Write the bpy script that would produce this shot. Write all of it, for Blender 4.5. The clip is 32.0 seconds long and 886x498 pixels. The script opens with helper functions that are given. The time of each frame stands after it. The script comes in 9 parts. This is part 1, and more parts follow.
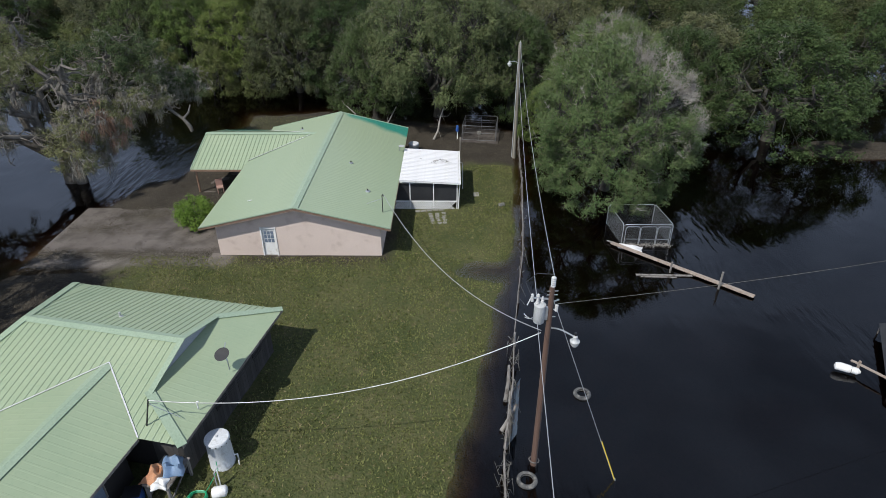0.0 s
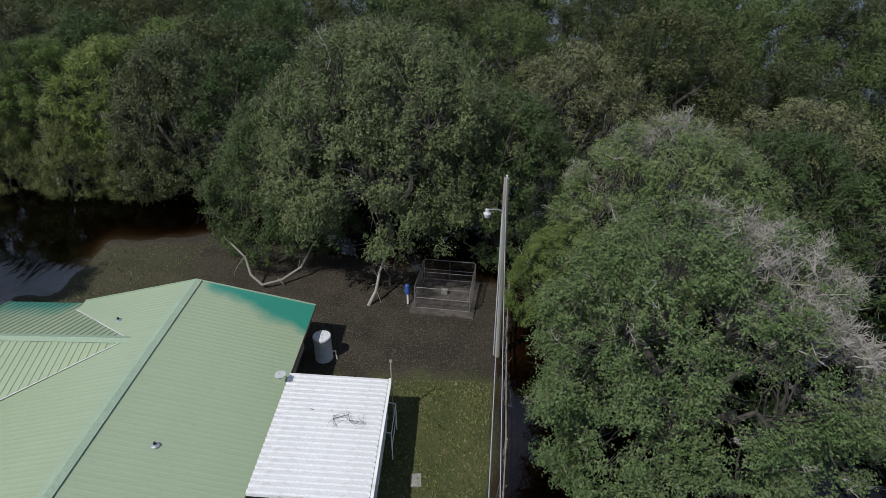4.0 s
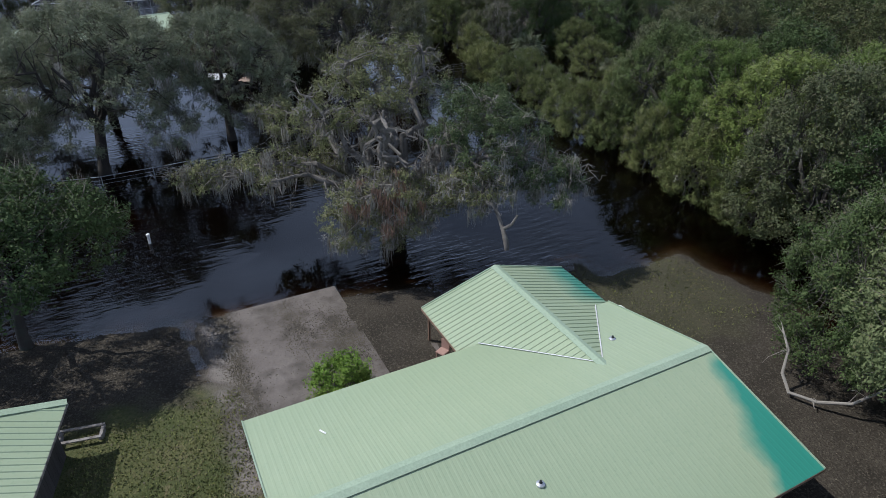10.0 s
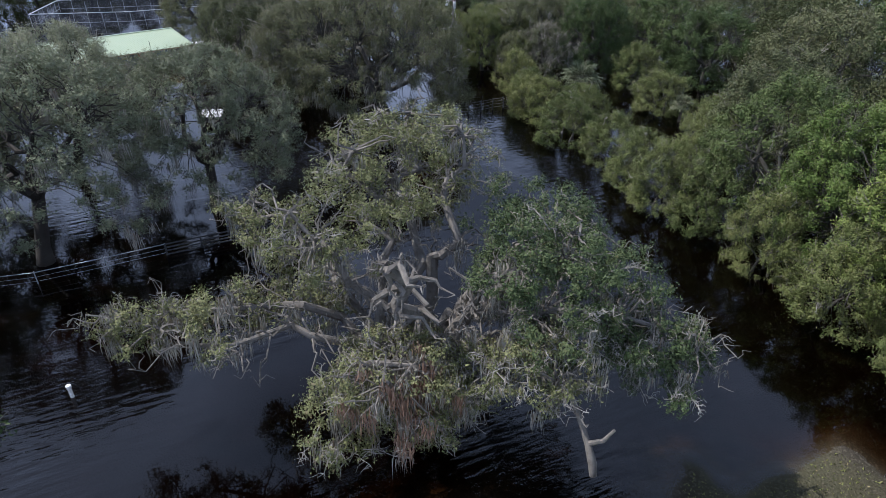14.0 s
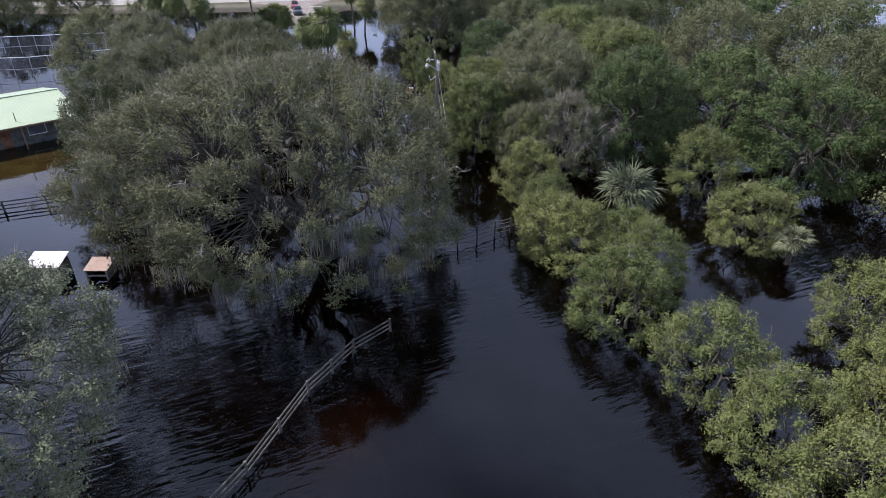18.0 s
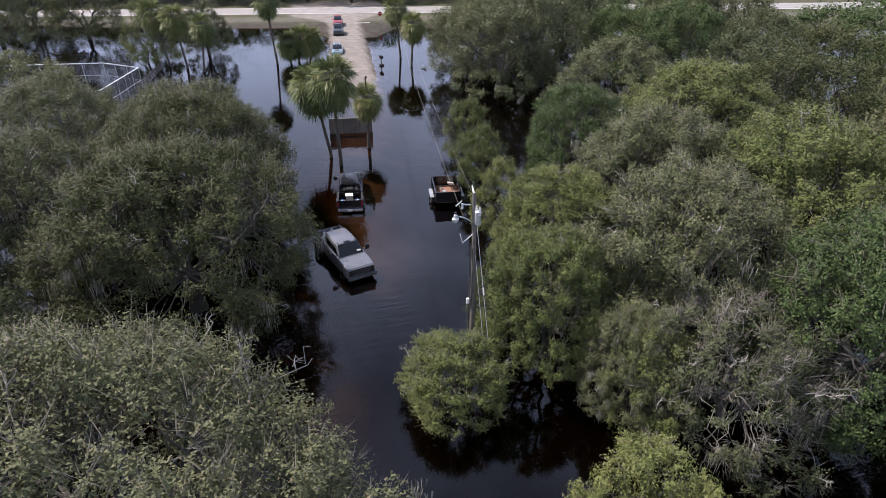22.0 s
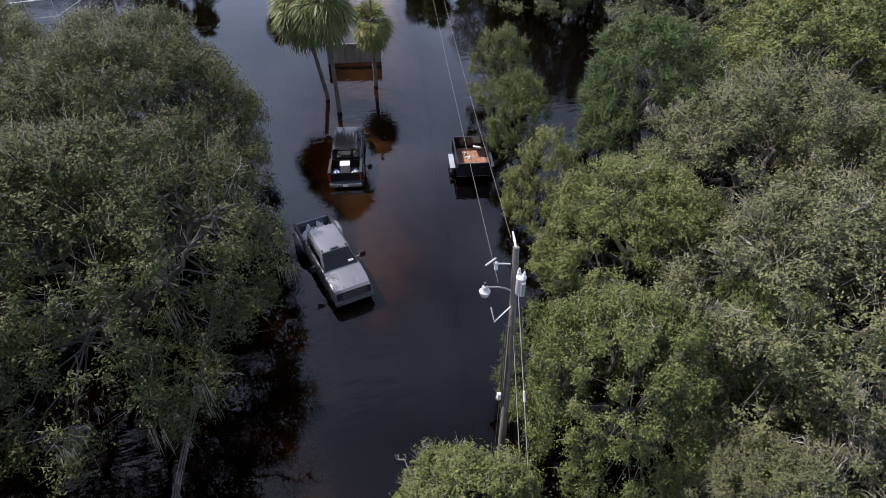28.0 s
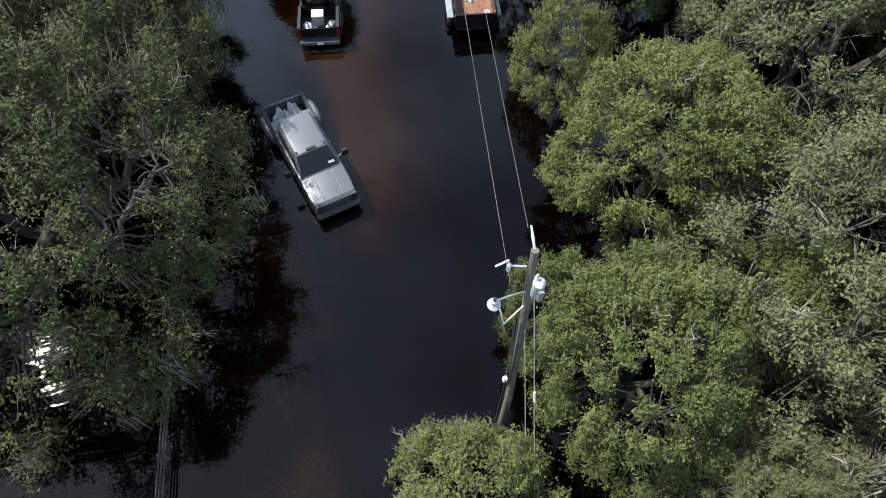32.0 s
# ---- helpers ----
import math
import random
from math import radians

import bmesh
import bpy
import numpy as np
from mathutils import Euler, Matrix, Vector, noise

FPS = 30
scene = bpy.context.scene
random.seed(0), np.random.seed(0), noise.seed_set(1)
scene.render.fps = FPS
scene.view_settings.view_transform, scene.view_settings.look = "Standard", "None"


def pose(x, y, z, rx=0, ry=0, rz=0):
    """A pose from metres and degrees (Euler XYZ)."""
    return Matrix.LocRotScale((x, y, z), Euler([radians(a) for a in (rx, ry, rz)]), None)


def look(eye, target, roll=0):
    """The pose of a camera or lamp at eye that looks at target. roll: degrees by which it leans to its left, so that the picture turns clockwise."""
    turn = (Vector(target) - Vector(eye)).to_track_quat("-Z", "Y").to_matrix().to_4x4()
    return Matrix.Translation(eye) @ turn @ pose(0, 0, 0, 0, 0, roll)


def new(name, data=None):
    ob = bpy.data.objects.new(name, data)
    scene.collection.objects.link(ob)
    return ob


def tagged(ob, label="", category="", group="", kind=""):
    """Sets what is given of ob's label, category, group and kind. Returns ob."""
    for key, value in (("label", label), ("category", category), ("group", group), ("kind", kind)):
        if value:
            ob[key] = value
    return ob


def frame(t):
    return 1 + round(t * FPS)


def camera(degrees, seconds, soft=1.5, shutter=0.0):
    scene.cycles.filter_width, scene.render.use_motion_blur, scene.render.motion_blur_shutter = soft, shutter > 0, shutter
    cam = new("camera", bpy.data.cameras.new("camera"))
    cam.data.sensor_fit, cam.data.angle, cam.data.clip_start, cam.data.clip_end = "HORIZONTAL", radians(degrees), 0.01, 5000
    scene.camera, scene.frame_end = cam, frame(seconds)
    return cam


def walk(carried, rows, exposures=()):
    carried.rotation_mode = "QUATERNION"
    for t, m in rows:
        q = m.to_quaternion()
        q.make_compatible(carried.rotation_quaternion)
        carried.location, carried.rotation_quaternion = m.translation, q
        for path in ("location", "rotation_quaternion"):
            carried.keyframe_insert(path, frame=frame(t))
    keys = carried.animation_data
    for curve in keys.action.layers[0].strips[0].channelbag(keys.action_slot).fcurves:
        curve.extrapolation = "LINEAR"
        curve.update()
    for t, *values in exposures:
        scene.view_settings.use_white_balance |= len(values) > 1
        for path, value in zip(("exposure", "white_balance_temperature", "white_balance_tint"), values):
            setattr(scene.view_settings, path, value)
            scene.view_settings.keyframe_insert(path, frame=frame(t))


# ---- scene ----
cam = camera(72.2, 32.0, soft=0.4)
PATH = [
    (0, (1.577, 0.416, 19.727), (1.556, 2.137, 18.709), -0.1),
    (0.5, (2.124, 3.662, 19.738), (2.095, 5.383, 18.72), 0.2),
    (1, (2.597, 6.877, 19.729), (2.556, 8.599, 18.712), -0.1),
    (1.5, (3.067, 10.105, 19.764), (3.025, 11.826, 18.747), 0.2),
    (2, (3.519, 13.337, 19.779), (3.47, 15.059, 18.763), -0.0),
    (2.5, (3.926, 16.597, 19.845), (3.876, 18.318, 18.826), 0.1),
    (3, (4.228, 19.692, 19.86), (4.181, 21.415, 18.845), 0.3),
    (3.5, (4.673, 22.777, 19.765), (4.62, 24.504, 18.758), 0.1),
    (5.5, (6.129, 31.043, 19.618), (6.044, 32.778, 18.625), -0.1),
    (6, (6.268, 31.48, 19.63), (5.948, 33.184, 18.633), -0.2),
    (6.5, (5.942, 31.197, 19.939), (5.246, 32.78, 18.934), 0.1),
    (7, (6.002, 31.145, 19.998), (4.997, 32.551, 18.992), 0.1),
    (7.5, (6.083, 31.243, 19.931), (4.944, 32.544, 18.926), -0.1),
    (8, (6.045, 31.292, 19.853), (4.859, 32.551, 18.85), -0.1),
    (8.5, (5.819, 31.227, 19.782), (4.594, 32.452, 18.783), 0.1),
    (9, (5.628, 31.171, 19.745), (4.256, 32.233, 18.749), 0.2),
    (9.5, (5.353, 31.281, 19.669), (3.848, 32.145, 18.675), -0.0),
    (10, (5.098, 31.287, 19.636), (3.548, 32.069, 18.641), 0.0),
    (10.5, (4.662, 31.367, 19.64), (3.096, 32.113, 18.643), -0.0),
    (11, (3.745, 31.648, 19.642), (2.171, 32.377, 18.646), -0.0),
    (11.5, (2.436, 32.182, 19.653), (0.854, 32.898, 18.66), -0.0),
    (12, (0.736, 32.934, 19.731), (-0.85, 33.64, 18.738), 0.0),
    (12.5, (-1.191, 33.696, 19.861), (-2.776, 34.402, 18.867), 0.1),
    (13, (-3.439, 34.674, 19.987), (-5.022, 35.379, 18.99), 0.1),
    (13.5, (-5.874, 35.711, 20.166), (-7.453, 36.42, 19.164), 0.1),
    (14, (-8.426, 36.965, 20.278), (-10.005, 37.673, 19.275), 0.0),
    (14.5, (-11.115, 38.071, 20.178), (-12.695, 38.789, 19.183), -0.1),
    (15, (-13.87, 39.369, 20.13), (-15.448, 40.095, 19.139), -0.1),
    (15.5, (-16.641, 40.798, 20.338), (-18.217, 41.524, 19.343), -0.1),
    (17.5, (-28.986, 47.445, 20.6), (-30.572, 48.171, 19.622), -0.0),
    (18, (-32.383, 49.176, 20.674), (-33.968, 49.906, 19.698), -0.0),
    (18.5, (-35.759, 50.992, 20.869), (-37.343, 51.723, 19.89), -0.0),
    (19, (-39.132, 52.859, 21.173), (-40.715, 53.588, 20.192), 0.1),
    (19.5, (-42.882, 55.133, 21.196), (-44.473, 55.841, 20.212), 0.1),
    (20, (-46.462, 57.068, 21.23), (-48.1, 57.662, 20.247), 0.1),
    (20.5, (-50.008, 58.962, 21.247), (-51.658, 59.521, 20.264), 0.0),
    (21, (-53.387, 60.441, 21.335), (-55.04, 60.985, 20.349), -0.1),
    (21.5, (-56.776, 61.828, 21.285), (-58.431, 62.359, 20.295), -0.1),
    (22, (-59.401, 62.837, 21.362), (-61.055, 63.363, 20.368), -0.1),
    (22.5, (-61.484, 63.622, 21.356), (-63.14, 64.144, 20.363), -0.1),
    (23, (-63.032, 64.276, 21.288), (-64.69, 64.79, 20.294), -0.3),
    (23.5, (-63.626, 64.449, 21.106), (-65.29, 64.945, 20.114), -0.1),
    (24, (-63.791, 64.563, 20.91), (-65.461, 65.035, 19.917), -0.1),
    (24.5, (-63.763, 64.565, 20.771), (-65.438, 65.022, 19.778), -0.3),
    (26.5, (-67.766, 65.418, 20.606), (-69.438, 65.868, 19.606), -0.1),
    (27, (-69.567, 65.975, 20.655), (-71.236, 66.427, 19.65), -0.0),
    (27.5, (-70.933, 66.41, 20.772), (-72.601, 66.862, 19.765), -0.0),
    (28, (-71.293, 66.538, 20.729), (-72.78, 66.941, 19.455), -0.1),
    (28.5, (-71.764, 66.557, 20.908), (-73.076, 66.914, 19.441), 0.0),
    (29, (-71.886, 66.556, 21.032), (-73.191, 66.913, 19.559), 0.1),
    (29.5, (-72.058, 66.781, 21.197), (-73.366, 67.13, 19.724), 0.0),
    (30, (-73.077, 67.001, 21.33), (-74.377, 67.353, 19.851), -0.0),
    (30.5, (-74.217, 67.21, 21.095), (-75.474, 67.557, 19.579), -0.0),
    (31, (-75.607, 67.538, 21.355), (-76.573, 67.811, 19.625), 0.3),
    (31.5, (-76.859, 68.069, 21.59), (-77.816, 68.333, 19.853), 0.0),
    (32, (-78.109, 68.293, 21.683), (-79.047, 68.563, 19.938), 0.3),
]
walk(cam, [(t, look(eye, target, roll)) for t, eye, target, roll in PATH], [(0, -0.27, 6300, 10), (2, -0.30, 6280, 10), (3.5, -0.42, 6250, 10), (5.5, -0.56, 6280, 10), (7, -0.47, 6280, 10), (9, -0.28, 6100, 11), (11, -0.2, 5900, 12), (12.5, -0.1, 5900, 12), (13, 0.04, 5920, 12), (14, 0.34, 6000, 15), (15, 0.49, 6100, 18), (18, 0.58, 6200, 20), (20, 0.64, 6550, 20), (28, 0.6, 6550, 19), (29, 0.73, 6450, 8), (30, 0.78, 6450, 8), (32, 0.75, 6500, 6)])

# ---- daylight ----
SUN_AZ, SUN_EL = -138.0, 53.0
sun_way = Vector((math.sin(radians(SUN_AZ)) * math.cos(radians(SUN_EL)), math.cos(radians(SUN_AZ)) * math.cos(radians(SUN_EL)), math.sin(radians(SUN_EL))))
sun = new("sun", bpy.data.lights.new("sun", "SUN"))
sun.data.energy, sun.data.angle, sun.data.color = 5.0, radians(0.53), (1.0, 0.955, 0.88)
sun.matrix_world = look(sun_way * 200, (0, 0, 0))

world = bpy.data.worlds.new("sky")
scene.world = world
world.use_nodes = True
wn, wl = world.node_tree.nodes, world.node_tree.links
wn.clear()
w_out, w_bg = wn.new("ShaderNodeOutputWorld"), wn.new("ShaderNodeBackground")
w_sky = wn.new("ShaderNodeTexSky")
w_sky.sky_type, w_sky.sun_disc = "NISHITA", False
w_sky.sun_elevation, w_sky.sun_rotation = radians(SUN_EL), radians(SUN_AZ)
w_co, w_noise, w_ramp, w_mix = wn.new("ShaderNodeTexCoord"), wn.new("ShaderNodeTexNoise"), wn.new("ShaderNodeValToRGB"), wn.new("ShaderNodeMix")
w_map = wn.new("ShaderNodeMapping")
w_map.inputs["Scale"].default_value = (1.0, 1.0, 2.2)
w_noise.inputs["Scale"].default_value, w_noise.inputs["Detail"].default_value = 2.1, 6.0
w_ramp.color_ramp.elements[0].position, w_ramp.color_ramp.elements[1].position = 0.36, 0.60
w_ramp.color_ramp.elements[0].color = (0.30, 0.30, 0.30, 1)
w_mix.data_type = "RGBA"
w_mix.inputs["B"].default_value = (17.0, 20.7, 28.4, 1)
wl.new(w_co.outputs["Generated"], w_map.inputs["Vector"])
wl.new(w_map.outputs["Vector"], w_noise.inputs["Vector"])
wl.new(w_noise.outputs["Fac"], w_ramp.inputs["Fac"])
wl.new(w_sky.outputs["Color"], w_mix.inputs["A"])
wl.new(w_mix.outputs["Result"], w_bg.inputs["Color"])
# thin bright haze towards the horizon, clearer overhead
w_sep, w_haze, w_more = wn.new("ShaderNodeSeparateXYZ"), wn.new("ShaderNodeMapRange"), wn.new("ShaderNodeMath")
wl.new(w_co.outputs["Generated"], w_sep.inputs[0])
wl.new(w_sep.outputs["Z"], w_haze.inputs["Value"])
w_haze.interpolation_type = "SMOOTHSTEP"
w_haze.inputs["From Min"].default_value, w_haze.inputs["From Max"].default_value = 0.40, 0.92
w_haze.inputs["To Min"].default_value, w_haze.inputs["To Max"].default_value = 1.0, 0.30
w_more.operation = "MULTIPLY"
wl.new(w_ramp.outputs["Color"], w_more.inputs[0])
wl.new(w_haze.outputs["Result"], w_more.inputs[1])
w_low, w_most = wn.new("ShaderNodeMapRange"), wn.new("ShaderNodeMath")
w_low.interpolation_type = "SMOOTHSTEP"
w_low.inputs["From Min"].default_value, w_low.inputs["From Max"].default_value = 0.20, 0.54
w_low.inputs["To Min"].default_value, w_low.inputs["To Max"].default_value = 0.85, 0.0
wl.new(w_sep.outputs["Z"], w_low.inputs["Value"])
w_most.operation = "MAXIMUM"
wl.new(w_more.outputs[0], w_most.inputs[0])
wl.new(w_low.outputs["Result"], w_most.inputs[1])
wl.new(w_most.outputs[0], w_mix.inputs["Factor"])
w_bg.inputs["Strength"].default_value = 0.046
wl.new(w_bg.outputs["Background"], w_out.inputs["Surface"])

# ---- materials ----
def node_material(name):
    m = bpy.data.materials.new(name)
    m.use_nodes = True
    return m, m.node_tree.nodes, m.node_tree.links, m.node_tree.nodes["Principled BSDF"]


def mixed(nodes, links, factor, a, b):
    """A colour mix; each input is a socket or a colour."""
    n = nodes.new("ShaderNodeMix")
    n.data_type = "RGBA"
    for key, v in (("Factor", factor), ("A", a), ("B", b)):
        if isinstance(v, bpy.types.NodeSocket):
            links.new(v, n.inputs[key])
        else:
            n.inputs[key].default_value = v if key == "Factor" else (*v, 1)
    return n.outputs["Result"]


def noisy(nodes, links, scale, low=0.35, high=0.65, detail=4.0, stretch=(1, 1, 1), co=None):
    """A noise between 0 and 1 at a scale per metre, in the thing's own space."""
    if co is None:
        co = nodes.new("ShaderNodeTexCoord").outputs["Object"]
    mp = nodes.new("ShaderNodeMapping")
    mp.inputs["Scale"].default_value = stretch
    links.new(co, mp.inputs["Vector"])
    n = nodes.new("ShaderNodeTexNoise")
    n.inputs["Scale"].default_value, n.inputs["Detail"].default_value = scale, detail
    links.new(mp.outputs["Vector"], n.inputs["Vector"])
    r = nodes.new("ShaderNodeMapRange")
    r.inputs["From Min"].default_value, r.inputs["From Max"].default_value = low, high
    links.new(n.outputs["Fac"], r.inputs["Value"])
    return r.outputs["Result"]


def bumped(nodes, links, bsdf, height, strength=0.3, distance=0.02):
    b = nodes.new("ShaderNodeBump")
    b.inputs["Strength"].default_value, b.inputs["Distance"].default_value = strength, distance
    links.new(height, b.inputs["Height"])
    links.new(b.outputs["Normal"], bsdf.inputs["Normal"])


def surface(name, a, b, rough=0.6, metal=0.0, coarse=1.5, fine=40.0, dirt=None, dirt_amount=0.5, bump=0.2, stretch=(1, 1, 1), spread=0.0, coat=0.0):
    """A surface of two close colours at a coarse scale, a fine grain, and optional dirt in patches."""
    m, n, l, p = node_material(name)
    c = mixed(n, l, noisy(n, l, coarse, 0.3, 0.7, 5, stretch), a, b)
    grain = noisy(n, l, fine, 0.2, 0.8, 3, stretch)
    g = n.new("ShaderNodeMix")
    g.data_type, g.blend_type = "RGBA", "MULTIPLY"
    g.inputs["Factor"].default_value = 1.0
    shade = mixed(n, l, grain, (0.82, 0.82, 0.82), (1.12, 1.12, 1.12))
    l.new(c, g.inputs["A"])
    l.new(shade, g.inputs["B"])
    c = g.outputs["Result"]
    if dirt:
        spots = noisy(n, l, coarse * 2.3, 0.62 - 0.3 * dirt_amount, 0.78 - 0.2 * dirt_amount, 8, stretch)
        c = mixed(n, l, spots, c, dirt)
    if spread:
        info, hsv, rng = n.new("ShaderNodeObjectInfo"), n.new("ShaderNodeHueSaturation"), n.new("ShaderNodeMapRange")
        l.new(info.outputs["Random"], rng.inputs["Value"])
        rng.inputs["To Min"].default_value, rng.inputs["To Max"].default_value = 1 - spread, 1 + spread
        l.new(rng.outputs["Result"], hsv.inputs["Value"])
        l.new(c, hsv.inputs["Color"])
        c = hsv.outputs["Color"]
    l.new(c, p.inputs["Base Color"])
    p.inputs["Roughness"].default_value, p.inputs["Metallic"].default_value = rough, metal
    p.inputs["Coat Weight"].default_value = coat
    if bump:
        bumped(n, l, p, grain, bump, 0.01)
    return m


def leaf_material(name, dark, light, dry, dry_share=0.06, rough=0.58):
    """Leaves that vary singly, by patches of the crown and from tree to tree; some light goes through them."""
    m, n, l, p = node_material(name)
    geo, info = n.new("ShaderNodeNewGeometry"), n.new("ShaderNodeObjectInfo")
    # 25 cm noise puts lit sprays and shaded gaps into the leaf colour
    spray_shade = n.new("ShaderNodeMath")
    spray_shade.operation, spray_shade.inputs[1].default_value = "MULTIPLY_ADD", 0.55
    l.new(noisy(n, l, 4.2, 0.40, 0.62, 2), spray_shade.inputs[0])
    single_leaf = n.new("ShaderNodeMath")
    single_leaf.operation, single_leaf.inputs[1].default_value = "MULTIPLY", 0.6
    l.new(geo.outputs["Random Per Island"], single_leaf.inputs[0])
    l.new(single_leaf.outputs[0], spray_shade.inputs[2])
    c = mixed(n, l, spray_shade.outputs[0], tuple(0.75 * k for k in dark), tuple(1.12 * k for k in light))
    patch = noisy(n, l, 0.55, 0.35, 0.7, 3)
    c = mixed(n, l, patch, c, tuple(0.75 * x + 0.25 * y for x, y in zip(light, dry)))
    share = n.new("ShaderNodeMath")
    share.operation, share.inputs[1].default_value = "GREATER_THAN", 1 - dry_share
    l.new(geo.outputs["Random Per Island"], share.inputs[0])
    c = mixed(n, l, share.outputs[0], c, dry)
    hsv, rng, rng2 = n.new("ShaderNodeHueSaturation"), n.new("ShaderNodeMapRange"), n.new("ShaderNodeMapRange")
    l.new(info.outputs["Random"], rng.inputs["Value"])
    rng.inputs["To Min"].default_value, rng.inputs["To Max"].default_value = 0.78, 1.2
    l.new(rng.outputs["Result"], hsv.inputs["Value"])
    l.new(info.outputs["Random"], rng2.inputs["Value"])
    rng2.inputs["To Min"].default_value, rng2.inputs["To Max"].default_value = 0.515, 0.485
    l.new(rng2.outputs["Result"], hsv.inputs["Hue"])
    l.new(c, hsv.inputs["Color"])
    l.new(hsv.outputs["Color"], p.inputs["Base Color"])
    p.inputs["Roughness"].default_value, p.inputs["Specular IOR Level"].default_value = rough, 0.09
    out = n["Material Output"]
    tr, mx = n.new("ShaderNodeBsdfTranslucent"), n.new("ShaderNodeMixShader")
    l.new(hsv.outputs["Color"], tr.inputs["Color"])
    mx.inputs["Fac"].default_value = 0.09
    l.new(p.outputs["BSDF"], mx.inputs[1])
    l.new(tr.outputs["BSDF"], mx.inputs[2])
    l.new(mx.outputs["Shader"], out.inputs["Surface"])
    return m


# roofs and walls
def noisy_sum(n, l, value, position):
    """A value made uneven by a soft noise."""
    add = n.new("ShaderNodeMath")
    add.operation = "ADD"
    l.new(value, add.inputs[0])
    l.new(noisy(n, l, 0.8, 0.2, 0.8, 4, co=position), add.inputs[1])
    return add.outputs[0]


def roof_material():
    """Pale green painted sheet, with a patch of darker teal coating left on the north-east corner of the beige house."""
    m, n, l, p = node_material("green_painted_metal")
    c = mixed(n, l, noisy(n, l, 0.35, 0.3, 0.7, 5), (0.275, 0.345, 0.222), (0.318, 0.380, 0.246))
    c = mixed(n, l, noisy(n, l, 7, 0.55, 0.9, 6), c, (0.23, 0.31, 0.20))
    geo, sep = n.new("ShaderNodeNewGeometry"), n.new("ShaderNodeSeparateXYZ")
    l.new(geo.outputs["Position"], sep.inputs[0])
    run = n.new("ShaderNodeMath")
    run.operation, run.inputs[1].default_value = "MULTIPLY_ADD", 0.43
    l.new(sep.outputs["X"], run.inputs[0])
    l.new(sep.outputs["Y"], run.inputs[2])
    wob = n.new("ShaderNodeMath")
    wob.operation, wob.inputs[1].default_value = "MULTIPLY_ADD", 1.5
    l.new(noisy(n, l, 0.5, 0.2, 0.8, 4, co=geo.outputs["Position"]), wob.inputs[0])
    l.new(run.outputs[0], wob.inputs[2])
    north = n.new("ShaderNodeMapRange")
    north.inputs["From Min"].default_value, north.inputs["From Max"].default_value = 47.0, 47.9
    l.new(wob.outputs[0], north.inputs["Value"])
    east = n.new("ShaderNodeMapRange")
    east.inputs["From Min"].default_value, east.inputs["From Max"].default_value = -7.5, -6.8
    l.new(sep.outputs["X"], east.inputs["Value"])
    both = n.new("ShaderNodeMath")
    both.operation = "MULTIPLY"
    l.new(north.outputs["Result"], both.inputs[0])
    l.new(east.outputs["Result"], both.inputs[1])
    c = mixed(n, l, both.outputs[0], c, (0.035, 0.225, 0.165))
    # the same coating along the north eave of the carport
    eave, shed, tint = n.new("ShaderNodeMapRange"), n.new("ShaderNodeMapRange"), n.new("ShaderNodeMath")
    eave.inputs["From Min"].default_value, eave.inputs["From Max"].default_value = 48.2, 50.2
    l.new(noisy_sum(n, l, sep.outputs["Y"], geo.outputs["Position"]), eave.inputs["Value"])
    shed.inputs["From Min"].default_value, shed.inputs["From Max"].default_value = -13.4, -14.2
    l.new(sep.outputs["X"], shed.inputs["Value"])
    tint.operation = "MULTIPLY"
    l.new(eave.outputs["Result"], tint.inputs[0])
    l.new(shed.outputs["Result"], tint.inputs[1])
    c = mixed(n, l, tint.outputs[0], c, (0.06, 0.23, 0.17))
    l.new(c, p.inputs["Base Color"])
    p.inputs["Roughness"].default_value = 0.38
    return m


M_ROOF = roof_material()
M_ROOF_TRIM = surface("green_roof_trim", (0.275, 0.36, 0.255), (0.31, 0.39, 0.28), 0.4, 0.0, 0.5, 12, None, 0, 0.03)
M_STUCCO = surface("pinkish_beige_stucco", (0.63, 0.52, 0.455), (0.68, 0.57, 0.50), 0.85, 0, 0.6, 60, (0.50, 0.40, 0.34), 0.15, 0.4)
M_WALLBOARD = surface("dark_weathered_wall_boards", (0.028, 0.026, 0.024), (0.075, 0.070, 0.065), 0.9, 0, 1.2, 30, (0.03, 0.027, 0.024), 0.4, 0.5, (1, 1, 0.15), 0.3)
M_VENT = surface("blue_grey_louvre_paint", (0.30, 0.33, 0.36), (0.37, 0.40, 0.43), 0.6, 0, 1.2, 30)
M_FASCIA = surface("brown_fascia", (0.19, 0.12, 0.08), (0.26, 0.17, 0.12), 0.6, 0, 1.5, 30)
M_WHITE = surface("white_paint", (0.74, 0.74, 0.72), (0.82, 0.82, 0.80), 0.45, 0, 1.2, 30, (0.55, 0.53, 0.48), 0.2, 0.05)
M_WHITE_METAL = surface("white_roof_metal", (0.60, 0.60, 0.61), (0.68, 0.68, 0.685), 0.4, 0, 0.7, 18, (0.50, 0.49, 0.46), 0.3, 0.05)
M_SCREEN = surface("dark_screen", (0.018, 0.019, 0.021), (0.03, 0.031, 0.033), 0.6, 0, 2, 200)
M_OLDWOOD = surface("weathered_boards", (0.15, 0.135, 0.12), (0.26, 0.245, 0.225), 0.9, 0, 1.2, 30, (0.07, 0.06, 0.05), 0.4, 0.5, (1, 1, 0.15), 0.12)
M_PLANK = surface("worn_lumber", (0.27, 0.22, 0.18), (0.36, 0.30, 0.25), 0.8, 0, 2, 30, (0.24, 0.17, 0.12), 0.3, 0.3)
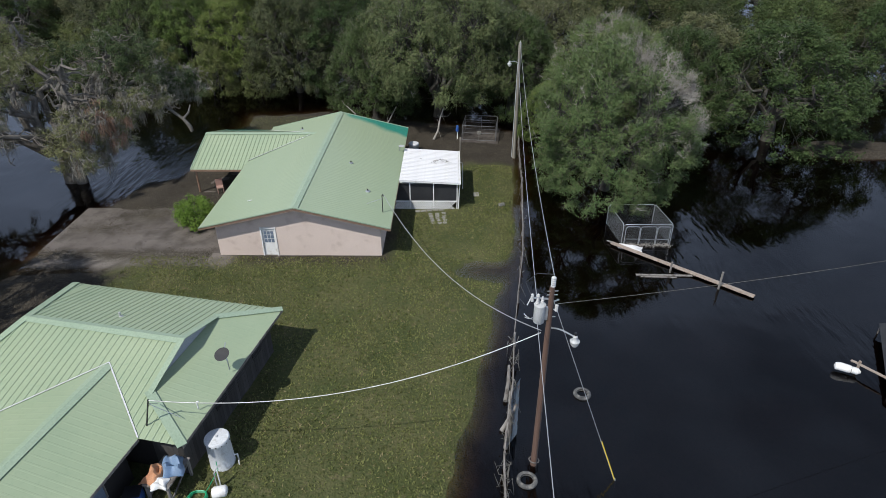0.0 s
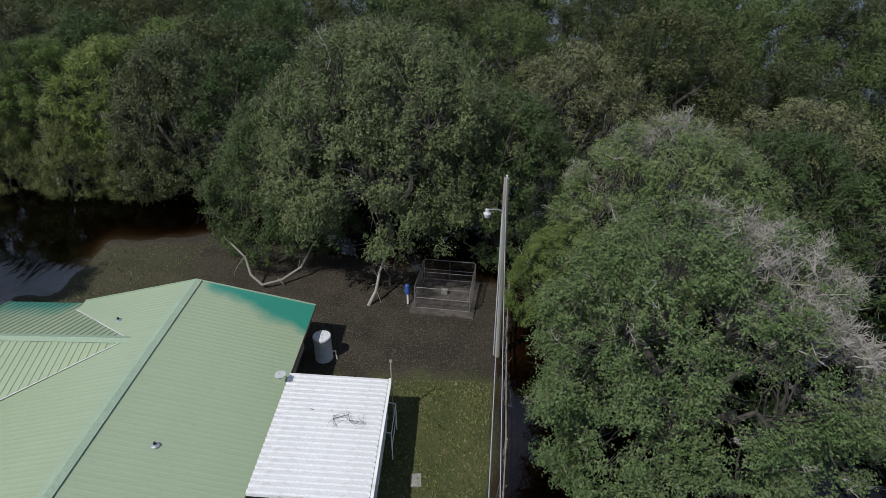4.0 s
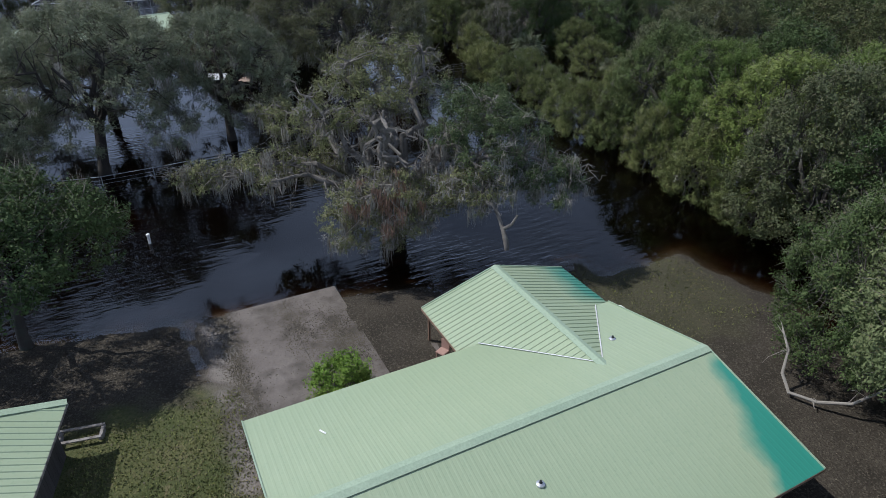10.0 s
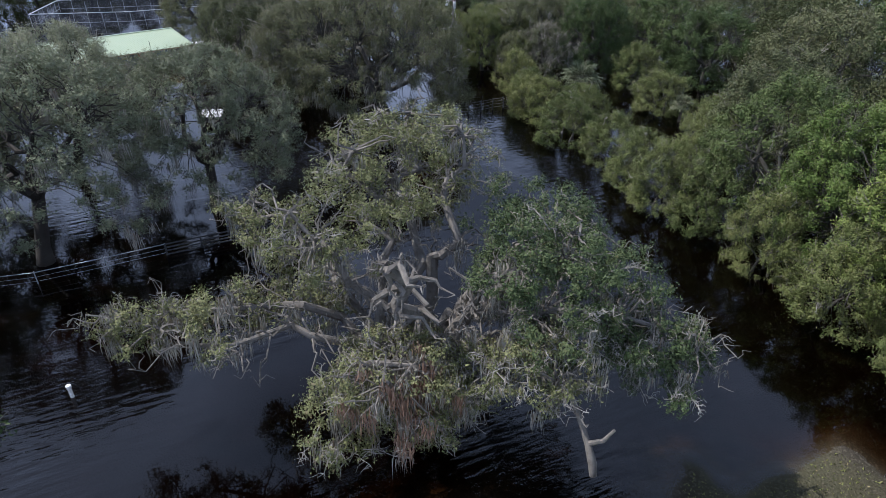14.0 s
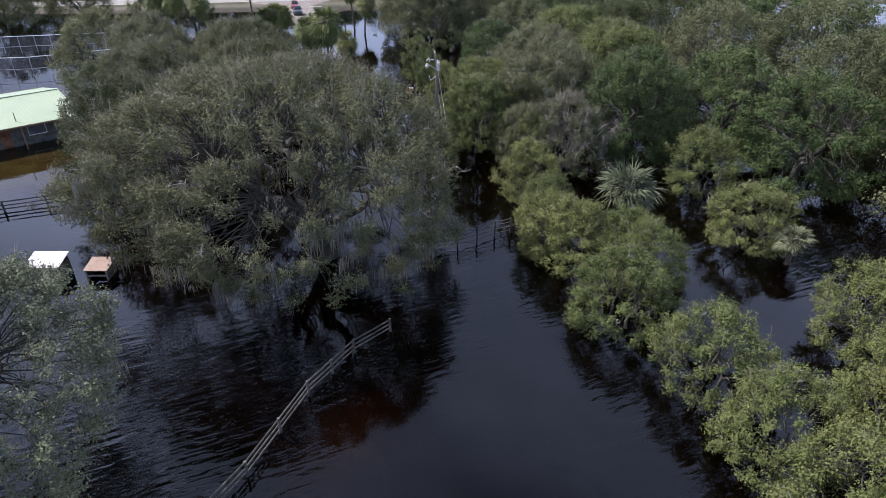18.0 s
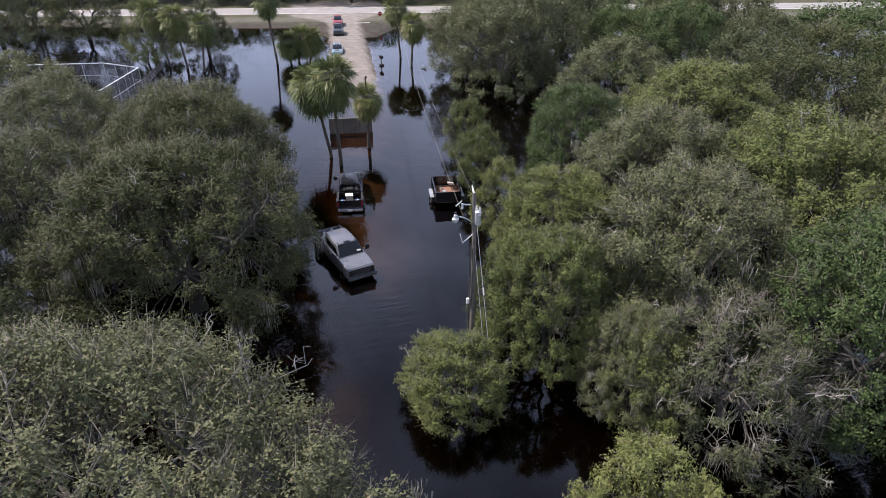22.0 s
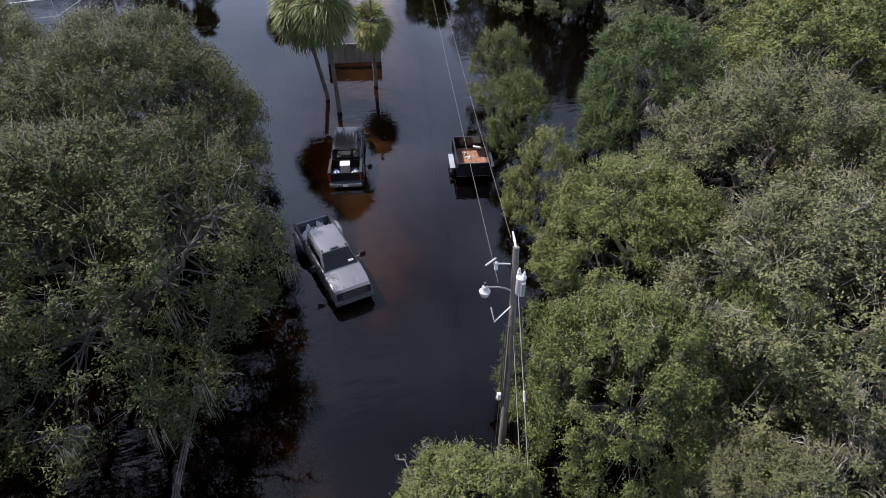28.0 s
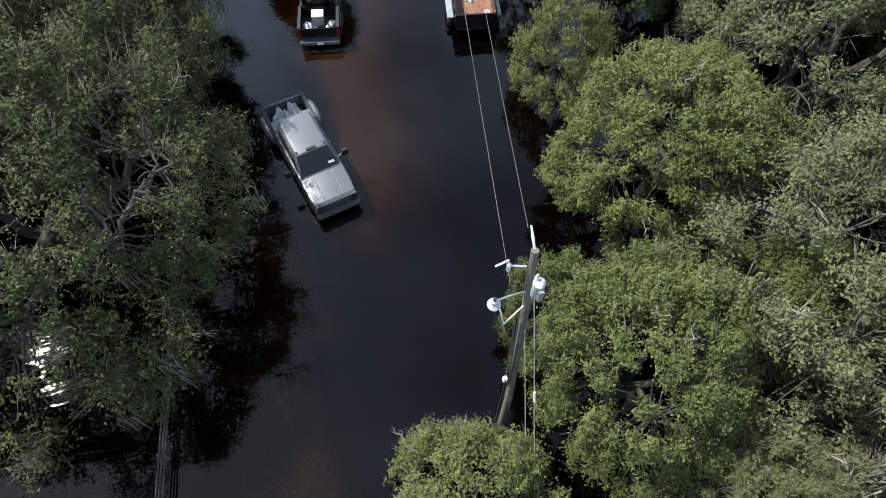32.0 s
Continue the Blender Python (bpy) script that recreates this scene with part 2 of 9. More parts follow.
M_POLE = surface("utility_pole_wood", (0.10, 0.058, 0.042), (0.155, 0.095, 0.07), 0.85, 0, 1.2, 26, (0.09, 0.06, 0.045), 0.4, 0.6, (3, 3, 0.15))
M_POLE_GREY = surface("grey_pole_wood", (0.24, 0.22, 0.18), (0.32, 0.30, 0.25), 0.88, 0, 1.2, 26, (0.14, 0.13, 0.10), 0.4, 0.6, (3, 3, 0.15))
M_GALV = surface("galvanized_steel", (0.42, 0.44, 0.46), (0.56, 0.58, 0.60), 0.42, 0.7, 2, 40)
M_MESH = surface("chain_link_wire", (0.15, 0.16, 0.165), (0.22, 0.23, 0.235), 0.5, 0.5, 3, 40)
M_XFMR = surface("pale_grey_transformer_paint", (0.42, 0.435, 0.435), (0.50, 0.515, 0.515), 0.4, 0.0, 1.5, 25, (0.40, 0.40, 0.38), 0.25)
M_PORC = surface("white_porcelain", (0.50, 0.50, 0.485), (0.58, 0.58, 0.565), 0.2, 0, 3, 30)
M_WIRE = surface("dull_aluminium_wire", (0.34, 0.345, 0.35), (0.46, 0.465, 0.47), 0.5, 0.3, 4, 60)
M_DARKWIRE = surface("dark_cable", (0.03, 0.03, 0.032), (0.05, 0.05, 0.052), 0.6, 0, 4, 60)
M_YELLOW = surface("yellow_plastic", (0.75, 0.55, 0.03), (0.8, 0.62, 0.05), 0.5, 0, 3, 30)
M_RUBBER = surface("old_tyre_rubber", (0.055, 0.055, 0.055), (0.12, 0.12, 0.115), 0.8, 0, 3, 30, (0.2, 0.19, 0.17), 0.4)
M_BLACK = surface("black_plastic", (0.012, 0.012, 0.013), (0.022, 0.022, 0.024), 0.5, 0, 3, 30)
# near-black, also standing in for the shade behind the wall boards
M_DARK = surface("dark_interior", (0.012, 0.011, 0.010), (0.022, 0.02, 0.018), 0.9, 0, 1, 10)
M_CONCRETE = surface("wet_stained_concrete", (0.105, 0.089, 0.077), (0.150, 0.130, 0.114), 0.75, 0, 0.4, 14, (0.062, 0.052, 0.042), 0.5, 0.3)
M_BRICK = surface("pink_paver", (0.34, 0.21, 0.17), (0.42, 0.28, 0.23), 0.85, 0, 1, 18, (0.2, 0.13, 0.1), 0.3, spread=0.1)
M_PAVER = surface("grey_paver", (0.20, 0.195, 0.175), (0.29, 0.28, 0.255), 0.85, 0, 2, 25, (0.2, 0.2, 0.16), 0.3, spread=0.12)
M_BLUE = surface("blue_plastic", (0.03, 0.09, 0.33), (0.05, 0.14, 0.42), 0.5, 0, 3, 20)
M_ORANGE = surface("faded_orange_cloth", (0.42, 0.19, 0.09), (0.52, 0.28, 0.16), 0.8, 0, 3, 30)
M_CLOTH_BLUE = surface("blue_grey_tarp", (0.13, 0.22, 0.36), (0.22, 0.30, 0.42), 0.7, 0, 3, 30)
M_HOSE = surface("green_hose", (0.02, 0.30, 0.13), (0.03, 0.38, 0.18), 0.4, 0, 3, 30)
M_RUST = surface("rusty_steel", (0.20, 0.085, 0.045), (0.30, 0.17, 0.12), 0.85, 0.1, 1.5, 20, (0.10, 0.05, 0.035), 0.4)
M_BARK = surface("lichen_grey_bark", (0.034, 0.030, 0.025), (0.074, 0.067, 0.057), 0.95, 0, 1.2, 16, (0.045, 0.055, 0.045), 0.4, 0.8)
M_BARK_PALE = surface("pale_lichen_bark", (0.098, 0.089, 0.077), (0.205, 0.187, 0.163), 0.95, 0, 1.6, 16, (0.09, 0.08, 0.065), 0.4, 0.9)
M_DEADWOOD = surface("bleached_dead_twigs", (0.23, 0.212, 0.182), (0.35, 0.326, 0.29), 0.9, 0, 1.2, 16)
M_BARK_DARK = surface("dark_wet_bark", (0.022, 0.019, 0.016), (0.05, 0.044, 0.037), 0.95, 0, 1.2, 16, (0.03, 0.026, 0.02), 0.4, 0.8)
M_TWIG = surface("grey_twigs", (0.10, 0.092, 0.076), (0.17, 0.16, 0.135), 0.95, 0, 1.2, 16)
M_PALMTRUNK = surface("palm_trunk", (0.055, 0.046, 0.036), (0.11, 0.092, 0.074), 0.95, 0, 1.5, 12, None, 0, 0.8)
M_MOSS = leaf_material("spanish_moss", (0.165, 0.163, 0.138), (0.32, 0.313, 0.268), (0.19, 0.155, 0.115), 0.1, 0.8)
M_WITHERED = leaf_material("withered_brown_twigs", (0.14, 0.085, 0.06), (0.25, 0.165, 0.12), (0.22, 0.15, 0.11), 0.1, 0.8)
M_LEAF_OAK = leaf_material("oak_leaves", (0.021, 0.037, 0.013), (0.068, 0.104, 0.036), (0.11, 0.13, 0.055), 0.05)
M_LEAF_GREY = leaf_material("grey_oak_leaves", (0.036, 0.049, 0.023), (0.115, 0.132, 0.062), (0.15, 0.14, 0.08), 0.08)
M_LEAF_SUN = leaf_material("sunny_oak_leaves", (0.036, 0.055, 0.022), (0.106, 0.140, 0.060), (0.15, 0.15, 0.075), 0.06)
M_LEAF_SILVER = leaf_material("silvery_oak_leaves", (0.068, 0.083, 0.049), (0.210, 0.236, 0.145), (0.16, 0.15, 0.10), 0.06)
M_LEAF_MAPLE = leaf_material("maple_leaves", (0.046, 0.080, 0.018), (0.125, 0.182, 0.048), (0.16, 0.17, 0.06), 0.05)
M_LEAF_FRESH = leaf_material("fresh_oak_leaves", (0.049, 0.081, 0.027), (0.147, 0.205, 0.074), (0.2, 0.19, 0.11), 0.06)
M_LEAF_AMBER = leaf_material("amber_tinged_oak_leaves", (0.033, 0.042, 0.021), (0.106, 0.122, 0.060), (0.16, 0.14, 0.09), 0.05)
M_LEAF_DUSK = leaf_material("dusky_oak_leaves", (0.017, 0.026, 0.010), (0.060, 0.077, 0.029), (0.12, 0.11, 0.06), 0.06)
M_LEAF_OLIVE = leaf_material("olive_oak_leaves", (0.070, 0.081, 0.035), (0.215, 0.228, 0.100), (0.21, 0.18, 0.11), 0.08)
M_LEAF_LIGHT = leaf_material("light_green_leaves", (0.058, 0.081, 0.025), (0.127, 0.155, 0.052), (0.19, 0.18, 0.08), 0.05)
M_LEAF_BUSH = leaf_material("fresh_green_bush_leaves", (0.075, 0.145, 0.018), (0.185, 0.28, 0.048), (0.2, 0.24, 0.06), 0.03)
M_LEAF_PALM_GREY = leaf_material("grey_green_palm_fronds", (0.048, 0.062, 0.034), (0.140, 0.165, 0.098), (0.2, 0.19, 0.13), 0.06, 0.45)
M_LEAF_PALM = leaf_material("palm_fronds", (0.036, 0.060, 0.018), (0.128, 0.165, 0.055), (0.22, 0.18, 0.10), 0.06, 0.4)


# ---- mesh tools ----
class Shape:
    """Points and faces gathered for one mesh."""

    def __init__(self):
        self.v, self.f = [], []

    def add(self, verts, faces):
        n = len(self.v)
        self.v.extend(tuple(p) for p in verts)
        self.f.extend(tuple(i + n for i in f) for f in faces)
        return self

    def box(self, c, s, rz=0.0, m=None):
        x, y, z = (k / 2 for k in s)
        pts = [Vector((a * x, b * y, d * z)) for d in (-1, 1) for b in (-1, 1) for a in (-1, 1)]
        turn = m if m is not None else Matrix.Rotation(radians(rz), 3, "Z")
        pts = [turn @ p + Vector(c) for p in pts]
        return self.add(pts, [(0, 2, 3, 1), (4, 5, 7, 6), (0, 1, 5, 4), (2, 6, 7, 3), (0, 4, 6, 2), (1, 3, 7, 5)])

    def beam(self, a, b, w, d=None):
        """A square bar from a to b."""
        a, b = Vector(a), Vector(b)
        way = (b - a).normalized()
        side = way.cross(Vector((0, 0, 1)))
        side = side.normalized() if side.length > 1e-4 else Vector((1, 0, 0))
        up = side.cross(way)
        d = d or w
        ring = [side * (i * w / 2) + up * (j * d / 2) for i, j in ((-1, -1), (1, -1), (1, 1), (-1, 1))]
        return self.add([a + r for r in ring] + [b + r for r in ring], [(3, 2, 1, 0), (4, 5, 6, 7), (0, 1, 5, 4), (1, 2, 6, 5), (2, 3, 7, 6), (3, 0, 4, 7)])

    def tube(self, path, radii, seg=8, caps=True):
        path = [Vector(p) for p in path]
        if not isinstance(radii, (list, tuple)):
            radii = [radii] * len(path)
        verts, faces, side = [], [], None
        for i, p in enumerate(path):
            way = (path[min(i + 1, len(path) - 1)] - path[max(i - 1, 0)]).normalized()
            ref = side if side is not None else (Vector((1, 0, 0)) if abs(way.z) > 0.8 else Vector((0, 0, 1)))
            up = (ref - way * ref.dot(way))
            up = up.normalized() if up.length > 1e-5 else way.orthogonal().normalized()
            side, b = up, way.cross(up)
            for k in range(seg):
                a = 2 * math.pi * k / seg
                verts.append(p + (up * math.cos(a) + b * math.sin(a)) * radii[i])
        for i in range(len(path) - 1):
            for k in range(seg):
                k2 = (k + 1) % seg
                faces.append((i * seg + k, i * seg + k2, (i + 1) * seg + k2, (i + 1) * seg + k))
        if caps:
            faces.append(tuple(range(seg - 1, -1, -1)))
            faces.append(tuple((len(path) - 1) * seg + k for k in range(seg)))
        return self.add(verts, faces)

    def lathe(self, profile, c=(0, 0, 0), seg=16):
        """A turned form: (radius, height) pairs from below upwards."""
        return self.tube([Vector(c) + Vector((0, 0, z)) for _, z in profile], [max(r, 1e-4) for r, _ in profile], seg)

    def ring(self, c, r, thick, axis=(0, 0, 1), seg=20, seg2=8, flat=1.0):
        """A torus round an axis; flat squeezes it along that axis."""
        axis = Vector(axis).normalized()
        u = axis.orthogonal().normalized()
        w = axis.cross(u)
        verts, faces = [], []
        for i in range(seg):
            a = 2 * math.pi * i / seg
            out = u * math.cos(a) + w * math.sin(a)
            for k in range(seg2):
                b = 2 * math.pi * k / seg2
                verts.append(Vector(c) + out * (r + thick * math.cos(b)) + axis * (thick * flat * math.sin(b)))
        for i in range(seg):
            for k in range(seg2):
                faces.append((i * seg2 + k, ((i + 1) % seg) * seg2 + k, ((i + 1) % seg) * seg2 + (k + 1) % seg2, i * seg2 + (k + 1) % seg2))
        return self.add(verts, faces)

    def slab(self, corners, thick):
        """A plate of any flat outline, thickened downwards along its normal."""
        pts = [Vector(p) for p in corners]
        nrm = sum(((pts[i] - pts[0]).cross(pts[i + 1] - pts[0]) for i in range(1, len(pts) - 1)), Vector()).normalized()
        if nrm.z < 0:
            nrm = -nrm
            pts.reverse()
        n = len(pts)
        return self.add(pts + [p - nrm * thick for p in pts], [tuple(range(n)), tuple(range(2 * n - 1, n - 1, -1))] + [(i, n + i, n + (i + 1) % n, (i + 1) % n) for i in range(n)])

    def mesh(self, name, material, bevel=0.0, smooth=False):
        me = bpy.data.meshes.new(name)
        me.from_pydata([tuple(p) for p in self.v], [], self.f)
        if bevel:
            bm = bmesh.new()
            bm.from_mesh(me)
            bmesh.ops.remove_doubles(bm, verts=bm.verts, dist=1e-4)
            edges = [e for e in bm.edges if len(e.link_faces) == 2 and e.calc_face_angle(0) > 0.5]
            bmesh.ops.bevel(bm, geom=edges, offset=bevel, segments=2, affect="EDGES", clamp_overlap=True)
            bmesh.ops.recalc_face_normals(bm, faces=bm.faces)
            bm.to_mesh(me)
            bm.free()
        if smooth:
            me.shade_smooth()
            me.set_sharp_from_angle(angle=radians(40))
        me.materials.append(material)
        return me


def thing(name, at=(0, 0, 0), rz=0.0, label="", category="", group="", kind=""):
    ob = new(name)
    ob.matrix_basis = pose(*at, 0, 0, rz)
    ob.empty_display_size = 0.3
    return tagged(ob, label, category, group, kind)


def part(name, shape, material, parent, label="", bevel=0.0, smooth=False):
    me = shape.mesh(name, material, bevel, smooth) if isinstance(shape, Shape) else shape
    ob = new(name, me)
    ob.parent = parent
    return tagged(ob, label)


def single(name, shape, material, label="", category="", group="", kind="", bevel=0.0, smooth=False, at=(0, 0, 0), rz=0.0):
    """A thing that is one mesh."""
    ob = new(name, shape.mesh(name, material, bevel, smooth))
    ob.matrix_basis = pose(*at, 0, 0, rz)
    return tagged(ob, label, category, group, kind)


def sag(a, b, drop, n=24):
    a, b = Vector(a), Vector(b)
    return [a.lerp(b, i / n) - Vector((0, 0, drop * 4 * (i / n) * (1 - i / n))) for i in range(n + 1)]

# ---- ground and water ----
WATER = 0.0


def smooth_step(a, b, x):
    t = np.clip((x - a) / (b - a), 0, 1)
    return t * t * (3 - 2 * t)


def wobble(x, y, scale, seed=0.0):
    """A cheap smooth noise from sines."""
    return (np.sin(x * scale + 1.7 * np.sin(y * scale * 0.63 + seed) + seed) + np.sin(y * scale * 1.13 - 1.3 * np.sin(x * scale * 0.71 + 2 * seed) + 2.1 * seed) + 0.5 * np.sin((x + y) * scale * 2.3 + seed * 3) + 0.5 * np.sin((x - 0.7 * y) * scale * 2.9 - seed)) / 3


def box_distance(x, y, x0, x1, y0, y1):
    dx = np.maximum(x0 - x, x - x1)
    dy = np.maximum(y0 - y, y - y1)
    return np.hypot(np.maximum(dx, 0), np.maximum(dy, 0)) + np.minimum(np.maximum(dx, dy), 0)


def segment_distance(x, y, a, b):
    ax, ay = a
    ux, uy = b[0] - ax, b[1] - ay
    t = np.clip(((x - ax) * ux + (y - ay) * uy) / (ux * ux + uy * uy), 0, 1)
    return np.hypot(x - ax - t * ux, y - ay - t * uy)


ROAD_A, ROAD_B = (-84.0, 69.2), (-192.0, 83.4)   # middle of the flooded drive


def ground_height(x, y):
    shore = 0.45 * wobble(x, y, 0.9, 0.4) + 0.25 * wobble(x, y, 2.3, 1.9)
    east = np.interp(y, [0, 10, 16, 23, 30, 34, 41, 50], [-0.4, 0.4, 1.5, 3.2, 4.6, 5.6, 6.3, 6.9]) + shore * 0.7
    yard = np.maximum(box_distance(x, y, -24.4 + 0.19 * np.clip(y - 31, -20, 22), 60, -90, 53.4), 1.7 * (x - east))
    back = np.maximum(np.maximum(-17.9 - x, x - 7.2 - shore * 0.4), np.maximum(50 - y, y - (60.2 + 0.25 * np.clip(x + 15, 0, 4) - 0.32 * np.clip(x + 11, 0, 30) + shore)))
    gap = np.hypot((x + 21.5) / 2.6, (y - 49.0) / 5.2) - 1
    d = np.minimum(np.maximum(yard, -2.6 * gap), back)
    bay = np.hypot((x - 4.5) / 2.3, (y - 31.2) / 1.3) - 1 + 0.25 * wobble(x, y, 2.1, 0.3)
    d = np.maximum(d, -1.0 * bay)
    inlet = segment_distance(x, y, (-27, 30.6), (-19.5, 31.0)) - 0.8
    d = np.maximum(d, -inlet * 0.55 - 0.25)
    z = 0.19 - 0.62 * smooth_step(-1.6, 3.0, d + shore * 0.4)
    # the drive under water, rising out of it towards the highway
    road = segment_distance(x, y, ROAD_A, ROAD_B)
    along = ((x - ROAD_A[0]) * (ROAD_B[0] - ROAD_A[0]) + (y - ROAD_A[1]) * (ROAD_B[1] - ROAD_A[1])) / 11866.0
    crown = -0.46 + 0.20 * smooth_step(0.08, 0.40, along) + 0.60 * smooth_step(0.40, 0.66, along)
    z = z + (crown - z) * (1 - smooth_step(2.0, 4.6, road + shore)) * (along > -0.2)
    verge = segment_distance(x, y, (-80.0, 64.2), (-92.0, 65.4)) + 0.9 * wobble(x, y, 0.8, 2.6)
    z = z + (-0.20 + 0.05 * wobble(x, y, 1.9, 0.7) - z) * (1 - smooth_step(0.8, 2.6, verge))
    park = segment_distance(x, y, (-94.0, 68.6), (-118.0, 71.6)) + 0.7 * wobble(x, y, 0.7, 1.1)
    z = np.maximum(z, z + (-0.21 - z) * (1 - smooth_step(1.0, 4.6, park)))
    for cx, cy, w in ((-51.6, 53.2, 4.2), (-43.0, 25.0, 4.0), (-39.0, 27.6, 3.4)):
        shoal = np.hypot(x - cx, y - cy) + 1.3 * wobble(x, y, 0.6, cx)
        z = np.maximum(z, z + (-0.27 - z) * (1 - smooth_step(0.5, w, shoal)))
    # the highway's bank
    far = -187.0 + 0.36 * (y - 63) - x + 2.0 * wobble(x, y, 0.07, 0.9) + 9.0 * np.exp(-((road - 4.5) / 3.5) ** 2) * (along > 0.5)
    z = z + (0.42 - z) * smooth_step(0, 6, far)
    # the plot of the third house, just awash, and a rise in the wood on the east
    plot = box_distance(x, y, -128, -89.5, 10, 41.5) + shore
    z = z + (-0.12 - z) * (1 - smooth_step(-1, 2.5, plot))
    rise = np.hypot((x - 37) / 6, (y - 51) / 2.2) - 1
    z = z + (0.45 - z) * (1 - smooth_step(-0.4, 0.25, rise + shore * 0.1))
    # the bed of the driveway slab
    z = z - 0.14 * (box_distance(x, y, -24.0, -12.9, 33.0, 38.8) < 0)
    return z + 0.03 * wobble(x, y, 1.7, 0.2) + 0.02 * wobble(x, y, 5.1, 0.8)


def spaced(stops):
    out = []
    for a, b, step in stops:
        out += list(np.arange(a, b, step))
    return np.array(out + [stops[-1][1]])


def ground_mesh():
    xs = spaced([(-3000, -400, 200), (-400, -210, 12), (-210, -130, 1.0), (-130, -32, 0.8), (-32, 10, 0.4), (10, 60, 1.5), (60, 400, 14), (400, 3000, 200)])
    ys = spaced([(-3000, -300, 200), (-300, -40, 14), (-40, 8, 1.5), (8, 66, 0.4), (66, 110, 0.8), (110, 240, 6), (240, 3000, 160)])
    gx, gy = np.meshgrid(xs, ys)
    gz = ground_height(gx, gy)
    v = np.stack([gx, gy, gz], -1).reshape(-1, 3)
    w, h = len(xs), len(ys)
    i = (np.arange(h - 1)[:, None] * w + np.arange(w - 1)[None]).ravel()
    me = bpy.data.meshes.new("ground")
    me.from_pydata(v.tolist(), [], np.stack([i, i + 1, i + w + 1, i + w], -1).tolist())
    x, y = v[:, 0], v[:, 1]
    edge = 0.5 * wobble(x, y, 1.1, 0.3) + 0.3 * wobble(x, y, 3.1, 1.2)
    lawn = np.maximum(box_distance(x, y, -60, 30, -60, 31.6), -(x + 18.2) * 0.8) + edge * 1.3
    lawn = np.minimum(lawn, box_distance(x, y, -1.9, 12, 10, 47) + edge * 1.2)
    grass = 1 - smooth_step(-0.5, 0.9, lawn)
    grass = np.maximum(grass, 0.3 * (1 - smooth_step(-0.5, 0.9, np.hypot((x + 15.5) / 5.5, (y - 55.5) / 4.2) * 3 - 2.6 + edge)))
    grass = np.maximum(grass, 1 - smooth_step(-1.5, 2, box_distance(x, y, -128, -92, 10, 40) + edge * 2))
    grass = np.maximum(grass, smooth_step(2, 9, -188 + 0.34 * (y - 63) - x + edge * 3) * 0.55)
    road = segment_distance(x, y, ROAD_A, (-206.0, 85.2)) + edge * 0.5
    flare = 8.0 * smooth_step(-182, -199, x) ** 2
    sand = 1 - smooth_step(2.3, 3.5, road - flare)
    sand = np.maximum(sand, 0.3 * (1 - smooth_step(0.2, 1.6, np.abs(-202 + 0.26 * (y - 63) + 5.5 - x) - 2 + edge)))
    sand = sand * (0.4 + 0.6 * smooth_step(-118, -136, x))
    mud = (1 - smooth_step(-0.3, 0.5, box_distance(x, y, -24.6, -12.0, 31.5, 33.2) + edge * 0.5)) * (0.5 + 0.4 * (wobble(x, y, 3.4, 4.0) > -0.2))
    sand = np.maximum(sand, mud)
    for name, value in (("grass", grass * (1 - sand)), ("sand", sand)):
        me.attributes.new(name, "FLOAT", "POINT").data.foreach_set("value", value.astype(np.float32))
    me.shade_smooth()
    return me


def ground_material():
    m, n, l, p = node_material("ground_grass_mud_sand")
    grass, sand = n.new("ShaderNodeAttribute"), n.new("ShaderNodeAttribute")
    grass.attribute_name, sand.attribute_name = "grass", "sand"
    litter = mixed(n, l, noisy(n, l, 0.5, 0.35, 0.65, 5), (0.028, 0.024, 0.017), (0.054, 0.046, 0.034))
    litter = mixed(n, l, noisy(n, l, 9, 0.52, 0.62, 4), litter, (0.080, 0.069, 0.052))
    litter = mixed(n, l, noisy(n, l, 14, 0.54, 0.6, 3), litter, (0.028, 0.022, 0.016))
    green = mixed(n, l, noisy(n, l, 0.35, 0.35, 0.68, 6), (0.060, 0.072, 0.024), (0.104, 0.102, 0.043))
    green = mixed(n, l, noisy(n, l, 6, 0.45, 0.7, 5), green, (0.046, 0.060, 0.018))
    green = mixed(n, l, noisy(n, l, 2.1, 0.6, 0.75, 5), green, (0.125, 0.110, 0.056))
    earth = mixed(n, l, noisy(n, l, 0.8, 0.35, 0.65, 6), (0.170, 0.150, 0.133), (0.235, 0.211, 0.189))
    c = mixed(n, l, grass.outputs["Fac"], litter, green)
    c = mixed(n, l, sand.outputs["Fac"], c, earth)
    l.new(c, p.inputs["Base Color"])
    p.inputs["Roughness"].default_value, p.inputs["Specular IOR Level"].default_value = 0.9, 0.25
    bumped(n, l, p, noisy(n, l, 11, 0.3, 0.7, 5), 0.7, 0.06)
    return m


ground = tagged(new("ground", ground_mesh()), "lawn, leaf litter, mud and sand, partly under flood water", "ground", kind="structure")
ground.data.materials.append(ground_material())


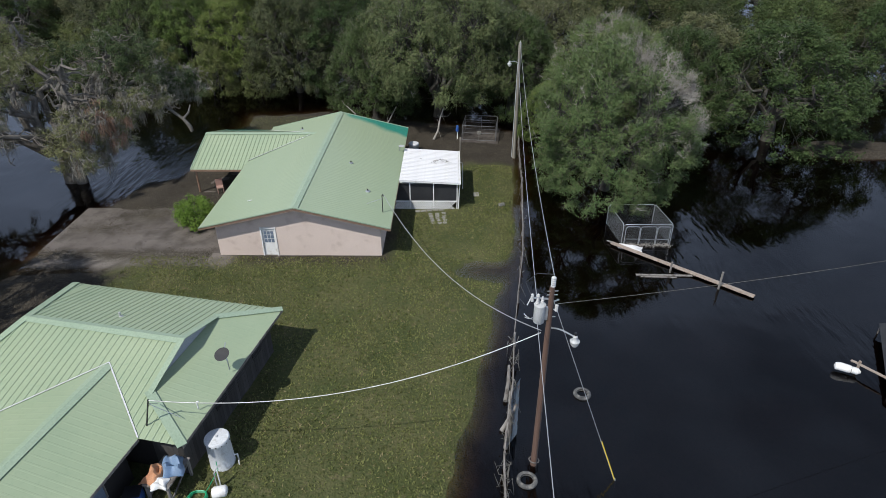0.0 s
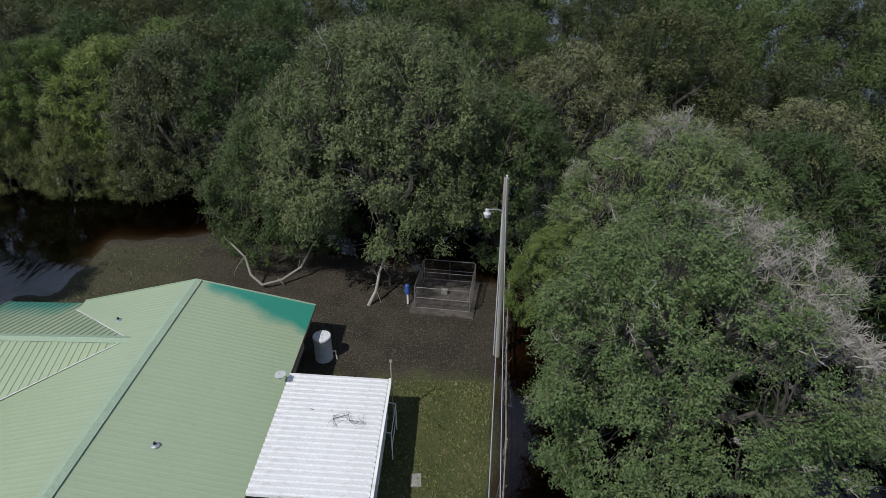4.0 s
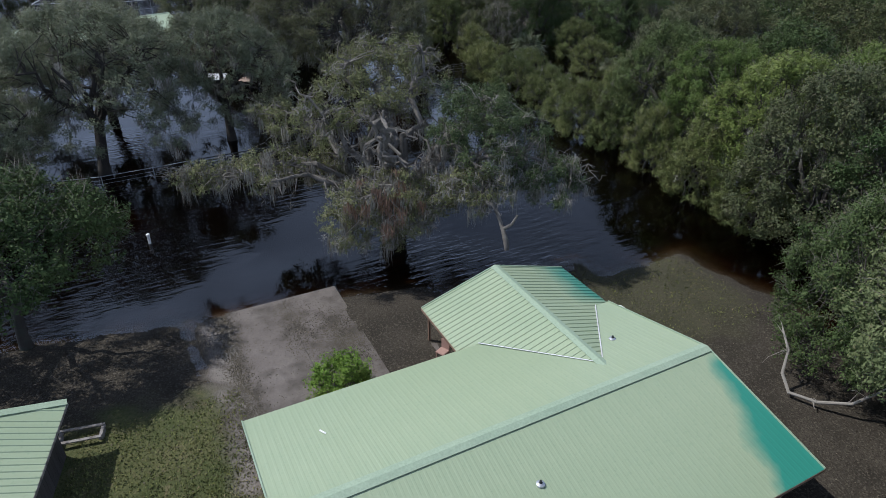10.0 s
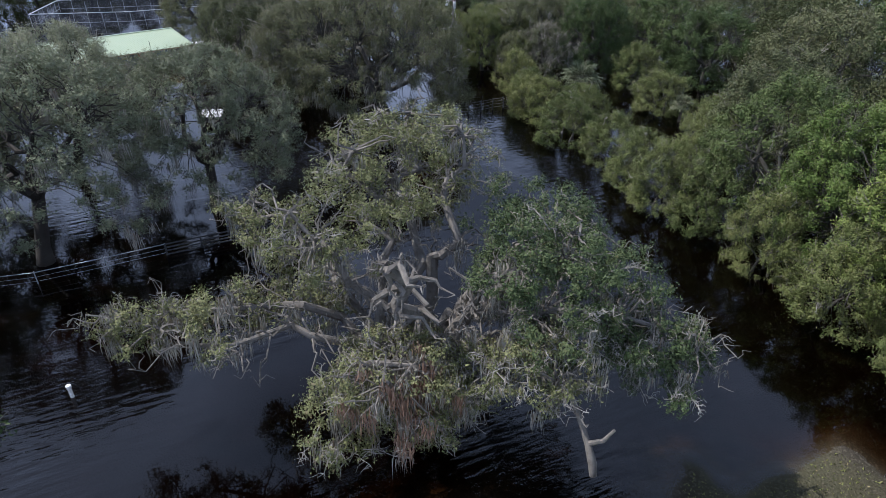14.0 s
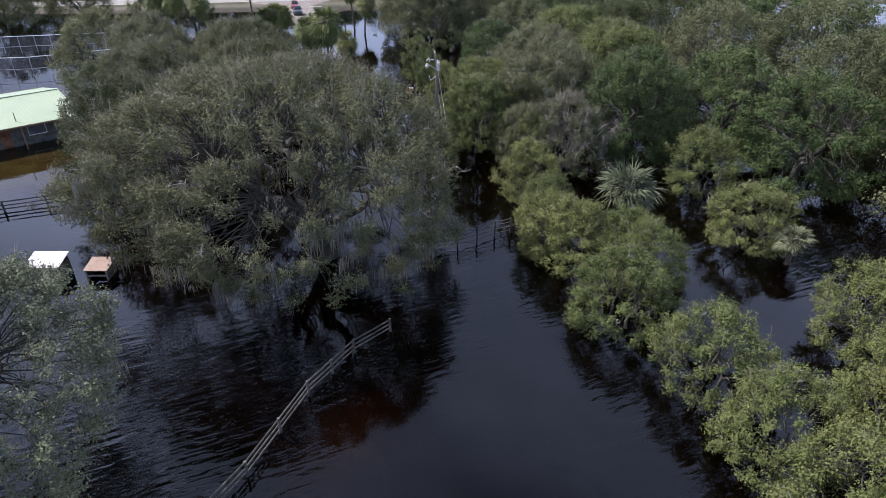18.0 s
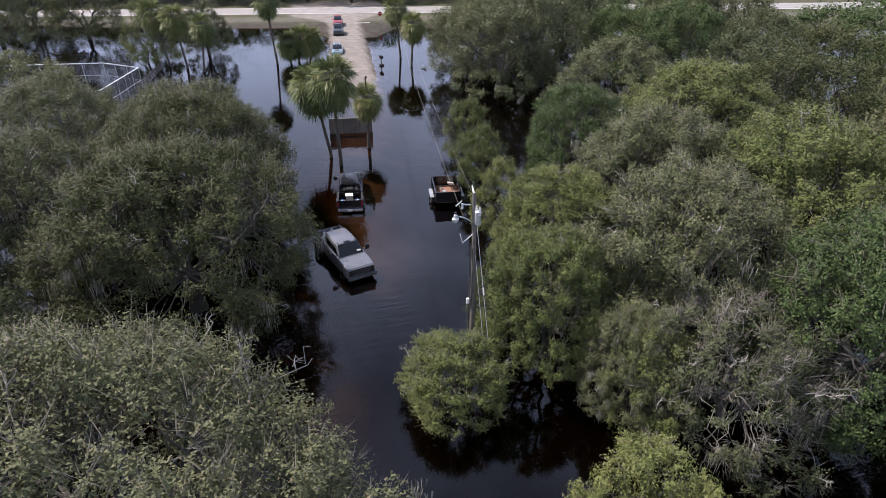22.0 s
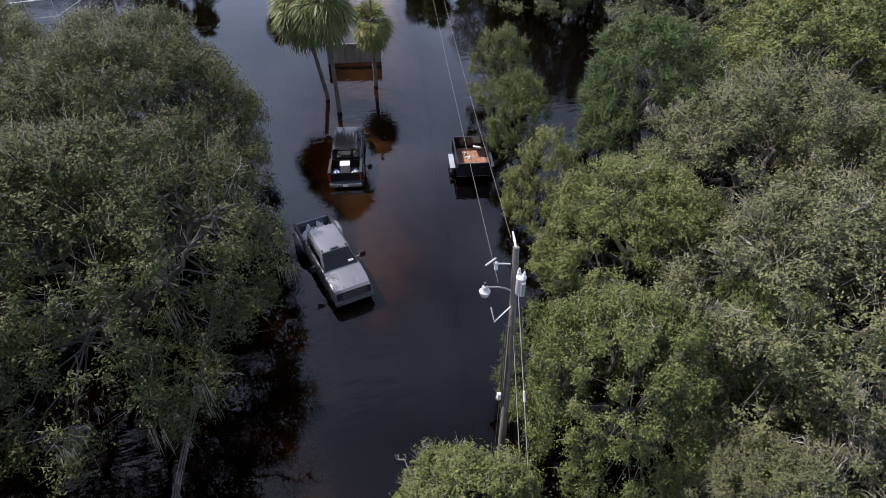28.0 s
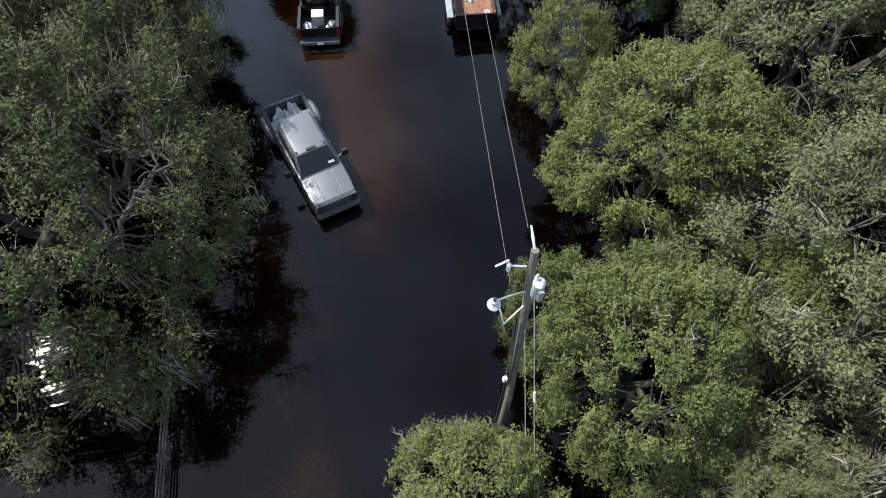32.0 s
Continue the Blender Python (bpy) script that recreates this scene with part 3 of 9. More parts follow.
def water_material():
    """Brown swamp water: clear enough to show the shallow bed, with a rippled mirror on top."""
    m, n, l, p = node_material("tannin_water")
    n.remove(p)
    out = n["Material Output"]
    clear, gloss, fres, mx = n.new("ShaderNodeBsdfTransparent"), n.new("ShaderNodeBsdfGlossy"), n.new("ShaderNodeFresnel"), n.new("ShaderNodeMixShader")
    depth = n.new("ShaderNodeAttribute")
    depth.attribute_name = "depth"
    ramp = n.new("ShaderNodeValToRGB")
    e = ramp.color_ramp.elements
    e[0].position, e[0].color = 0.0, (0.95, 0.90, 0.84, 1)
    e[1].position, e[1].color = 1.0, (0.05, 0.021, 0.012, 1)
    mid = e.new(0.3)
    mid.color = (0.52, 0.39, 0.275, 1)
    mid = e.new(0.62)
    mid.color = (0.25, 0.13, 0.075, 1)
    l.new(depth.outputs["Fac"], ramp.inputs["Fac"])
    l.new(ramp.outputs["Color"], clear.inputs["Color"])
    gloss.inputs["Roughness"].default_value = 0.02
    fres.inputs["IOR"].default_value = 1.52
    co = n.new("ShaderNodeTexCoord").outputs["Object"]
    ripple, wave = n.new("ShaderNodeTexNoise"), n.new("ShaderNodeTexNoise")
    ripple.inputs["Scale"].default_value, ripple.inputs["Detail"].default_value = 1.25, 2.0
    stretch = n.new("ShaderNodeMapping")
    stretch.inputs["Rotation"].default_value, stretch.inputs["Scale"].default_value = (0, 0, radians(14)), (1.9, 0.42, 1)
    l.new(co, stretch.inputs["Vector"])
    l.new(stretch.outputs["Vector"], ripple.inputs["Vector"])
    calm = noisy(n, l, 0.075, 0.45, 0.62, 3, co=co)
    mul = n.new("ShaderNodeMath")
    mul.operation = "MULTIPLY"
    l.new(ripple.outputs["Fac"], mul.inputs[0])
    wind, gust = n.new("ShaderNodeAttribute"), n.new("ShaderNodeMath")
    wind.attribute_name = "wind"
    gust.operation = "MULTIPLY"
    l.new(calm, gust.inputs[0])
    l.new(wind.outputs["Fac"], gust.inputs[1])
    l.new(gust.outputs[0], mul.inputs[1])
    b = n.new("ShaderNodeBump")
    b.inputs["Strength"].default_value, b.inputs["Distance"].default_value = 0.7, 0.13
    l.new(mul.outputs[0], b.inputs["Height"])
    for node in (gloss, fres):
        l.new(b.outputs["Normal"], node.inputs["Normal"])
    l.new(fres.outputs["Fac"], mx.inputs["Fac"])
    l.new(clear.outputs["BSDF"], mx.inputs[1])
    l.new(gloss.outputs["BSDF"], mx.inputs[2])
    l.new(mx.outputs["Shader"], out.inputs["Surface"])
    return m


def water_mesh():
    xs = spaced([(-2900, -300, 200), (-300, -200, 10), (-200, -36, 1.6), (-36, 12, 0.6), (12, 60, 3), (60, 2900, 200)])
    ys = spaced([(-2900, -300, 200), (-300, -20, 14), (-20, 110, 0.9), (110, 2900, 155)])
    gx, gy = np.meshgrid(xs, ys)
    v = np.stack([gx, gy, 0 * gx], -1).reshape(-1, 3)
    w, h = len(xs), len(ys)
    i = (np.arange(h - 1)[:, None] * w + np.arange(w - 1)[None]).ravel()
    me = bpy.data.meshes.new("water")
    me.from_pydata(v.tolist(), [], np.stack([i, i + 1, i + w + 1, i + w], -1).tolist())
    deep = np.clip(-ground_height(v[:, 0], v[:, 1]) / 0.5, 0, 1)
    me.attributes.new("depth", "FLOAT", "POINT").data.foreach_set("value", deep.astype(np.float32))
    open_water = 0.22 + 0.78 * smooth_step(-76, -58, v[:, 0]) * (1 - 0.6 * smooth_step(0, 6, v[:, 0]))
    me.attributes.new("wind", "FLOAT", "POINT").data.foreach_set("value", open_water.astype(np.float32))
    me.materials.append(water_material())
    return me


water = tagged(new("water", water_mesh()), "dark brown flood water with ripples and sky reflections", "flood water", kind="structure")
water.location.z = WATER

# ---- the beige house ----
def ribbed_panel(length, width, ribs=4, rib_h=0.0035, rib_w=0.055, thick=0.012):
    """One metal roof sheet: x across the slope's width, y up the slope from 0 to length."""
    s = Shape()
    prof = []
    for i in range(ribs):
        x = width * (i + 0.5) / ribs
        prof += [(x - rib_w, 0), (x - rib_w * 0.45, rib_h), (x + rib_w * 0.45, rib_h), (x + rib_w, 0)]
    prof = [(0, 0)] + prof + [(width, 0)]
    n = len(prof)
    v = [(x, 0, z) for x, z in prof] + [(x, length, z) for x, z in prof]
    v += [(x, 0, z - thick) for x, z in prof] + [(x, length, z - thick) for x, z in prof]
    f = [(i, i + 1, n + i + 1, n + i) for i in range(n - 1)] + [(2 * n + i + 1, 2 * n + i, 3 * n + i, 3 * n + i + 1) for i in range(n - 1)]
    f += [(2 * n + i, 2 * n + i + 1, i + 1, i) for i in range(n - 1)] + [(n + i, n + i + 1, 3 * n + i + 1, 3 * n + i) for i in range(n - 1)]
    return s.add(v, f)


def ribs_on(origin, along, up, corners, step=0.30, h=0.03, w=0.045):
    """Ribs running up a sloped plate, cut to its outline (corners given as along/up pairs)."""
    origin, along, up = Vector(origin), Vector(along).normalized(), Vector(up).normalized()
    nrm = along.cross(up)
    if nrm.z < 0:
        nrm = -nrm
    lo, hi = min(c[0] for c in corners), max(c[0] for c in corners)
    a, out = lo + step / 2, []
    while a < hi:
        cuts = []
        for (x0, y0), (x1, y1) in zip(corners, corners[1:] + corners[:1]):
            if (x0 - a) * (x1 - a) < 0:
                cuts.append(y0 + (y1 - y0) * (a - x0) / (x1 - x0))
        cuts.sort()
        for y0, y1 in zip(cuts[::2], cuts[1::2]):
            if y1 - y0 > 0.05:
                p, q = origin + along * a + up * y0, origin + along * a + up * y1
                ring = [(-w, 0.0), (-w * 0.45, h), (w * 0.45, h), (w, 0.0)]
                v = [b + along * x + nrm * z for b in (p, q) for x, z in ring]
                out.append(Shape().add(v, [(0, 1, 5, 4), (1, 2, 6, 5), (2, 3, 7, 6), (0, 3, 2, 1), (4, 5, 6, 7)]))
        a += step
    return out


def plate(origin, along, up, corners, thick=0.014):
    o, a, u = Vector(origin), Vector(along).normalized(), Vector(up).normalized()
    return Shape().slab([o + a * x + u * y for x, y in corners], thick)


def ribbed_slope(parent, name, origin, along, up, corners, label="", high=0.03):
    """A sloped sheet with its raised ribs, each rib a part of the sheet."""
    ob = part(name, plate(origin, along, up, corners), M_ROOF, parent, label)
    for rib in ribs_on(origin, along, up, corners, h=high):
        part("rib", rib, M_ROOF, ob)
    return ob


def plank_row(parent, name, p, q, z0, z1, normal, material, step, thick=0.025, gap=0.006, jag=0.0):
    """Upright boards side by side from p to q, each a part."""
    p, q = Vector((*p, 0)), Vector((*q, 0))
    way, n = (q - p).normalized(), int((q - p).length / step)
    step = (q - p).length / n
    me = Shape().box((0, 0, 0.5), (step - gap, thick, 1)).mesh(name, material)
    for i in range(n):
        ob = new(name, me)
        ob.parent = parent
        c = p + way * step * (i + 0.5) + Vector((*normal, 0)) * random.uniform(0, 0.008)
        top = z1 + random.uniform(-jag, jag)
        ob.matrix_local = Matrix.Translation((c.x, c.y, z0)) @ Matrix.Rotation(math.atan2(way.y, way.x), 4, "Z") @ Matrix.Diagonal((1, 1, top - z0, 1))


def beige_house():
    x0, x1, y0, y1, zg = -12.62, -2.6, 32.58, 49.2, 0.1
    rx, rz, ry0, ry1 = -7.55, 3.76, 32.02, 49.8
    ex0, ex1, ez = -13.4, -1.93, 2.39
    house = thing("house", (rx, 41, 0), 0, "single-storey beige stucco house with a green ribbed metal gable roof", "house")
    o = Vector((rx, 41, 0))

    def L(p):
        return Vector(p) - o

    kw, ke = (rz - ez) / (rx - ex0), (rz - ez) / (ex1 - rx)
    t = 0.2
    gable = lambda y: [L((x0, y, zg)), L((x1, y, zg)), L((x1, y, rz - ke * (x1 - rx) - 0.1)), L((rx, y, rz - 0.1)), L((x0, y, rz - kw * (rx - x0) - 0.1))]  # noqa: E731
    # front wall with the door's opening cut out: pieces round it
    d0, d1, dz = -9.92, -8.98, 2.17
    front = Shape()
    zt = lambda x: rz - 0.1 - (kw * (rx - x) if x < rx else ke * (x - rx))  # noqa: E731
    for xs in ((x0, d0), (d1, x1)):
        pts = [(xs[0], zg), (xs[1], zg), (xs[1], zt(xs[1]))] + ([(rx, zt(rx))] if xs[0] < rx < xs[1] else []) + [(xs[0], zt(xs[0]))]
        n = len(pts)
        front.add([L((x, y0, z)) for x, z in pts] + [L((x, y0 + t, z)) for x, z in pts], [tuple(range(n)), tuple(range(2 * n - 1, n - 1, -1))] + [(i, n + i, n + (i + 1) % n, (i + 1) % n) for i in range(n)])
    pts = [(d0, dz), (d1, dz), (d1, zt(d1)), (d0, zt(d0))]
    front.add([L((x, y0, z)) for x, z in pts] + [L((x, y0 + t, z)) for x, z in pts], [(0, 1, 2, 3), (7, 6, 5, 4)] + [(i, 4 + i, 4 + (i + 1) % 4, (i + 1) % 4) for i in range(4)])
    part("front_wall", front, M_STUCCO, house, "pinkish beige stucco gable wall")
    back = gable(y1 - t)
    s = Shape().add(back + [p + Vector((0, t, 0)) for p in back], [(4, 3, 2, 1, 0), (5, 6, 7, 8, 9)] + [(i, (i + 1) % 5, 5 + (i + 1) % 5, 5 + i) for i in range(5)])
    part("back_wall", s, M_STUCCO, house)
    part("side_wall", Shape().box(L((x0 + t / 2, (y0 + y1) / 2, 1.22)), (t, y1 - y0 - 2 * t, 2.24)), M_STUCCO, house)
    part("side_wall", Shape().box(L((x1 - t / 2, (y0 + y1) / 2, 1.22)), (t, y1 - y0 - 2 * t, 2.24)), M_STUCCO, house)
    part("plinth", Shape().box(L(((x0 + x1) / 2, (y0 + y1) / 2, 0.06)), (x1 - x0 + 0.06, y1 - y0 + 0.06, 0.3)), M_CONCRETE, house, "stained concrete footing")
    # gable shadow boards and soffit
    for sx, k, ex in ((-1, kw, ex0), (1, ke, ex1)):
        a, b = L((ex, ry0 + 0.02, ez - 0.09)), L((rx, ry0 + 0.02, rz - 0.09))
        part("fascia", Shape().beam(a, b, 0.03, 0.16), M_FASCIA, house, "brown painted verge board")
        part("soffit", Shape().slab([L((ex, ry0 + 0.04, ez - 0.12)), L((rx, ry0 + 0.04, rz - 0.12)), L((rx, y0, rz - 0.12)), L((ex, y0, ez - 0.12))], 0.02), M_STUCCO, house)
        part("fascia", Shape().beam(L((ex, ry0, ez - 0.08)), L((ex, ry1, ez - 0.08)), 0.03, 0.14), M_FASCIA, house)
        a, b = L((ex, ry1 - 0.02, ez - 0.09)), L((rx, ry1 - 0.02, rz - 0.09))
        part("fascia", Shape().beam(a, b, 0.03, 0.16), M_FASCIA, house)
        part("eave_soffit", Shape().slab([L((ex, y0, ez - 0.1)), L((ex, ry1, ez - 0.1)), L(((x0 if sx < 0 else x1), ry1, ez - 0.06)), L(((x0 if sx < 0 else x1), y0, ez - 0.06))], 0.015), M_STUCCO, house)
    # roof sheets
    n = 19
    w = (ry1 - ry0) / n
    for sx, ex in ((-1, ex0), (1, ex1)):
        run = math.hypot(rx - ex, rz - ez)
        me = ribbed_panel(run, w - 0.002).mesh("roof_panel", M_ROOF)
        up = Vector((rx - ex, 0, rz - ez)).normalized()
        along = Vector((0, -sx, 0)) if sx > 0 else Vector((0, 1, 0))
        along = Vector((0, 1, 0)) if sx > 0 else Vector((0, -1, 0))
        nrm = along.cross(up)
        for i in range(n):
            ob = new("roof_panel", me)
            ob.parent = house
            start = L((ex, ry0 + (i if sx > 0 else i + 1) * w, ez))
            turn = Matrix((along, up, nrm)).transposed().to_4x4()
            ob.matrix_local = Matrix.Translation(start) @ turn
    cap = Shape()
    for ex, ez_ in ((ex0, ez), (ex1, ez)):
        d = Vector((ex - rx, 0, ez_ - rz)).normalized()
        cap.slab([L((rx, ry0 - 0.02, rz + 0.055)), L((rx, ry1 + 0.02, rz + 0.055)), L((rx, ry1 + 0.02, rz + 0.055)) + d * 0.27, L((rx, ry0 - 0.02, rz + 0.055)) + d * 0.27], 0.015)
    part("ridge_cap", cap, M_ROOF_TRIM, house, "folded pale green ridge cap")
    for ex in (ex0, ex1):
        for y in (ry0, ry1):
            part("verge_trim", Shape().beam(L((ex, y, ez + 0.015)), L((rx, y, rz + 0.015)), 0.05, 0.07), M_ROOF_TRIM, house)
    # door
    door = part("door", Shape().box(L(((d0 + d1) / 2, y0 + 0.08, (dz + 0.14) / 2)), (d1 - d0 - 0.1, 0.05, dz - 0.16)), M_WHITE, house, "white half-glazed door, shut")
    fr = Shape()
    for x in (d0 + 0.03, d1 - 0.03):
        fr.box(L((x, y0 + 0.04, (dz + 0.1) / 2)), (0.08, 0.16, dz - 0.1))
    fr.box(L(((d0 + d1) / 2, y0 + 0.04, dz - 0.04)), (d1 - d0 - 0.14, 0.16, 0.08))
    part("door_frame", fr, M_WHITE, house)
    part("sill", Shape().box(L(((d0 + d1) / 2, y0 - 0.06, 0.14)), (d1 - d0 + 0.1, 0.3, 0.08)), M_CONCRETE, house)
    for i in range(3):
        for j in range(3):
            part("pane", Shape().box(L((d0 + 0.26 + 0.21 * i, y0 + 0.05, 1.22 + 0.27 * j)), (0.17, 0.02, 0.23)), M_GLASS, door, "small glass pane")
    part("knob", Shape().ring(L((d0 + 0.13, y0 + 0.03, 1.05)), 0.02, 0.02, (0, 1, 0), 10, 6), M_GALV, door)
    # the lower gable over the carport
    cz, cy, ce, cx = 3.43, 45.62, 2.12, -17.42
    xe = lambda z: rx - (rz - z) / kw  # noqa: E731
    for sy, yy in ((-1, 41.44), (1, 49.98)):
        k = (cz - ce) / abs(cy - yy)
        up = Vector((0, -sy * abs(cy - yy), cz - ce)).normalized()
        run = math.hypot(cy - yy, cz - ce)
        ze = ez + 0.03
        along = Vector((1, 0, 0))
        ye = cy + sy * (cz - ze) / k
        corners = [(0, 0), (ex0 - cx, 0), (ex0 - cx, (ze - ce) / (cz - ce) * run), (xe(cz) - cx, run), (0, run)]
        ribbed_slope(house, "carport_roof", L((cx, yy, ce)), along, up, corners, "green ribbed metal sheet over the carport")
        part("fascia", Shape().beam(L((cx, yy, ce - 0.08)), L((ex0 + 0.8, yy, ce - 0.08)), 0.03, 0.13), M_FASCIA, house)
        part("fascia", Shape().beam(L((cx + 0.02, yy, ce - 0.08)), L((cx + 0.02, cy, cz - 0.08)), 0.03, 0.13), M_FASCIA, house)
        part("verge_trim", Shape().beam(L((cx, yy, ce + 0.015)), L((cx, cy, cz + 0.015)), 0.05, 0.06), M_ROOF_TRIM, house)
        # valley flashing
        a, b = L((ex0, ye, ze + 0.035)), L((xe(cz), cy, cz + 0.035))
        part("valley_flashing", Shape().beam(a, b, 0.05, 0.012), M_WHITE_METAL, house, "bright worn flashing")
        d = Vector((0, yy - cy, ce - cz)).normalized()
        part("ridge_cap", Shape().slab([L((cx - 0.02, cy, cz + 0.05)), L((xe(cz) + 0.25, cy, cz + 0.05)), L((xe(cz) + 0.05, cy, cz + 0.05)) + d * 0.25, L((cx - 0.02, cy, cz + 0.05)) + d * 0.25], 0.014), M_ROOF_TRIM, house)
        part("carport_post", Shape().box(L((cx + 0.25, yy - sy * 0.3, 1.1)), (0.11, 0.11, 2.0)), M_FASCIA, house, bevel=0.01)
        part("carport_beam", Shape().beam(L((cx + 0.25, yy - sy * 0.3, 2.02)), L((x0, yy - sy * 0.3, 2.02)), 0.09, 0.16), M_FASCIA, house)
    gab = Shape().slab([L((cx + 0.3, 41.8, 2.16)), L((cx + 0.3, 49.6, 2.16)), L((cx + 0.3, cy, cz - 0.1))], 0.03)
    part("carport_gable", gab, M_FASCIA, house, "brown boarded gable end")
    part("carport_slab", Shape().box(L((-15.1, 45.7, 0.1)), (4.9, 8.0, 0.16)), M_CONCRETE, house, bevel=0.01)
    part("carport_store", Shape().box(L((-13.6, 46.5, 1.1)), (1.8, 5.6, 1.9)), M_OLDWOOD, house, "dim store at the back of the carport", bevel=0.02)
    # small fittings on the roof
    for x, y in ((-5.35, 40.1), (-3.75, 36.3), (-10.3, 47.3)):
        z = (rz - ke * (x - rx) if x > rx else rz - kw * (rx - x)) + 0.02
        pipe = part("vent_pipe", Shape().lathe([(0.11, 0), (0.08, 0.05), (0.045, 0.07), (0.045, 0.15)], L((x, y, z)), 10), M_BLACK, house, "black rubber-booted vent pipe", smooth=True)
        part("boot", Shape().lathe([(0.16, -0.03), (0.15, 0.02), (0.07, 0.06)], L((x, y, z)), 10), M_GALV, pipe, smooth=True)
    z = rz - ke * (-2.55 - rx)
    mast = part("service_mast", Shape().tube([L((-2.55, 33.9, z - 0.1)), L((-2.55, 33.9, z + 1.15)), L((-2.5, 33.8, z + 1.25)), L((-2.42, 33.75, z + 1.18))], [0.03, 0.03, 0.045, 0.045], 8), M_BLACK, house, "dark steel service mast", smooth=True)
    part("stay", Shape().tube([L((-2.55, 33.9, z + 0.95)), L((-3.6, 34.5, rz - ke * (-3.6 - rx) + 0.04))], 0.015, 5), M_GALV, mast)
    z = rz - ke * (-2.3 - rx)
    arm = part("dish_arm", Shape().tube([L((-2.3, 44.4, z)), L((-2.3, 44.4, z + 0.35)), L((-2.15, 44.2, z + 0.5))], 0.025, 6), M_GALV, house)
    part("satellite_dish", Shape().lathe([(0.02, 0), (0.13, 0.02), (0.22, 0.07), (0.23, 0.08), (0.13, 0.03), (0.02, 0.02)], L((-2.1, 44.15, z + 0.4)), 16), M_XFMR, arm, "pale grey dish", smooth=True)
    mk = Shape().box(L((-10.9, 34.5, rz - kw * 3.35 + 0.05)), (0.3, 0.06, 0.02), 30)
    part("scrap", mk, M_WHITE, house, "pale scrap lying on the sheet")
    return house


M_GLASS = surface("dim_window_glass", (0.10, 0.14, 0.19), (0.16, 0.20, 0.26), 0.08, 0, 1, 10, None, 0, 0.0)
beige_house()


# ---- screened porch on its east side ----
def porch():
    x0, x1, y0, y1 = -2.55, 2.1, 39.05, 44.5
    p = thing("screened_porch", (0, 41.8, 0), 0, "white screened porch with a corrugated white metal roof and lattice skirt", "porch")
    o = Vector((0, 41.8, 0))
    L = lambda q: Vector(q) - o  # noqa: E731
    zt, ze = 2.52, 2.30
    up = Vector((-1.9 - x1 - 0.1, 0, zt - ze)).normalized()
    n = 12
    w = (y1 - y0 + 0.5) / n
    run = math.hypot(x1 + 0.1 + 1.9, zt - ze)
    me = ribbed_panel(run, w - 0.004, 2, 0.05, 0.07).mesh("roof_panel", M_WHITE_METAL)
    along = Vector((0, 1, 0))
    nrm = along.cross(up)
    for i in range(n):
        ob = new("roof_panel", me)
        ob.parent = p
        ob.matrix_local = Matrix.Translation(L((x1 + 0.1, y0 - 0.25 + i * w, ze))) @ Matrix((along, up, nrm)).transposed().to_4x4()
    part("fascia", Shape().box(L((x1 + 0.1, (y0 + y1) / 2, ze - 0.06)), (0.05, y1 - y0 + 0.5, 0.13)), M_WHITE, p)
    for y in (y0 - 0.22, y1 + 0.22):
        part("fascia", Shape().beam(L((-1.9, y, zt - 0.07)), L((x1 + 0.1, y, ze - 0.07)), 0.04, 0.12), M_WHITE, p)
    part("deck", Shape().box(L(((x0 + x1) / 2, (y0 + y1) / 2, 0.74)), (x1 - x0 - 0.1, y1 - y0 - 0.1, 0.1)), M_OLDWOOD, p)
    posts = [(x1, y0), (x1, (y0 + y1) / 2), (x1, y1), (x0 + 1.35, y0), (x0 + 3.0, y0), (x0 + 0.05, y0), (x0 + 1.35, y1), (x0 + 3.0, y1)]
    for x, y in posts:
        part("post", Shape().box(L((x, y, 1.24)), (0.07, 0.07, 2.05)), M_WHITE, p, bevel=0.006)
    for a, b in (((x0, y0), (x1, y0)), ((x1, y0), (x1, y1)), ((x0, y1), (x1, y1))):
        for z in (0.80, 2.22):
            part("rail", Shape().beam(L((*a, z)), L((*b, z)), 0.06, 0.08), M_WHITE, p)
        a3, b3 = L((*a, 0)), L((*b, 0))
        part("screen", Shape().slab([a3 + Vector((0, 0, 0.84)), b3 + Vector((0, 0, 0.84)), b3 + Vector((0, 0, 2.18)), a3 + Vector((0, 0, 2.18))], 0.006), M_SCREEN, p, "dark insect screen")
        # lattice skirt
        lat = Shape()
        way, ln = (b3 - a3).normalized(), (b3 - a3).length
        out = Vector((way.y, -way.x, 0)) * (0.02 if a == (x0, y0) or a == (x1, y0) else -0.02)
        k, h = 0.0, 0.64
        while k < ln + h:
            for s in (1, -1):
                k0, z0, k1, z1 = (k - h, 0.12, k, 0.12 + h) if s > 0 else (k, 0.12, k - h, 0.12 + h)
                lo, hi = sorted((k0, k1))
                if lo >= 0 and hi <= ln:
                    lat.beam(a3 + way * k0 + Vector((0, 0, z0)) + out * (1 + s * 0.3), a3 + way * k1 + Vector((0, 0, z1)) + out * (1 + s * 0.3), 0.012, 0.04)
            k += 0.13
        part("lattice", lat, M_WHITE, p, "white diagonal lattice skirt")
        part("skirt_rail", Shape().beam(L((*a, 0.1)), L((*b, 0.1)), 0.04, 0.07), M_WHITE, p)
    part("downpipe", Shape().tube([L((x1 + 0.16, y0 - 0.2, ze - 0.1)), L((x1 + 0.16, y0 - 0.05, 1.9)), L((x1 + 0.1, y0 - 0.05, 0.2))], 0.035, 6), M_WHITE, p)
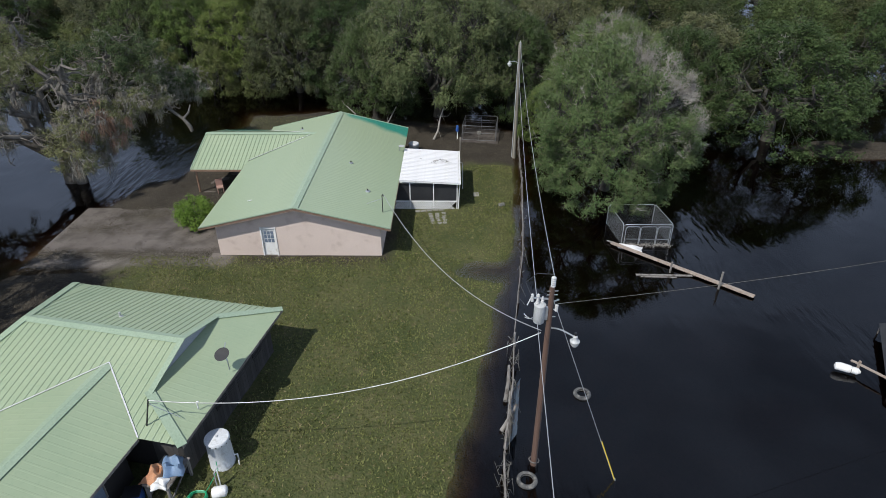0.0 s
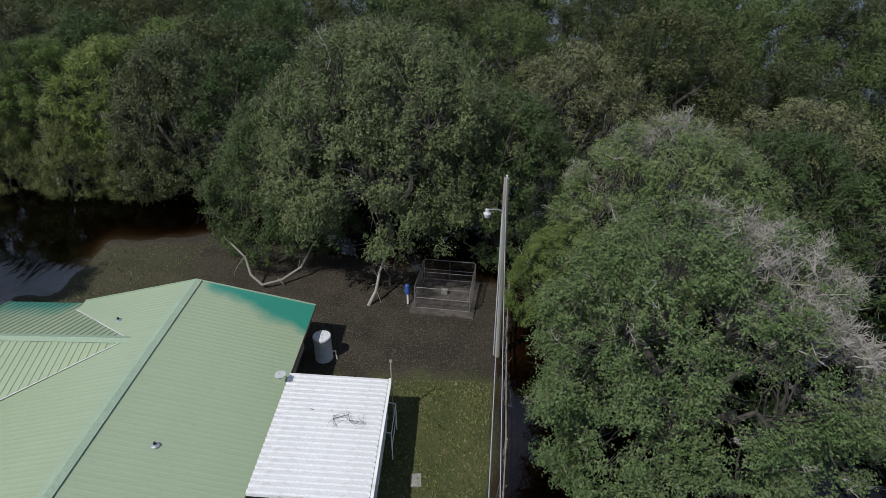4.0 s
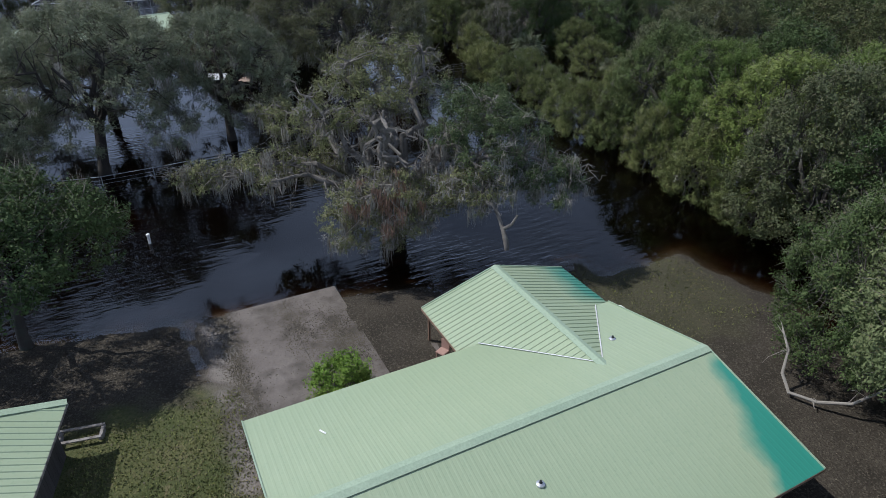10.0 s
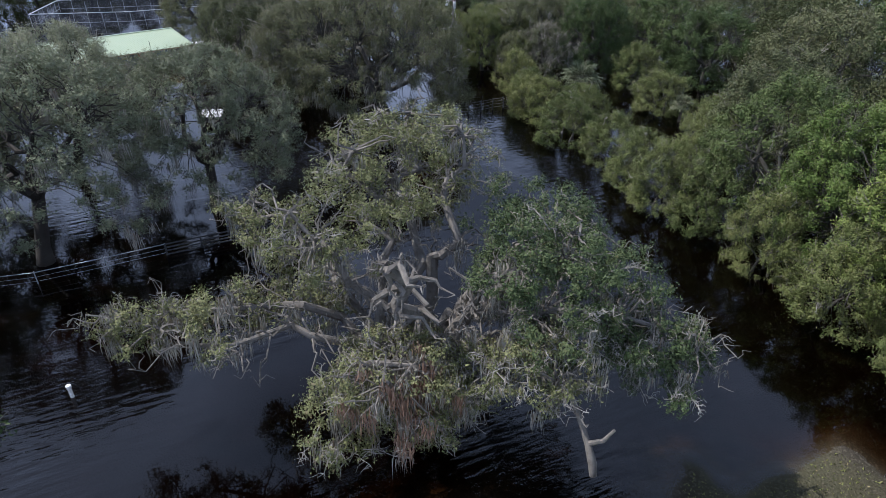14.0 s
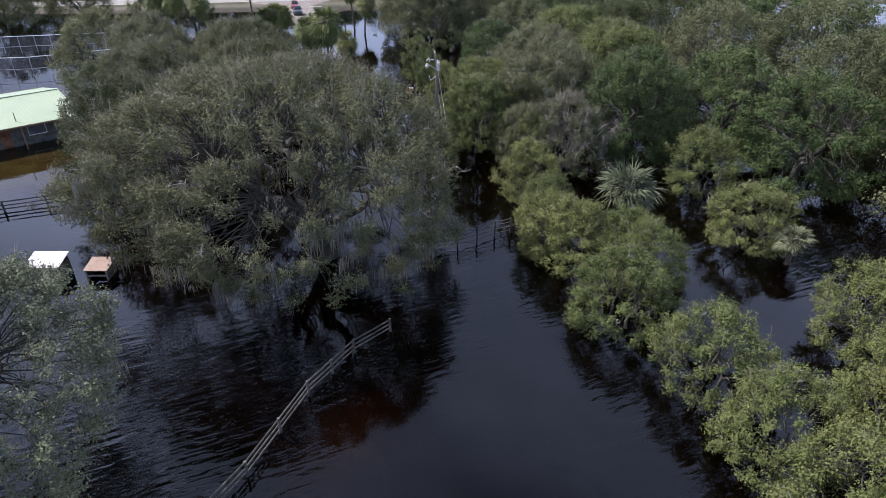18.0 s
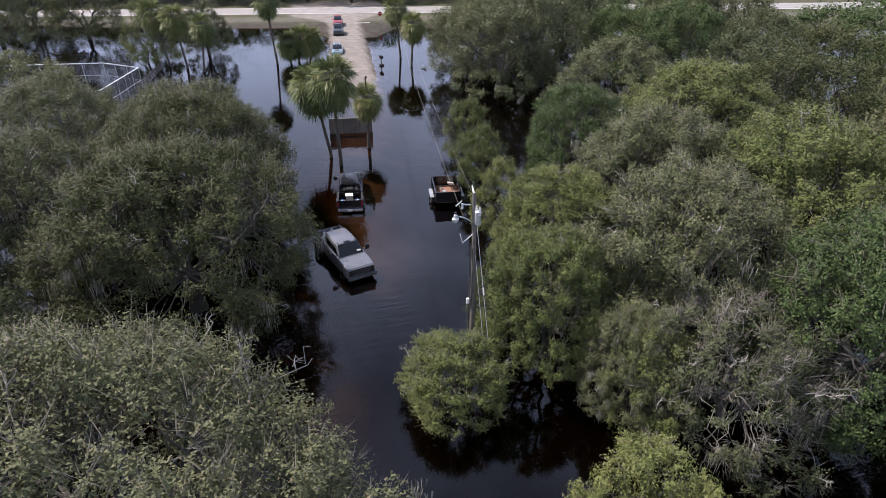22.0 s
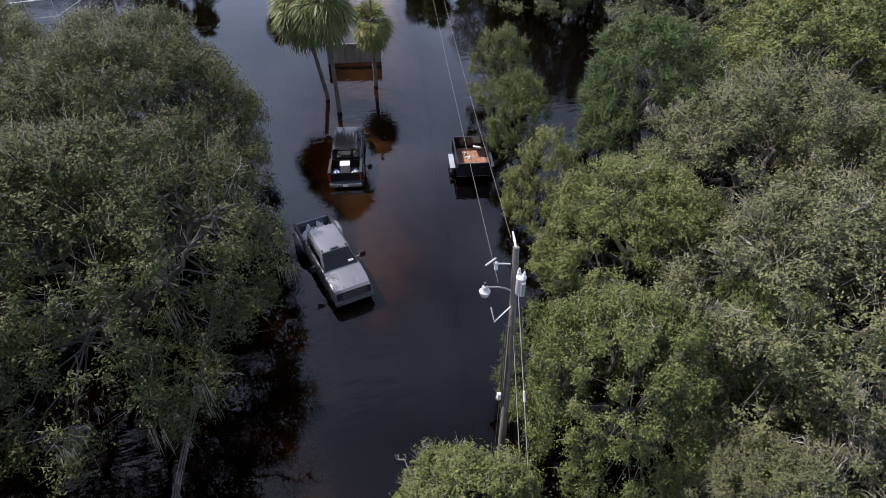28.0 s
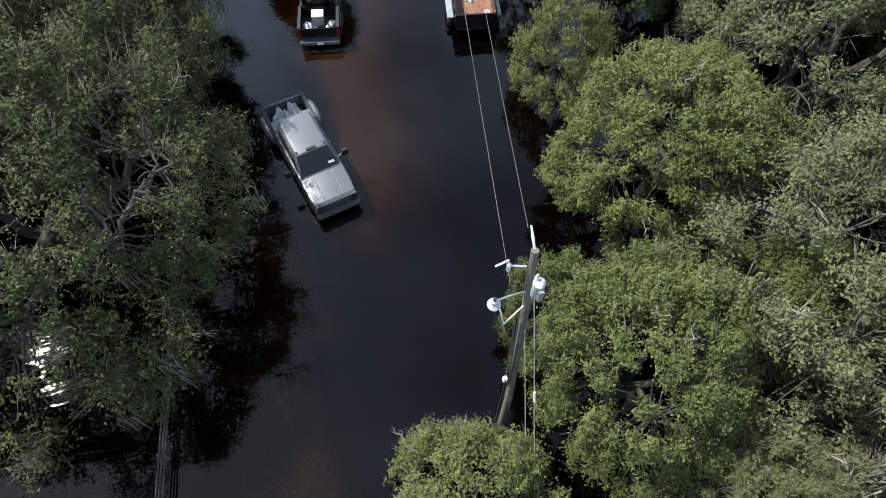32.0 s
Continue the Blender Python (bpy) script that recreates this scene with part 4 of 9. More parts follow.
    part("gutter", Shape().beam(L((x1 + 0.19, y0 - 0.3, ze - 0.05)), L((x1 + 0.19, y1 + 0.3, ze - 0.05)), 0.11, 0.1), M_WHITE, p)
    return p


porch()


# ---- the grey-boarded house ----
def grey_house():
    rz = -11.0
    h = thing("house", (-6.4, 23.9, 0), rz, "low weathered house with grey boards and a green metal roof", "house")
    ez, top, W, D = 2.45, 3.62, 11.3, 8.5     # eave and ridge heights, length, depth; local x runs east, y north, from the north-east corner
    ry = -D / 2
    slope = (top - ez) / (D / 2)
    gx = -2.45                                   # east gablet
    gz = 2.95
    gy = (top - gz) / slope
    up_n, up_s, up_e = Vector((0, ry, top - ez)), Vector((0, -ry, top - ez)), Vector((gx, 0, gz - ez))
    rn = math.hypot(ry, top - ez)
    wx = -9.9
    cut = (D / 2 - gy) / (D / 2) * rn
    # north slope: along runs west to east
    north = [(0, 0), (W, 0), (W + gx, cut), (W + gx, rn), (W + wx, rn), (0.75, 0.42 * rn)]
    ribbed_slope(h, "roof_slope", (-W, 0, ez), (1, 0, 0), up_n, north, "green ribbed metal sheet")
    south = [(0, 0), (W, 0), (W + gx, cut), (W + gx, rn), (W + wx, rn), (0.75, 0.42 * rn)]
    ribbed_slope(h, "roof_slope", (-W, -D, ez), (1, 0, 0), up_s, south)
    re = math.hypot(gx, gz - ez)
    ribbed_slope(h, "roof_slope", (0, -D, ez), (0, 1, 0), up_e, [(0, 0), (D, 0), (D - (D / 2 - gy), re), (D / 2 - gy, re)], high=0.003)
    zw = ez + (top - ez) * 0.42
    ribbed_slope(h, "roof_slope", (-W, -D, ez), (0, 1, 0), Vector((0.75, 0, zw - ez)), [(0, 0), (D, 0), (D * 0.79, math.hypot(0.75, zw - ez)), (D * 0.21, math.hypot(0.75, zw - ez))])
    ribbed_slope(h, "roof_slope", (-W + 0.75, -D * 0.79, zw), (0, 1, 0), Vector((wx + W - 0.75, 0, top - zw)), [(0, 0), (D * 0.58, 0), (D * 0.29, math.hypot(wx + W - 0.75, top - zw))])
    # gablet face with its louvred vent
    part("gablet", Shape().slab([(gx - 0.01, ry - gy, gz - 0.02), (gx - 0.01, ry + gy, gz - 0.02), (gx - 0.01, ry, top - 0.02)], 0.03), M_VENT, h, "blue-grey louvred gablet")
    for sy in (-1, 1):
        part("verge_trim", Shape().beam((gx + 0.1, ry + sy * (gy + 0.12), gz + 0.0), (gx + 0.1, ry, top + 0.05), 0.24, 0.03), M_ROOF_TRIM, h)
        d = Vector((0, sy * (D / 2), ez - top)).normalized()
        a, b = Vector((wx, ry, top + 0.05)), Vector((gx + 0.15, ry, top + 0.05))
        part("ridge_cap", Shape().slab([a, b, b + d * 0.26, a + d * 0.26], 0.014), M_ROOF_TRIM, h, "folded pale green ridge cap")
    for p, q in (((0, 0, ez + 0.03), (gx, ry + gy, gz + 0.03)), ((0, -D, ez + 0.03), (gx, ry - gy, gz + 0.03)), ((-W, 0, ez + 0.03), (wx, ry, top + 0.03)), ((-W, -D, ez + 0.03), (wx, ry, top + 0.03))):
        part("hip_cap", Shape().beam(p, q, 0.36, 0.03), M_ROOF_TRIM, h, "pale green hip cap")
    # south wing
    w0, w1, wr, wz = -7.9, -1.8, -4.8, 3.2
    ye = -16.5
    k = (wz - ez) / (w1 - wr)
    yj = -D + (wz - ez) / slope
    for x in (w0, w1):
        up = Vector((wr - x, 0, wz - ez))
        run = up.length
        ribbed_slope(h, "roof_slope", (x, ye, ez), (0, 1, 0), up, [(0, 0), (-D - ye, 0), (yj - ye, run), (0, run)], high=0.003)
        d = (Vector((x, 0, ez)) - Vector((wr, 0, wz))).normalized()
        a, b = Vector((wr, ye, wz + 0.05)), Vector((wr, yj - 0.1, wz + 0.05))
        part("ridge_cap", Shape().slab([a, b, b + d * 0.26, a + d * 0.26], 0.014), M_ROOF_TRIM, h)
        part("valley_flashing", Shape().beam((x, -D, ez + 0.045), (wr, yj, wz + 0.045), 0.05, 0.012), M_WHITE_METAL, h, "bright worn flashing")
        part("fascia", Shape().beam((x, ye, ez - 0.07), (x, -D, ez - 0.07), 0.03, 0.12), M_OLDWOOD, h)
    # walls: framed core, near-black to paint shade into the gaps, with upright boards outside
    part("wall_core", Shape().box((-W / 2, -D / 2, 1.22), (W - 1.2, D - 1.2, 2.3)), M_DARK, h, "near-black core, painted as the shade between the boards")
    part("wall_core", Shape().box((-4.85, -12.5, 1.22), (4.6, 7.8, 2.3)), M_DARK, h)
    part("window", Shape().box((-2.53, -10.6, 1.35), (0.05, 1.3, 0.95)), M_GLASS, h, "dull window")
    fr = Shape()
    for y in (-11.28, -9.92, -10.6):
        fr.box((-2.5, y, 1.35), (0.06, 0.05, 1.05))
    for z in (0.85, 1.85):
        fr.box((-2.5, -10.6, z), (0.06, 1.4, 0.06))
    part("window_frame", fr, M_OLDWOOD, h)
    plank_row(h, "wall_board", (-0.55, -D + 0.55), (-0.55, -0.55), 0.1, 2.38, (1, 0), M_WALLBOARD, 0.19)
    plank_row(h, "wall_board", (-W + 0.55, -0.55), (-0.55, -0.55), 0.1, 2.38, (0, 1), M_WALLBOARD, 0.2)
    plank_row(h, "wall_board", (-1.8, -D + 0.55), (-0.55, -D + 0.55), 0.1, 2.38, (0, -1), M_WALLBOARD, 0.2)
    part("fascia", Shape().beam((0, -D, ez - 0.07), (0, 0, ez - 0.07), 0.03, 0.12), M_OLDWOOD, h)
    part("fascia", Shape().beam((-W, 0, ez - 0.07), (0, 0, ez - 0.07), 0.03, 0.12), M_OLDWOOD, h)
    part("soffit", Shape().box((-W / 2, -D / 2, ez - 0.05), (W - 0.1, D - 0.1, 0.03)), M_OLDWOOD, h)
    # roof fittings
    dish_mast = part("dish_mast", Shape().tube([(-0.21, -4.63, 2.65), (-0.21, -4.63, 3.15), (-0.41, -4.53, 3.4)], 0.025, 6), M_GALV, h)
    dish = Shape().lathe([(0.02, 0), (0.2, 0.03), (0.30, 0.08), (0.31, 0.092), (0.2, 0.045), (0.02, 0.02)], (0, 0, 0), 18)
    tilt = Matrix.Rotation(radians(24), 3, "X")
    dish.v = [tuple(tilt @ Vector(q) + Vector((-0.41, -4.58, 3.36))) for q in dish.v]
    part("satellite_dish", dish, M_BLACK, dish_mast, "dark dish on a thin mast", smooth=True)
    part("feed_arm", Shape().tube([(-0.41, -4.58, 3.38), (-0.46, -4.18, 3.62), (-0.48, -4.13, 3.66)], 0.02, 5), M_GALV, dish_mast)
    mast = part("service_mast", Shape().tube([(-1.75, -7.99, 2.6), (-1.41, -7.92, 3.82), (-1.38, -7.92, 3.92)], 0.03, 7), M_BLACK, h, "thin dark service mast")
    part("stay", Shape().tube([(-1.43, -7.92, 3.7), (-0.65, -7.49, 2.75)], 0.014, 5), M_GALV, mast)
    part("stay", Shape().tube([(-1.43, -7.92, 3.7), (-1.75, -7.19, 2.95)], 0.014, 5), M_GALV, mast)
    part("roof_bracket", Shape().tube([(-0.33, -6.83, 2.6), (-0.33, -6.83, 2.95), (-0.23, -6.83, 3.0)], 0.025, 6), M_WHITE, h, "white bracket")
    part("vent_pipe", Shape().lathe([(0.12, 0), (0.05, 0.06), (0.05, 0.25)], (-6.3, -3.0, 3.26), 10), M_XFMR, h, "grey vent pipe", smooth=True)
    # cables clipped to the east wall
    for k in range(3):
        part("wall_cable", Shape().tube(sag((-0.50, -7.8, 1.7 + 0.15 * k), (-0.50, -0.9, 1.9 - 0.2 * k), 0.25 + 0.1 * k), 0.012, 5), M_DARKWIRE, h)
    for y in (-2.0, -5.2):
        part("window", Shape().box((-0.53, y, 1.55), (0.04, 0.8, 0.7)), M_DARK, h, "small dark window")
    return h


grey_house()

# ---- trees ----
def tri_mesh(name, pts, faces, material, smooth=False):
    """A mesh from arrays of points and of equal-sided faces."""
    me = bpy.data.meshes.new(name)
    n, k = faces.shape
    me.vertices.add(len(pts))
    me.vertices.foreach_set("co", pts.astype(np.float32).ravel())
    me.loops.add(n * k)
    me.loops.foreach_set("vertex_index", faces.astype(np.int32).ravel())
    me.polygons.add(n)
    me.polygons.foreach_set("loop_start", np.arange(0, n * k, k, dtype=np.int32))
    me.update(calc_edges=True)
    me.validate()
    if smooth:
        me.shade_smooth()
    me.materials.append(material)
    return me


def unit(v):
    return v / np.maximum(np.linalg.norm(v, axis=-1, keepdims=True), 1e-9)


def leaf_points(rng, centres, radii, outs, total, size, flat=0.75, shell=0.45, spray=14):
    """Single leaves gathered in sprays, and the sprays on the outer side of clumps: three points each."""
    sprays = total // spray
    share = radii**2 / (radii**2).sum()
    pick = rng.choice(len(centres), sprays, p=share)
    d = unit(rng.normal(size=(sprays, 3)) + 0.85 * outs[pick])
    r = rng.random(sprays) ** shell
    heart = centres[pick] + d * (r * radii[pick])[:, None] * (1, 1, flat)
    way = unit(d + rng.normal(size=(sprays, 3)) * 0.55 + (0, 0, 0.3))
    d, heart, way = (np.repeat(k, spray, 0) for k in (d, heart, way))
    n = len(heart)
    run = rng.uniform(-1, 1, n)[:, None]
    p = heart + way * run * size * 3.4 + rng.normal(size=(n, 3)) * size * 0.55
    nrm = unit(1.0 * d + rng.normal(size=(n, 3)) * 0.6 + (0, 0, 0.35))
    a = unit(np.cross(nrm, rng.normal(size=(n, 3))))
    b = np.cross(nrm, a)
    s = size * rng.uniform(0.6, 1.35, n)[:, None]
    return np.stack([p - b * s * 0.34, p + b * s * 0.34, p + a * s * 1.05], 1).reshape(-1, 3)


def billowed(rng, ways, count, low=0.70):
    """How far the crown's outline reaches along each way: rounded billows with valleys between them."""
    c = unit(rng.normal(size=(count * 3, 3)) + (0, 0, 0.35))
    kept = []
    for k in c:
        if len(kept) < count and all(k @ q < 0.78 for q in kept):
            kept.append(k)
    c = np.array(kept)
    mid = rng.uniform(0.50, 0.68, len(c))[:, None]
    r = rng.uniform(0.34, 0.46, len(c))
    along = ways @ (c * mid).T
    inside = r**2 - ((mid[:, 0] ** 2) - along**2)
    reach = np.where(inside > 0, along + np.sqrt(np.maximum(inside, 0)), 0)
    return np.maximum(reach.max(1), low)


def limb(shape, rng, a, b, r0, r1, seg=6, steps=5, bow=0.15, wild=0.12):
    """A bent, tapered limb; returns its points."""
    a, b = np.array(a, float), np.array(b, float)
    ln = np.linalg.norm(b - a)
    pts = []
    for i in range(steps + 1):
        t = i / steps
        p = a + (b - a) * t
        p[2] += bow * ln * 4 * t * (1 - t)
        if 0 < i < steps:
            p += rng.normal(size=3) * wild * ln / steps
        pts.append(p)
    shape.tube(pts, [r0 + (r1 - r0) * i / steps for i in range(steps + 1)], seg, caps=False)
    return np.array(pts)


def twig_points(rng, starts, ways, length, thick):
    """Thin bare twigs as slim three-sided spikes."""
    n = len(starts)
    ln = length * rng.uniform(0.5, 1.3, n)[:, None]
    tip = starts + unit(ways) * ln + rng.normal(size=(n, 3)) * 0.12 * ln
    u = unit(np.cross(ways, rng.normal(size=(n, 3)))) * thick
    w = unit(np.cross(ways, u)) * thick
    v = np.stack([starts + u, starts - 0.5 * u + 0.87 * w, starts - 0.5 * u - 0.87 * w, tip], 1).reshape(-1, 3)
    i = np.arange(n)[:, None] * 4
    f = np.concatenate([i + (0, 1, 3), i + (1, 2, 3), i + (2, 0, 3)])
    return v, f


def tree_meshes(seed, R, H, leaves, leaf_size, leaf, lumps=130, base=0.34, limbs=7, lump=0.19, twigs=2600, twig_mat=None, twig_len=0.75, moss=0, dead=0, skirt=-0.3, trunk_r=0.35, shell=0.45, open_=0.0, stems=1, coarse=False, bark=None, snags=0, spray=14, foot=(0.0, 0.0), fill=42, quad=False, bare=None, billows=24, low=0.76, lift=(0.0, 0.0)):
    """The meshes of one broad tree: trunk with limbs, bare twigs, leaves, hanging moss."""
    rng = np.random.default_rng(seed)
    hc = base * H
    lumps, lump = int(lumps * 2.2), lump * 0.60
    ct = rng.uniform(skirt, 1, lumps)
    ph = rng.uniform(0, 2 * np.pi, lumps)
    st = np.sqrt(1 - np.clip(ct, -0.6, 1) ** 2)
    f = billowed(rng, np.stack([st * np.cos(ph), st * np.sin(ph), ct], -1), billows, low) * rng.uniform(0.93, 1.05, lumps)
    f = np.where(rng.random(lumps) < 0.2, f * rng.uniform(0.62, 0.9, lumps), f)
    tips = np.stack([R * st * np.cos(ph) * f, R * st * np.sin(ph) * f, np.where(ct > 0, hc + (H - hc) * ct * (0.72 + 0.28 * f), hc + hc * ct * 1.9)], -1)
    # the crown hangs higher on one side
    tips[:, 2] = np.maximum(tips[:, 2] + np.maximum(tips[:, :2] @ np.array(lift) / R, 0) * (1 - 0.8 * np.clip(ct, 0, 1)), 0.5)
    rad = R * lump * rng.uniform(0.65, 1.35, lumps)
    wood, branches, limb_shapes = Shape(), Shape(), []
    roots = [foot] if stems == 1 else [(0.22 * R * math.cos(6.28 * i / stems + seed), 0.22 * R * math.sin(6.28 * i / stems + seed)) for i in range(stems)]
    nodes = []
    for rx, ry in roots:
        fork = np.array([rx * (0.45 if stems == 1 else 1) + rng.normal() * 0.3, ry * (0.45 if stems == 1 else 1) + rng.normal() * 0.3, H * (0.2 if base < 0.45 else 0.3)])
        wood.tube([(rx, ry, -1.0), (rx, ry, 0.05), (rx * 0.9, ry * 0.9, H * 0.08), fork], [trunk_r * 1.5, trunk_r * 1.3, trunk_r, trunk_r * 0.9], 9)
        for i in range(max(2, limbs // stems)):
            a = 2 * math.pi * (i + rng.uniform(-0.3, 0.3)) / max(2, limbs // stems) + seed
            reach = R * rng.uniform(0.5, 0.72)
            end = (rx + reach * math.cos(a), ry + reach * math.sin(a), hc + (H - hc) * rng.uniform(0.18, 0.55))
            one = Shape()
            limb_shapes.append(one)
            nodes.append(limb(one, rng, fork - (0, 0, 0.2), end, trunk_r * 0.62, trunk_r * 0.2, 7, 8, 0.06, 0.32))
    spine = np.concatenate([p[2:] for p in nodes] + [0.5 * (p[1:-1] + p[2:]) for p in nodes])
    outs = unit(unit(tips - (0, 0, hc * 0.7)) + (0, 0, 0.45))
    for t, r in list(zip(tips, rad))[::2]:
        j = np.argmin(((spine - t) ** 2).sum(-1) * rng.uniform(0.4, 1.6, len(spine)))
        limb(branches, rng, spine[j], t, trunk_r * 0.12, 0.012, 4, 5, rng.uniform(0.0, 0.14), 0.18)
    bark = bark or M_BARK
    for i in range(snags):
        # thick broken limbs that stand bare above the leaves
        o = spine[rng.integers(0, len(spine))]
        way = unit(rng.normal(size=3) * (0.7, 0.7, 0.15) + (0, 0, 0.8))
        one = Shape()
        limb_shapes.append(one)
        run = limb(one, rng, o, o + way * rng.uniform(0.26, 0.44) * H, trunk_r * 0.2, trunk_r * 0.07, 7, 10, 0.06, 0.35)
        for q in run[3:]:
            for _ in range(2):
                limb(branches, rng, q, q + unit(way * 0.6 + rng.normal(size=3)) * rng.uniform(0.5, 1.6), trunk_r * 0.07, 0.012, 5, 4, 0.08, 0.4)
    out = {"trunk": [wood.mesh("trunk", bark, smooth=True)]}
    if coarse:
        for one in limb_shapes:
            branches.add(one.v, one.f)
    else:
        out["limb"] = [one.mesh("limb", bark, smooth=True) for one in limb_shapes]
    out["branch"] = [branches.mesh("branch", bark, smooth=True)]
    keep = rng.random(lumps) > open_
    if bare:
        # one side of the crown has lost its leaves
        dry = (unit(tips - (0, 0, hc)) @ unit(np.array(bare, float))) > 0.62
        keep &= ~(dry & (rng.random(lumps) < 0.72))
        bones = Shape()
        for o, r in zip(tips[dry], rad[dry]):
            for _ in range(4):
                way = unit(unit(o - (0, 0, hc)) + rng.normal(size=3) * 0.7)
                run = limb(bones, rng, o - way * r * 0.7, o + way * r * rng.uniform(0.2, 0.8), 0.028, 0.012, 4, 4, 0.05, 0.5)
                for q in run[1:]:
                    for _ in range(3):
                        limb(bones, rng, q, q + unit(way + rng.normal(size=3) * 0.8) * rng.uniform(0.25, 0.6), 0.014, 0.006, 3, 3, 0.05, 0.5)
        out["dead_twig"] = [bones.mesh("dead_twig", M_DEADWOOD)]
    p = leaf_points(rng, tips[keep], rad[keep], outs[keep], leaves, leaf_size, shell=shell, spray=spray)
    # more leaves deep inside the clumps
    deep = tips[keep] - outs[keep] * rad[keep][:, None] * 0.55
    core = [leaf_points(rng, deep, rad[keep] * 0.6, outs[keep], int(fill * 0.9) * len(deep), min(0.2 * R * lump, max(0.13, leaf_size)), spray=3)]
    p = np.concatenate([p] + core)
    if quad:
        # pointed oval leaves: a fourth point behind the stalk
        t = p.reshape(-1, 3, 3)
        back = (t[:, 0] + t[:, 1]) * 0.5 * 1.45 - t[:, 2] * 0.45
        p = np.stack([t[:, 0], back, t[:, 1], t[:, 2]], 1).reshape(-1, 3)
    k = 4 if quad else 3
    out["crown"] = [tri_mesh("crown", p, np.arange(len(p)).reshape(-1, k), leaf)]
    if twigs:
        k = rng.integers(0, lumps, twigs)
        d = unit(rng.normal(size=(twigs, 3)) + (0, 0, 0.35) + 0.8 * unit(tips[k] - (0, 0, hc)))
        v, fc = twig_points(rng, tips[k] + d * rad[k][:, None] * rng.uniform(0.1, 0.75, twigs)[:, None], d, twig_len, 0.012)
        out["twig"] = [tri_mesh("twig", v, fc, twig_mat or M_TWIG)]
    if dead:
        # bare pale branch ends that stand out of the leaves
        s = Shape()
        for k in rng.choice(lumps, min(dead, lumps), replace=False):
            o = tips[k]
            way = unit(o - (0, 0, hc * 0.6))
            main = limb(s, rng, o - way * rad[k], o + way * rad[k] * rng.uniform(0.4, 0.9) + rng.normal(size=3) * 0.4, 0.032, 0.012, 4, 4, 0.04, 0.45)
            for q in main[1:]:
                for _ in range(3):
                    limb(s, rng, q, q + unit(way + rng.normal(size=3) * 0.8) * rad[k] * rng.uniform(0.3, 0.7), 0.014, 0.006, 3, 3, 0.05, 0.45)
        out["dead_branch"] = [s.mesh("dead_branch", M_DEADWOOD)]
    if moss:
        # veils of thin strands under the limbs
        veils = moss // 30
        low = np.concatenate([tips[tips[:, 2] < hc + 0.6 * (H - hc)], spine[2::3]])
        at = low[rng.integers(0, len(low), veils)] + rng.normal(size=(veils, 3)) * (0.5, 0.5, 0.2)
        long_ = rng.uniform(0.3, 1.5, veils)
        k = np.repeat(np.arange(veils), 30)
        n = len(k)
        p = at[k] + rng.normal(size=(n, 3)) * (0.17, 0.17, 0.1)
        ln = long_[k] * rng.uniform(0.4, 1.1, n)
        p[:, 2] = np.maximum(p[:, 2], ln + 0.15)
        a = rng.uniform(0, 2 * np.pi, n)
        side = np.stack([np.cos(a), np.sin(a), 0 * a], -1) * rng.uniform(0.012, 0.032, n)[:, None]
        tip = p - np.stack([rng.normal(size=n) * 0.08, rng.normal(size=n) * 0.08, ln], -1)
        v = np.stack([p - side, p + side, tip], 1).reshape(-1, 3)
        out["hanging_moss"] = [tri_mesh("hanging_moss", v, np.arange(len(v)).reshape(-1, 3), M_MOSS)]
    return out


def plant(meshes, name, at, rz, size, label, category="tree", group="", stretch=1.0):
    ob = new(name)
    ob.matrix_basis = pose(*at, 0, 0, rz) @ Matrix.Diagonal((size, size, size * stretch, 1))
    tagged(ob, label, category, group)
    for k, some in meshes.items():
        for me in some:
            tagged(part(k, me, None, ob), kind="" if k in ("trunk", "limb", "crown") else "stuff")
    return ob


# kinds of tree, each built once (radius and height in metres)
OAK = [tree_meshes(11 + i, 5.6, 9.6, 84000, 0.108, M_LEAF_OAK, lumps=185, dead=1, twigs=1800, lump=0.185, skirt=-0.32) for i in range(3)]
GREY_OAK = [tree_meshes(31 + i, 6.4, 9.9, 76000, 0.108, M_LEAF_GREY, lumps=150, dead=30 + 6 * i, twigs=3200, moss=1200, open_=0.08, lump=0.18, skirt=-0.3, billows=34, low=0.82) for i in range(3)]
BIG_OAK = tree_meshes(93, 11.6, 13.1, 265000, 0.088, M_LEAF_AMBER, lumps=430, dead=60, twigs=8000, moss=9000, open_=0.08, lump=0.108, trunk_r=0.5, limbs=11, snags=3, foot=(0.4, 2.4), lift=(0.0, -2.8), skirt=-0.30, bark=M_BARK, billows=34, low=0.84, fill=60)
LIGHT = [tree_meshes(51 + i, 3.0, 5.0, 24000, 0.092, M_LEAF_LIGHT, lumps=70, base=0.3, limbs=6, lump=0.25, twigs=600, trunk_r=0.09, skirt=-0.5, stems=3, twig_len=0.5, dead=3) for i in range(3)]
MAPLE = [tree_meshes(65 + i, 5.0, 10.4, 80000, 0.105, M_LEAF_MAPLE, lumps=140, dead=3, twigs=1200, lump=0.185, skirt=-0.3) for i in range(2)]
BRIGHT = [tree_meshes(61 + i, 5.4, 8.8, 92000, 0.105, M_LEAF_LIGHT, lumps=140, dead=2 + 4 * i, twigs=1500, lump=0.185, skirt=-0.3, billows=34, low=0.82, fill=70) for i in range(2)]
FAR = [tree_meshes(71 + i, 7.3, 10.6, 28000, 0.18, (M_LEAF_DUSK, M_LEAF_OAK, M_LEAF_GREY)[i], lumps=70, lump=0.22, twigs=0, dead=0, coarse=True, limbs=4, spray=7) for i in range(3)]
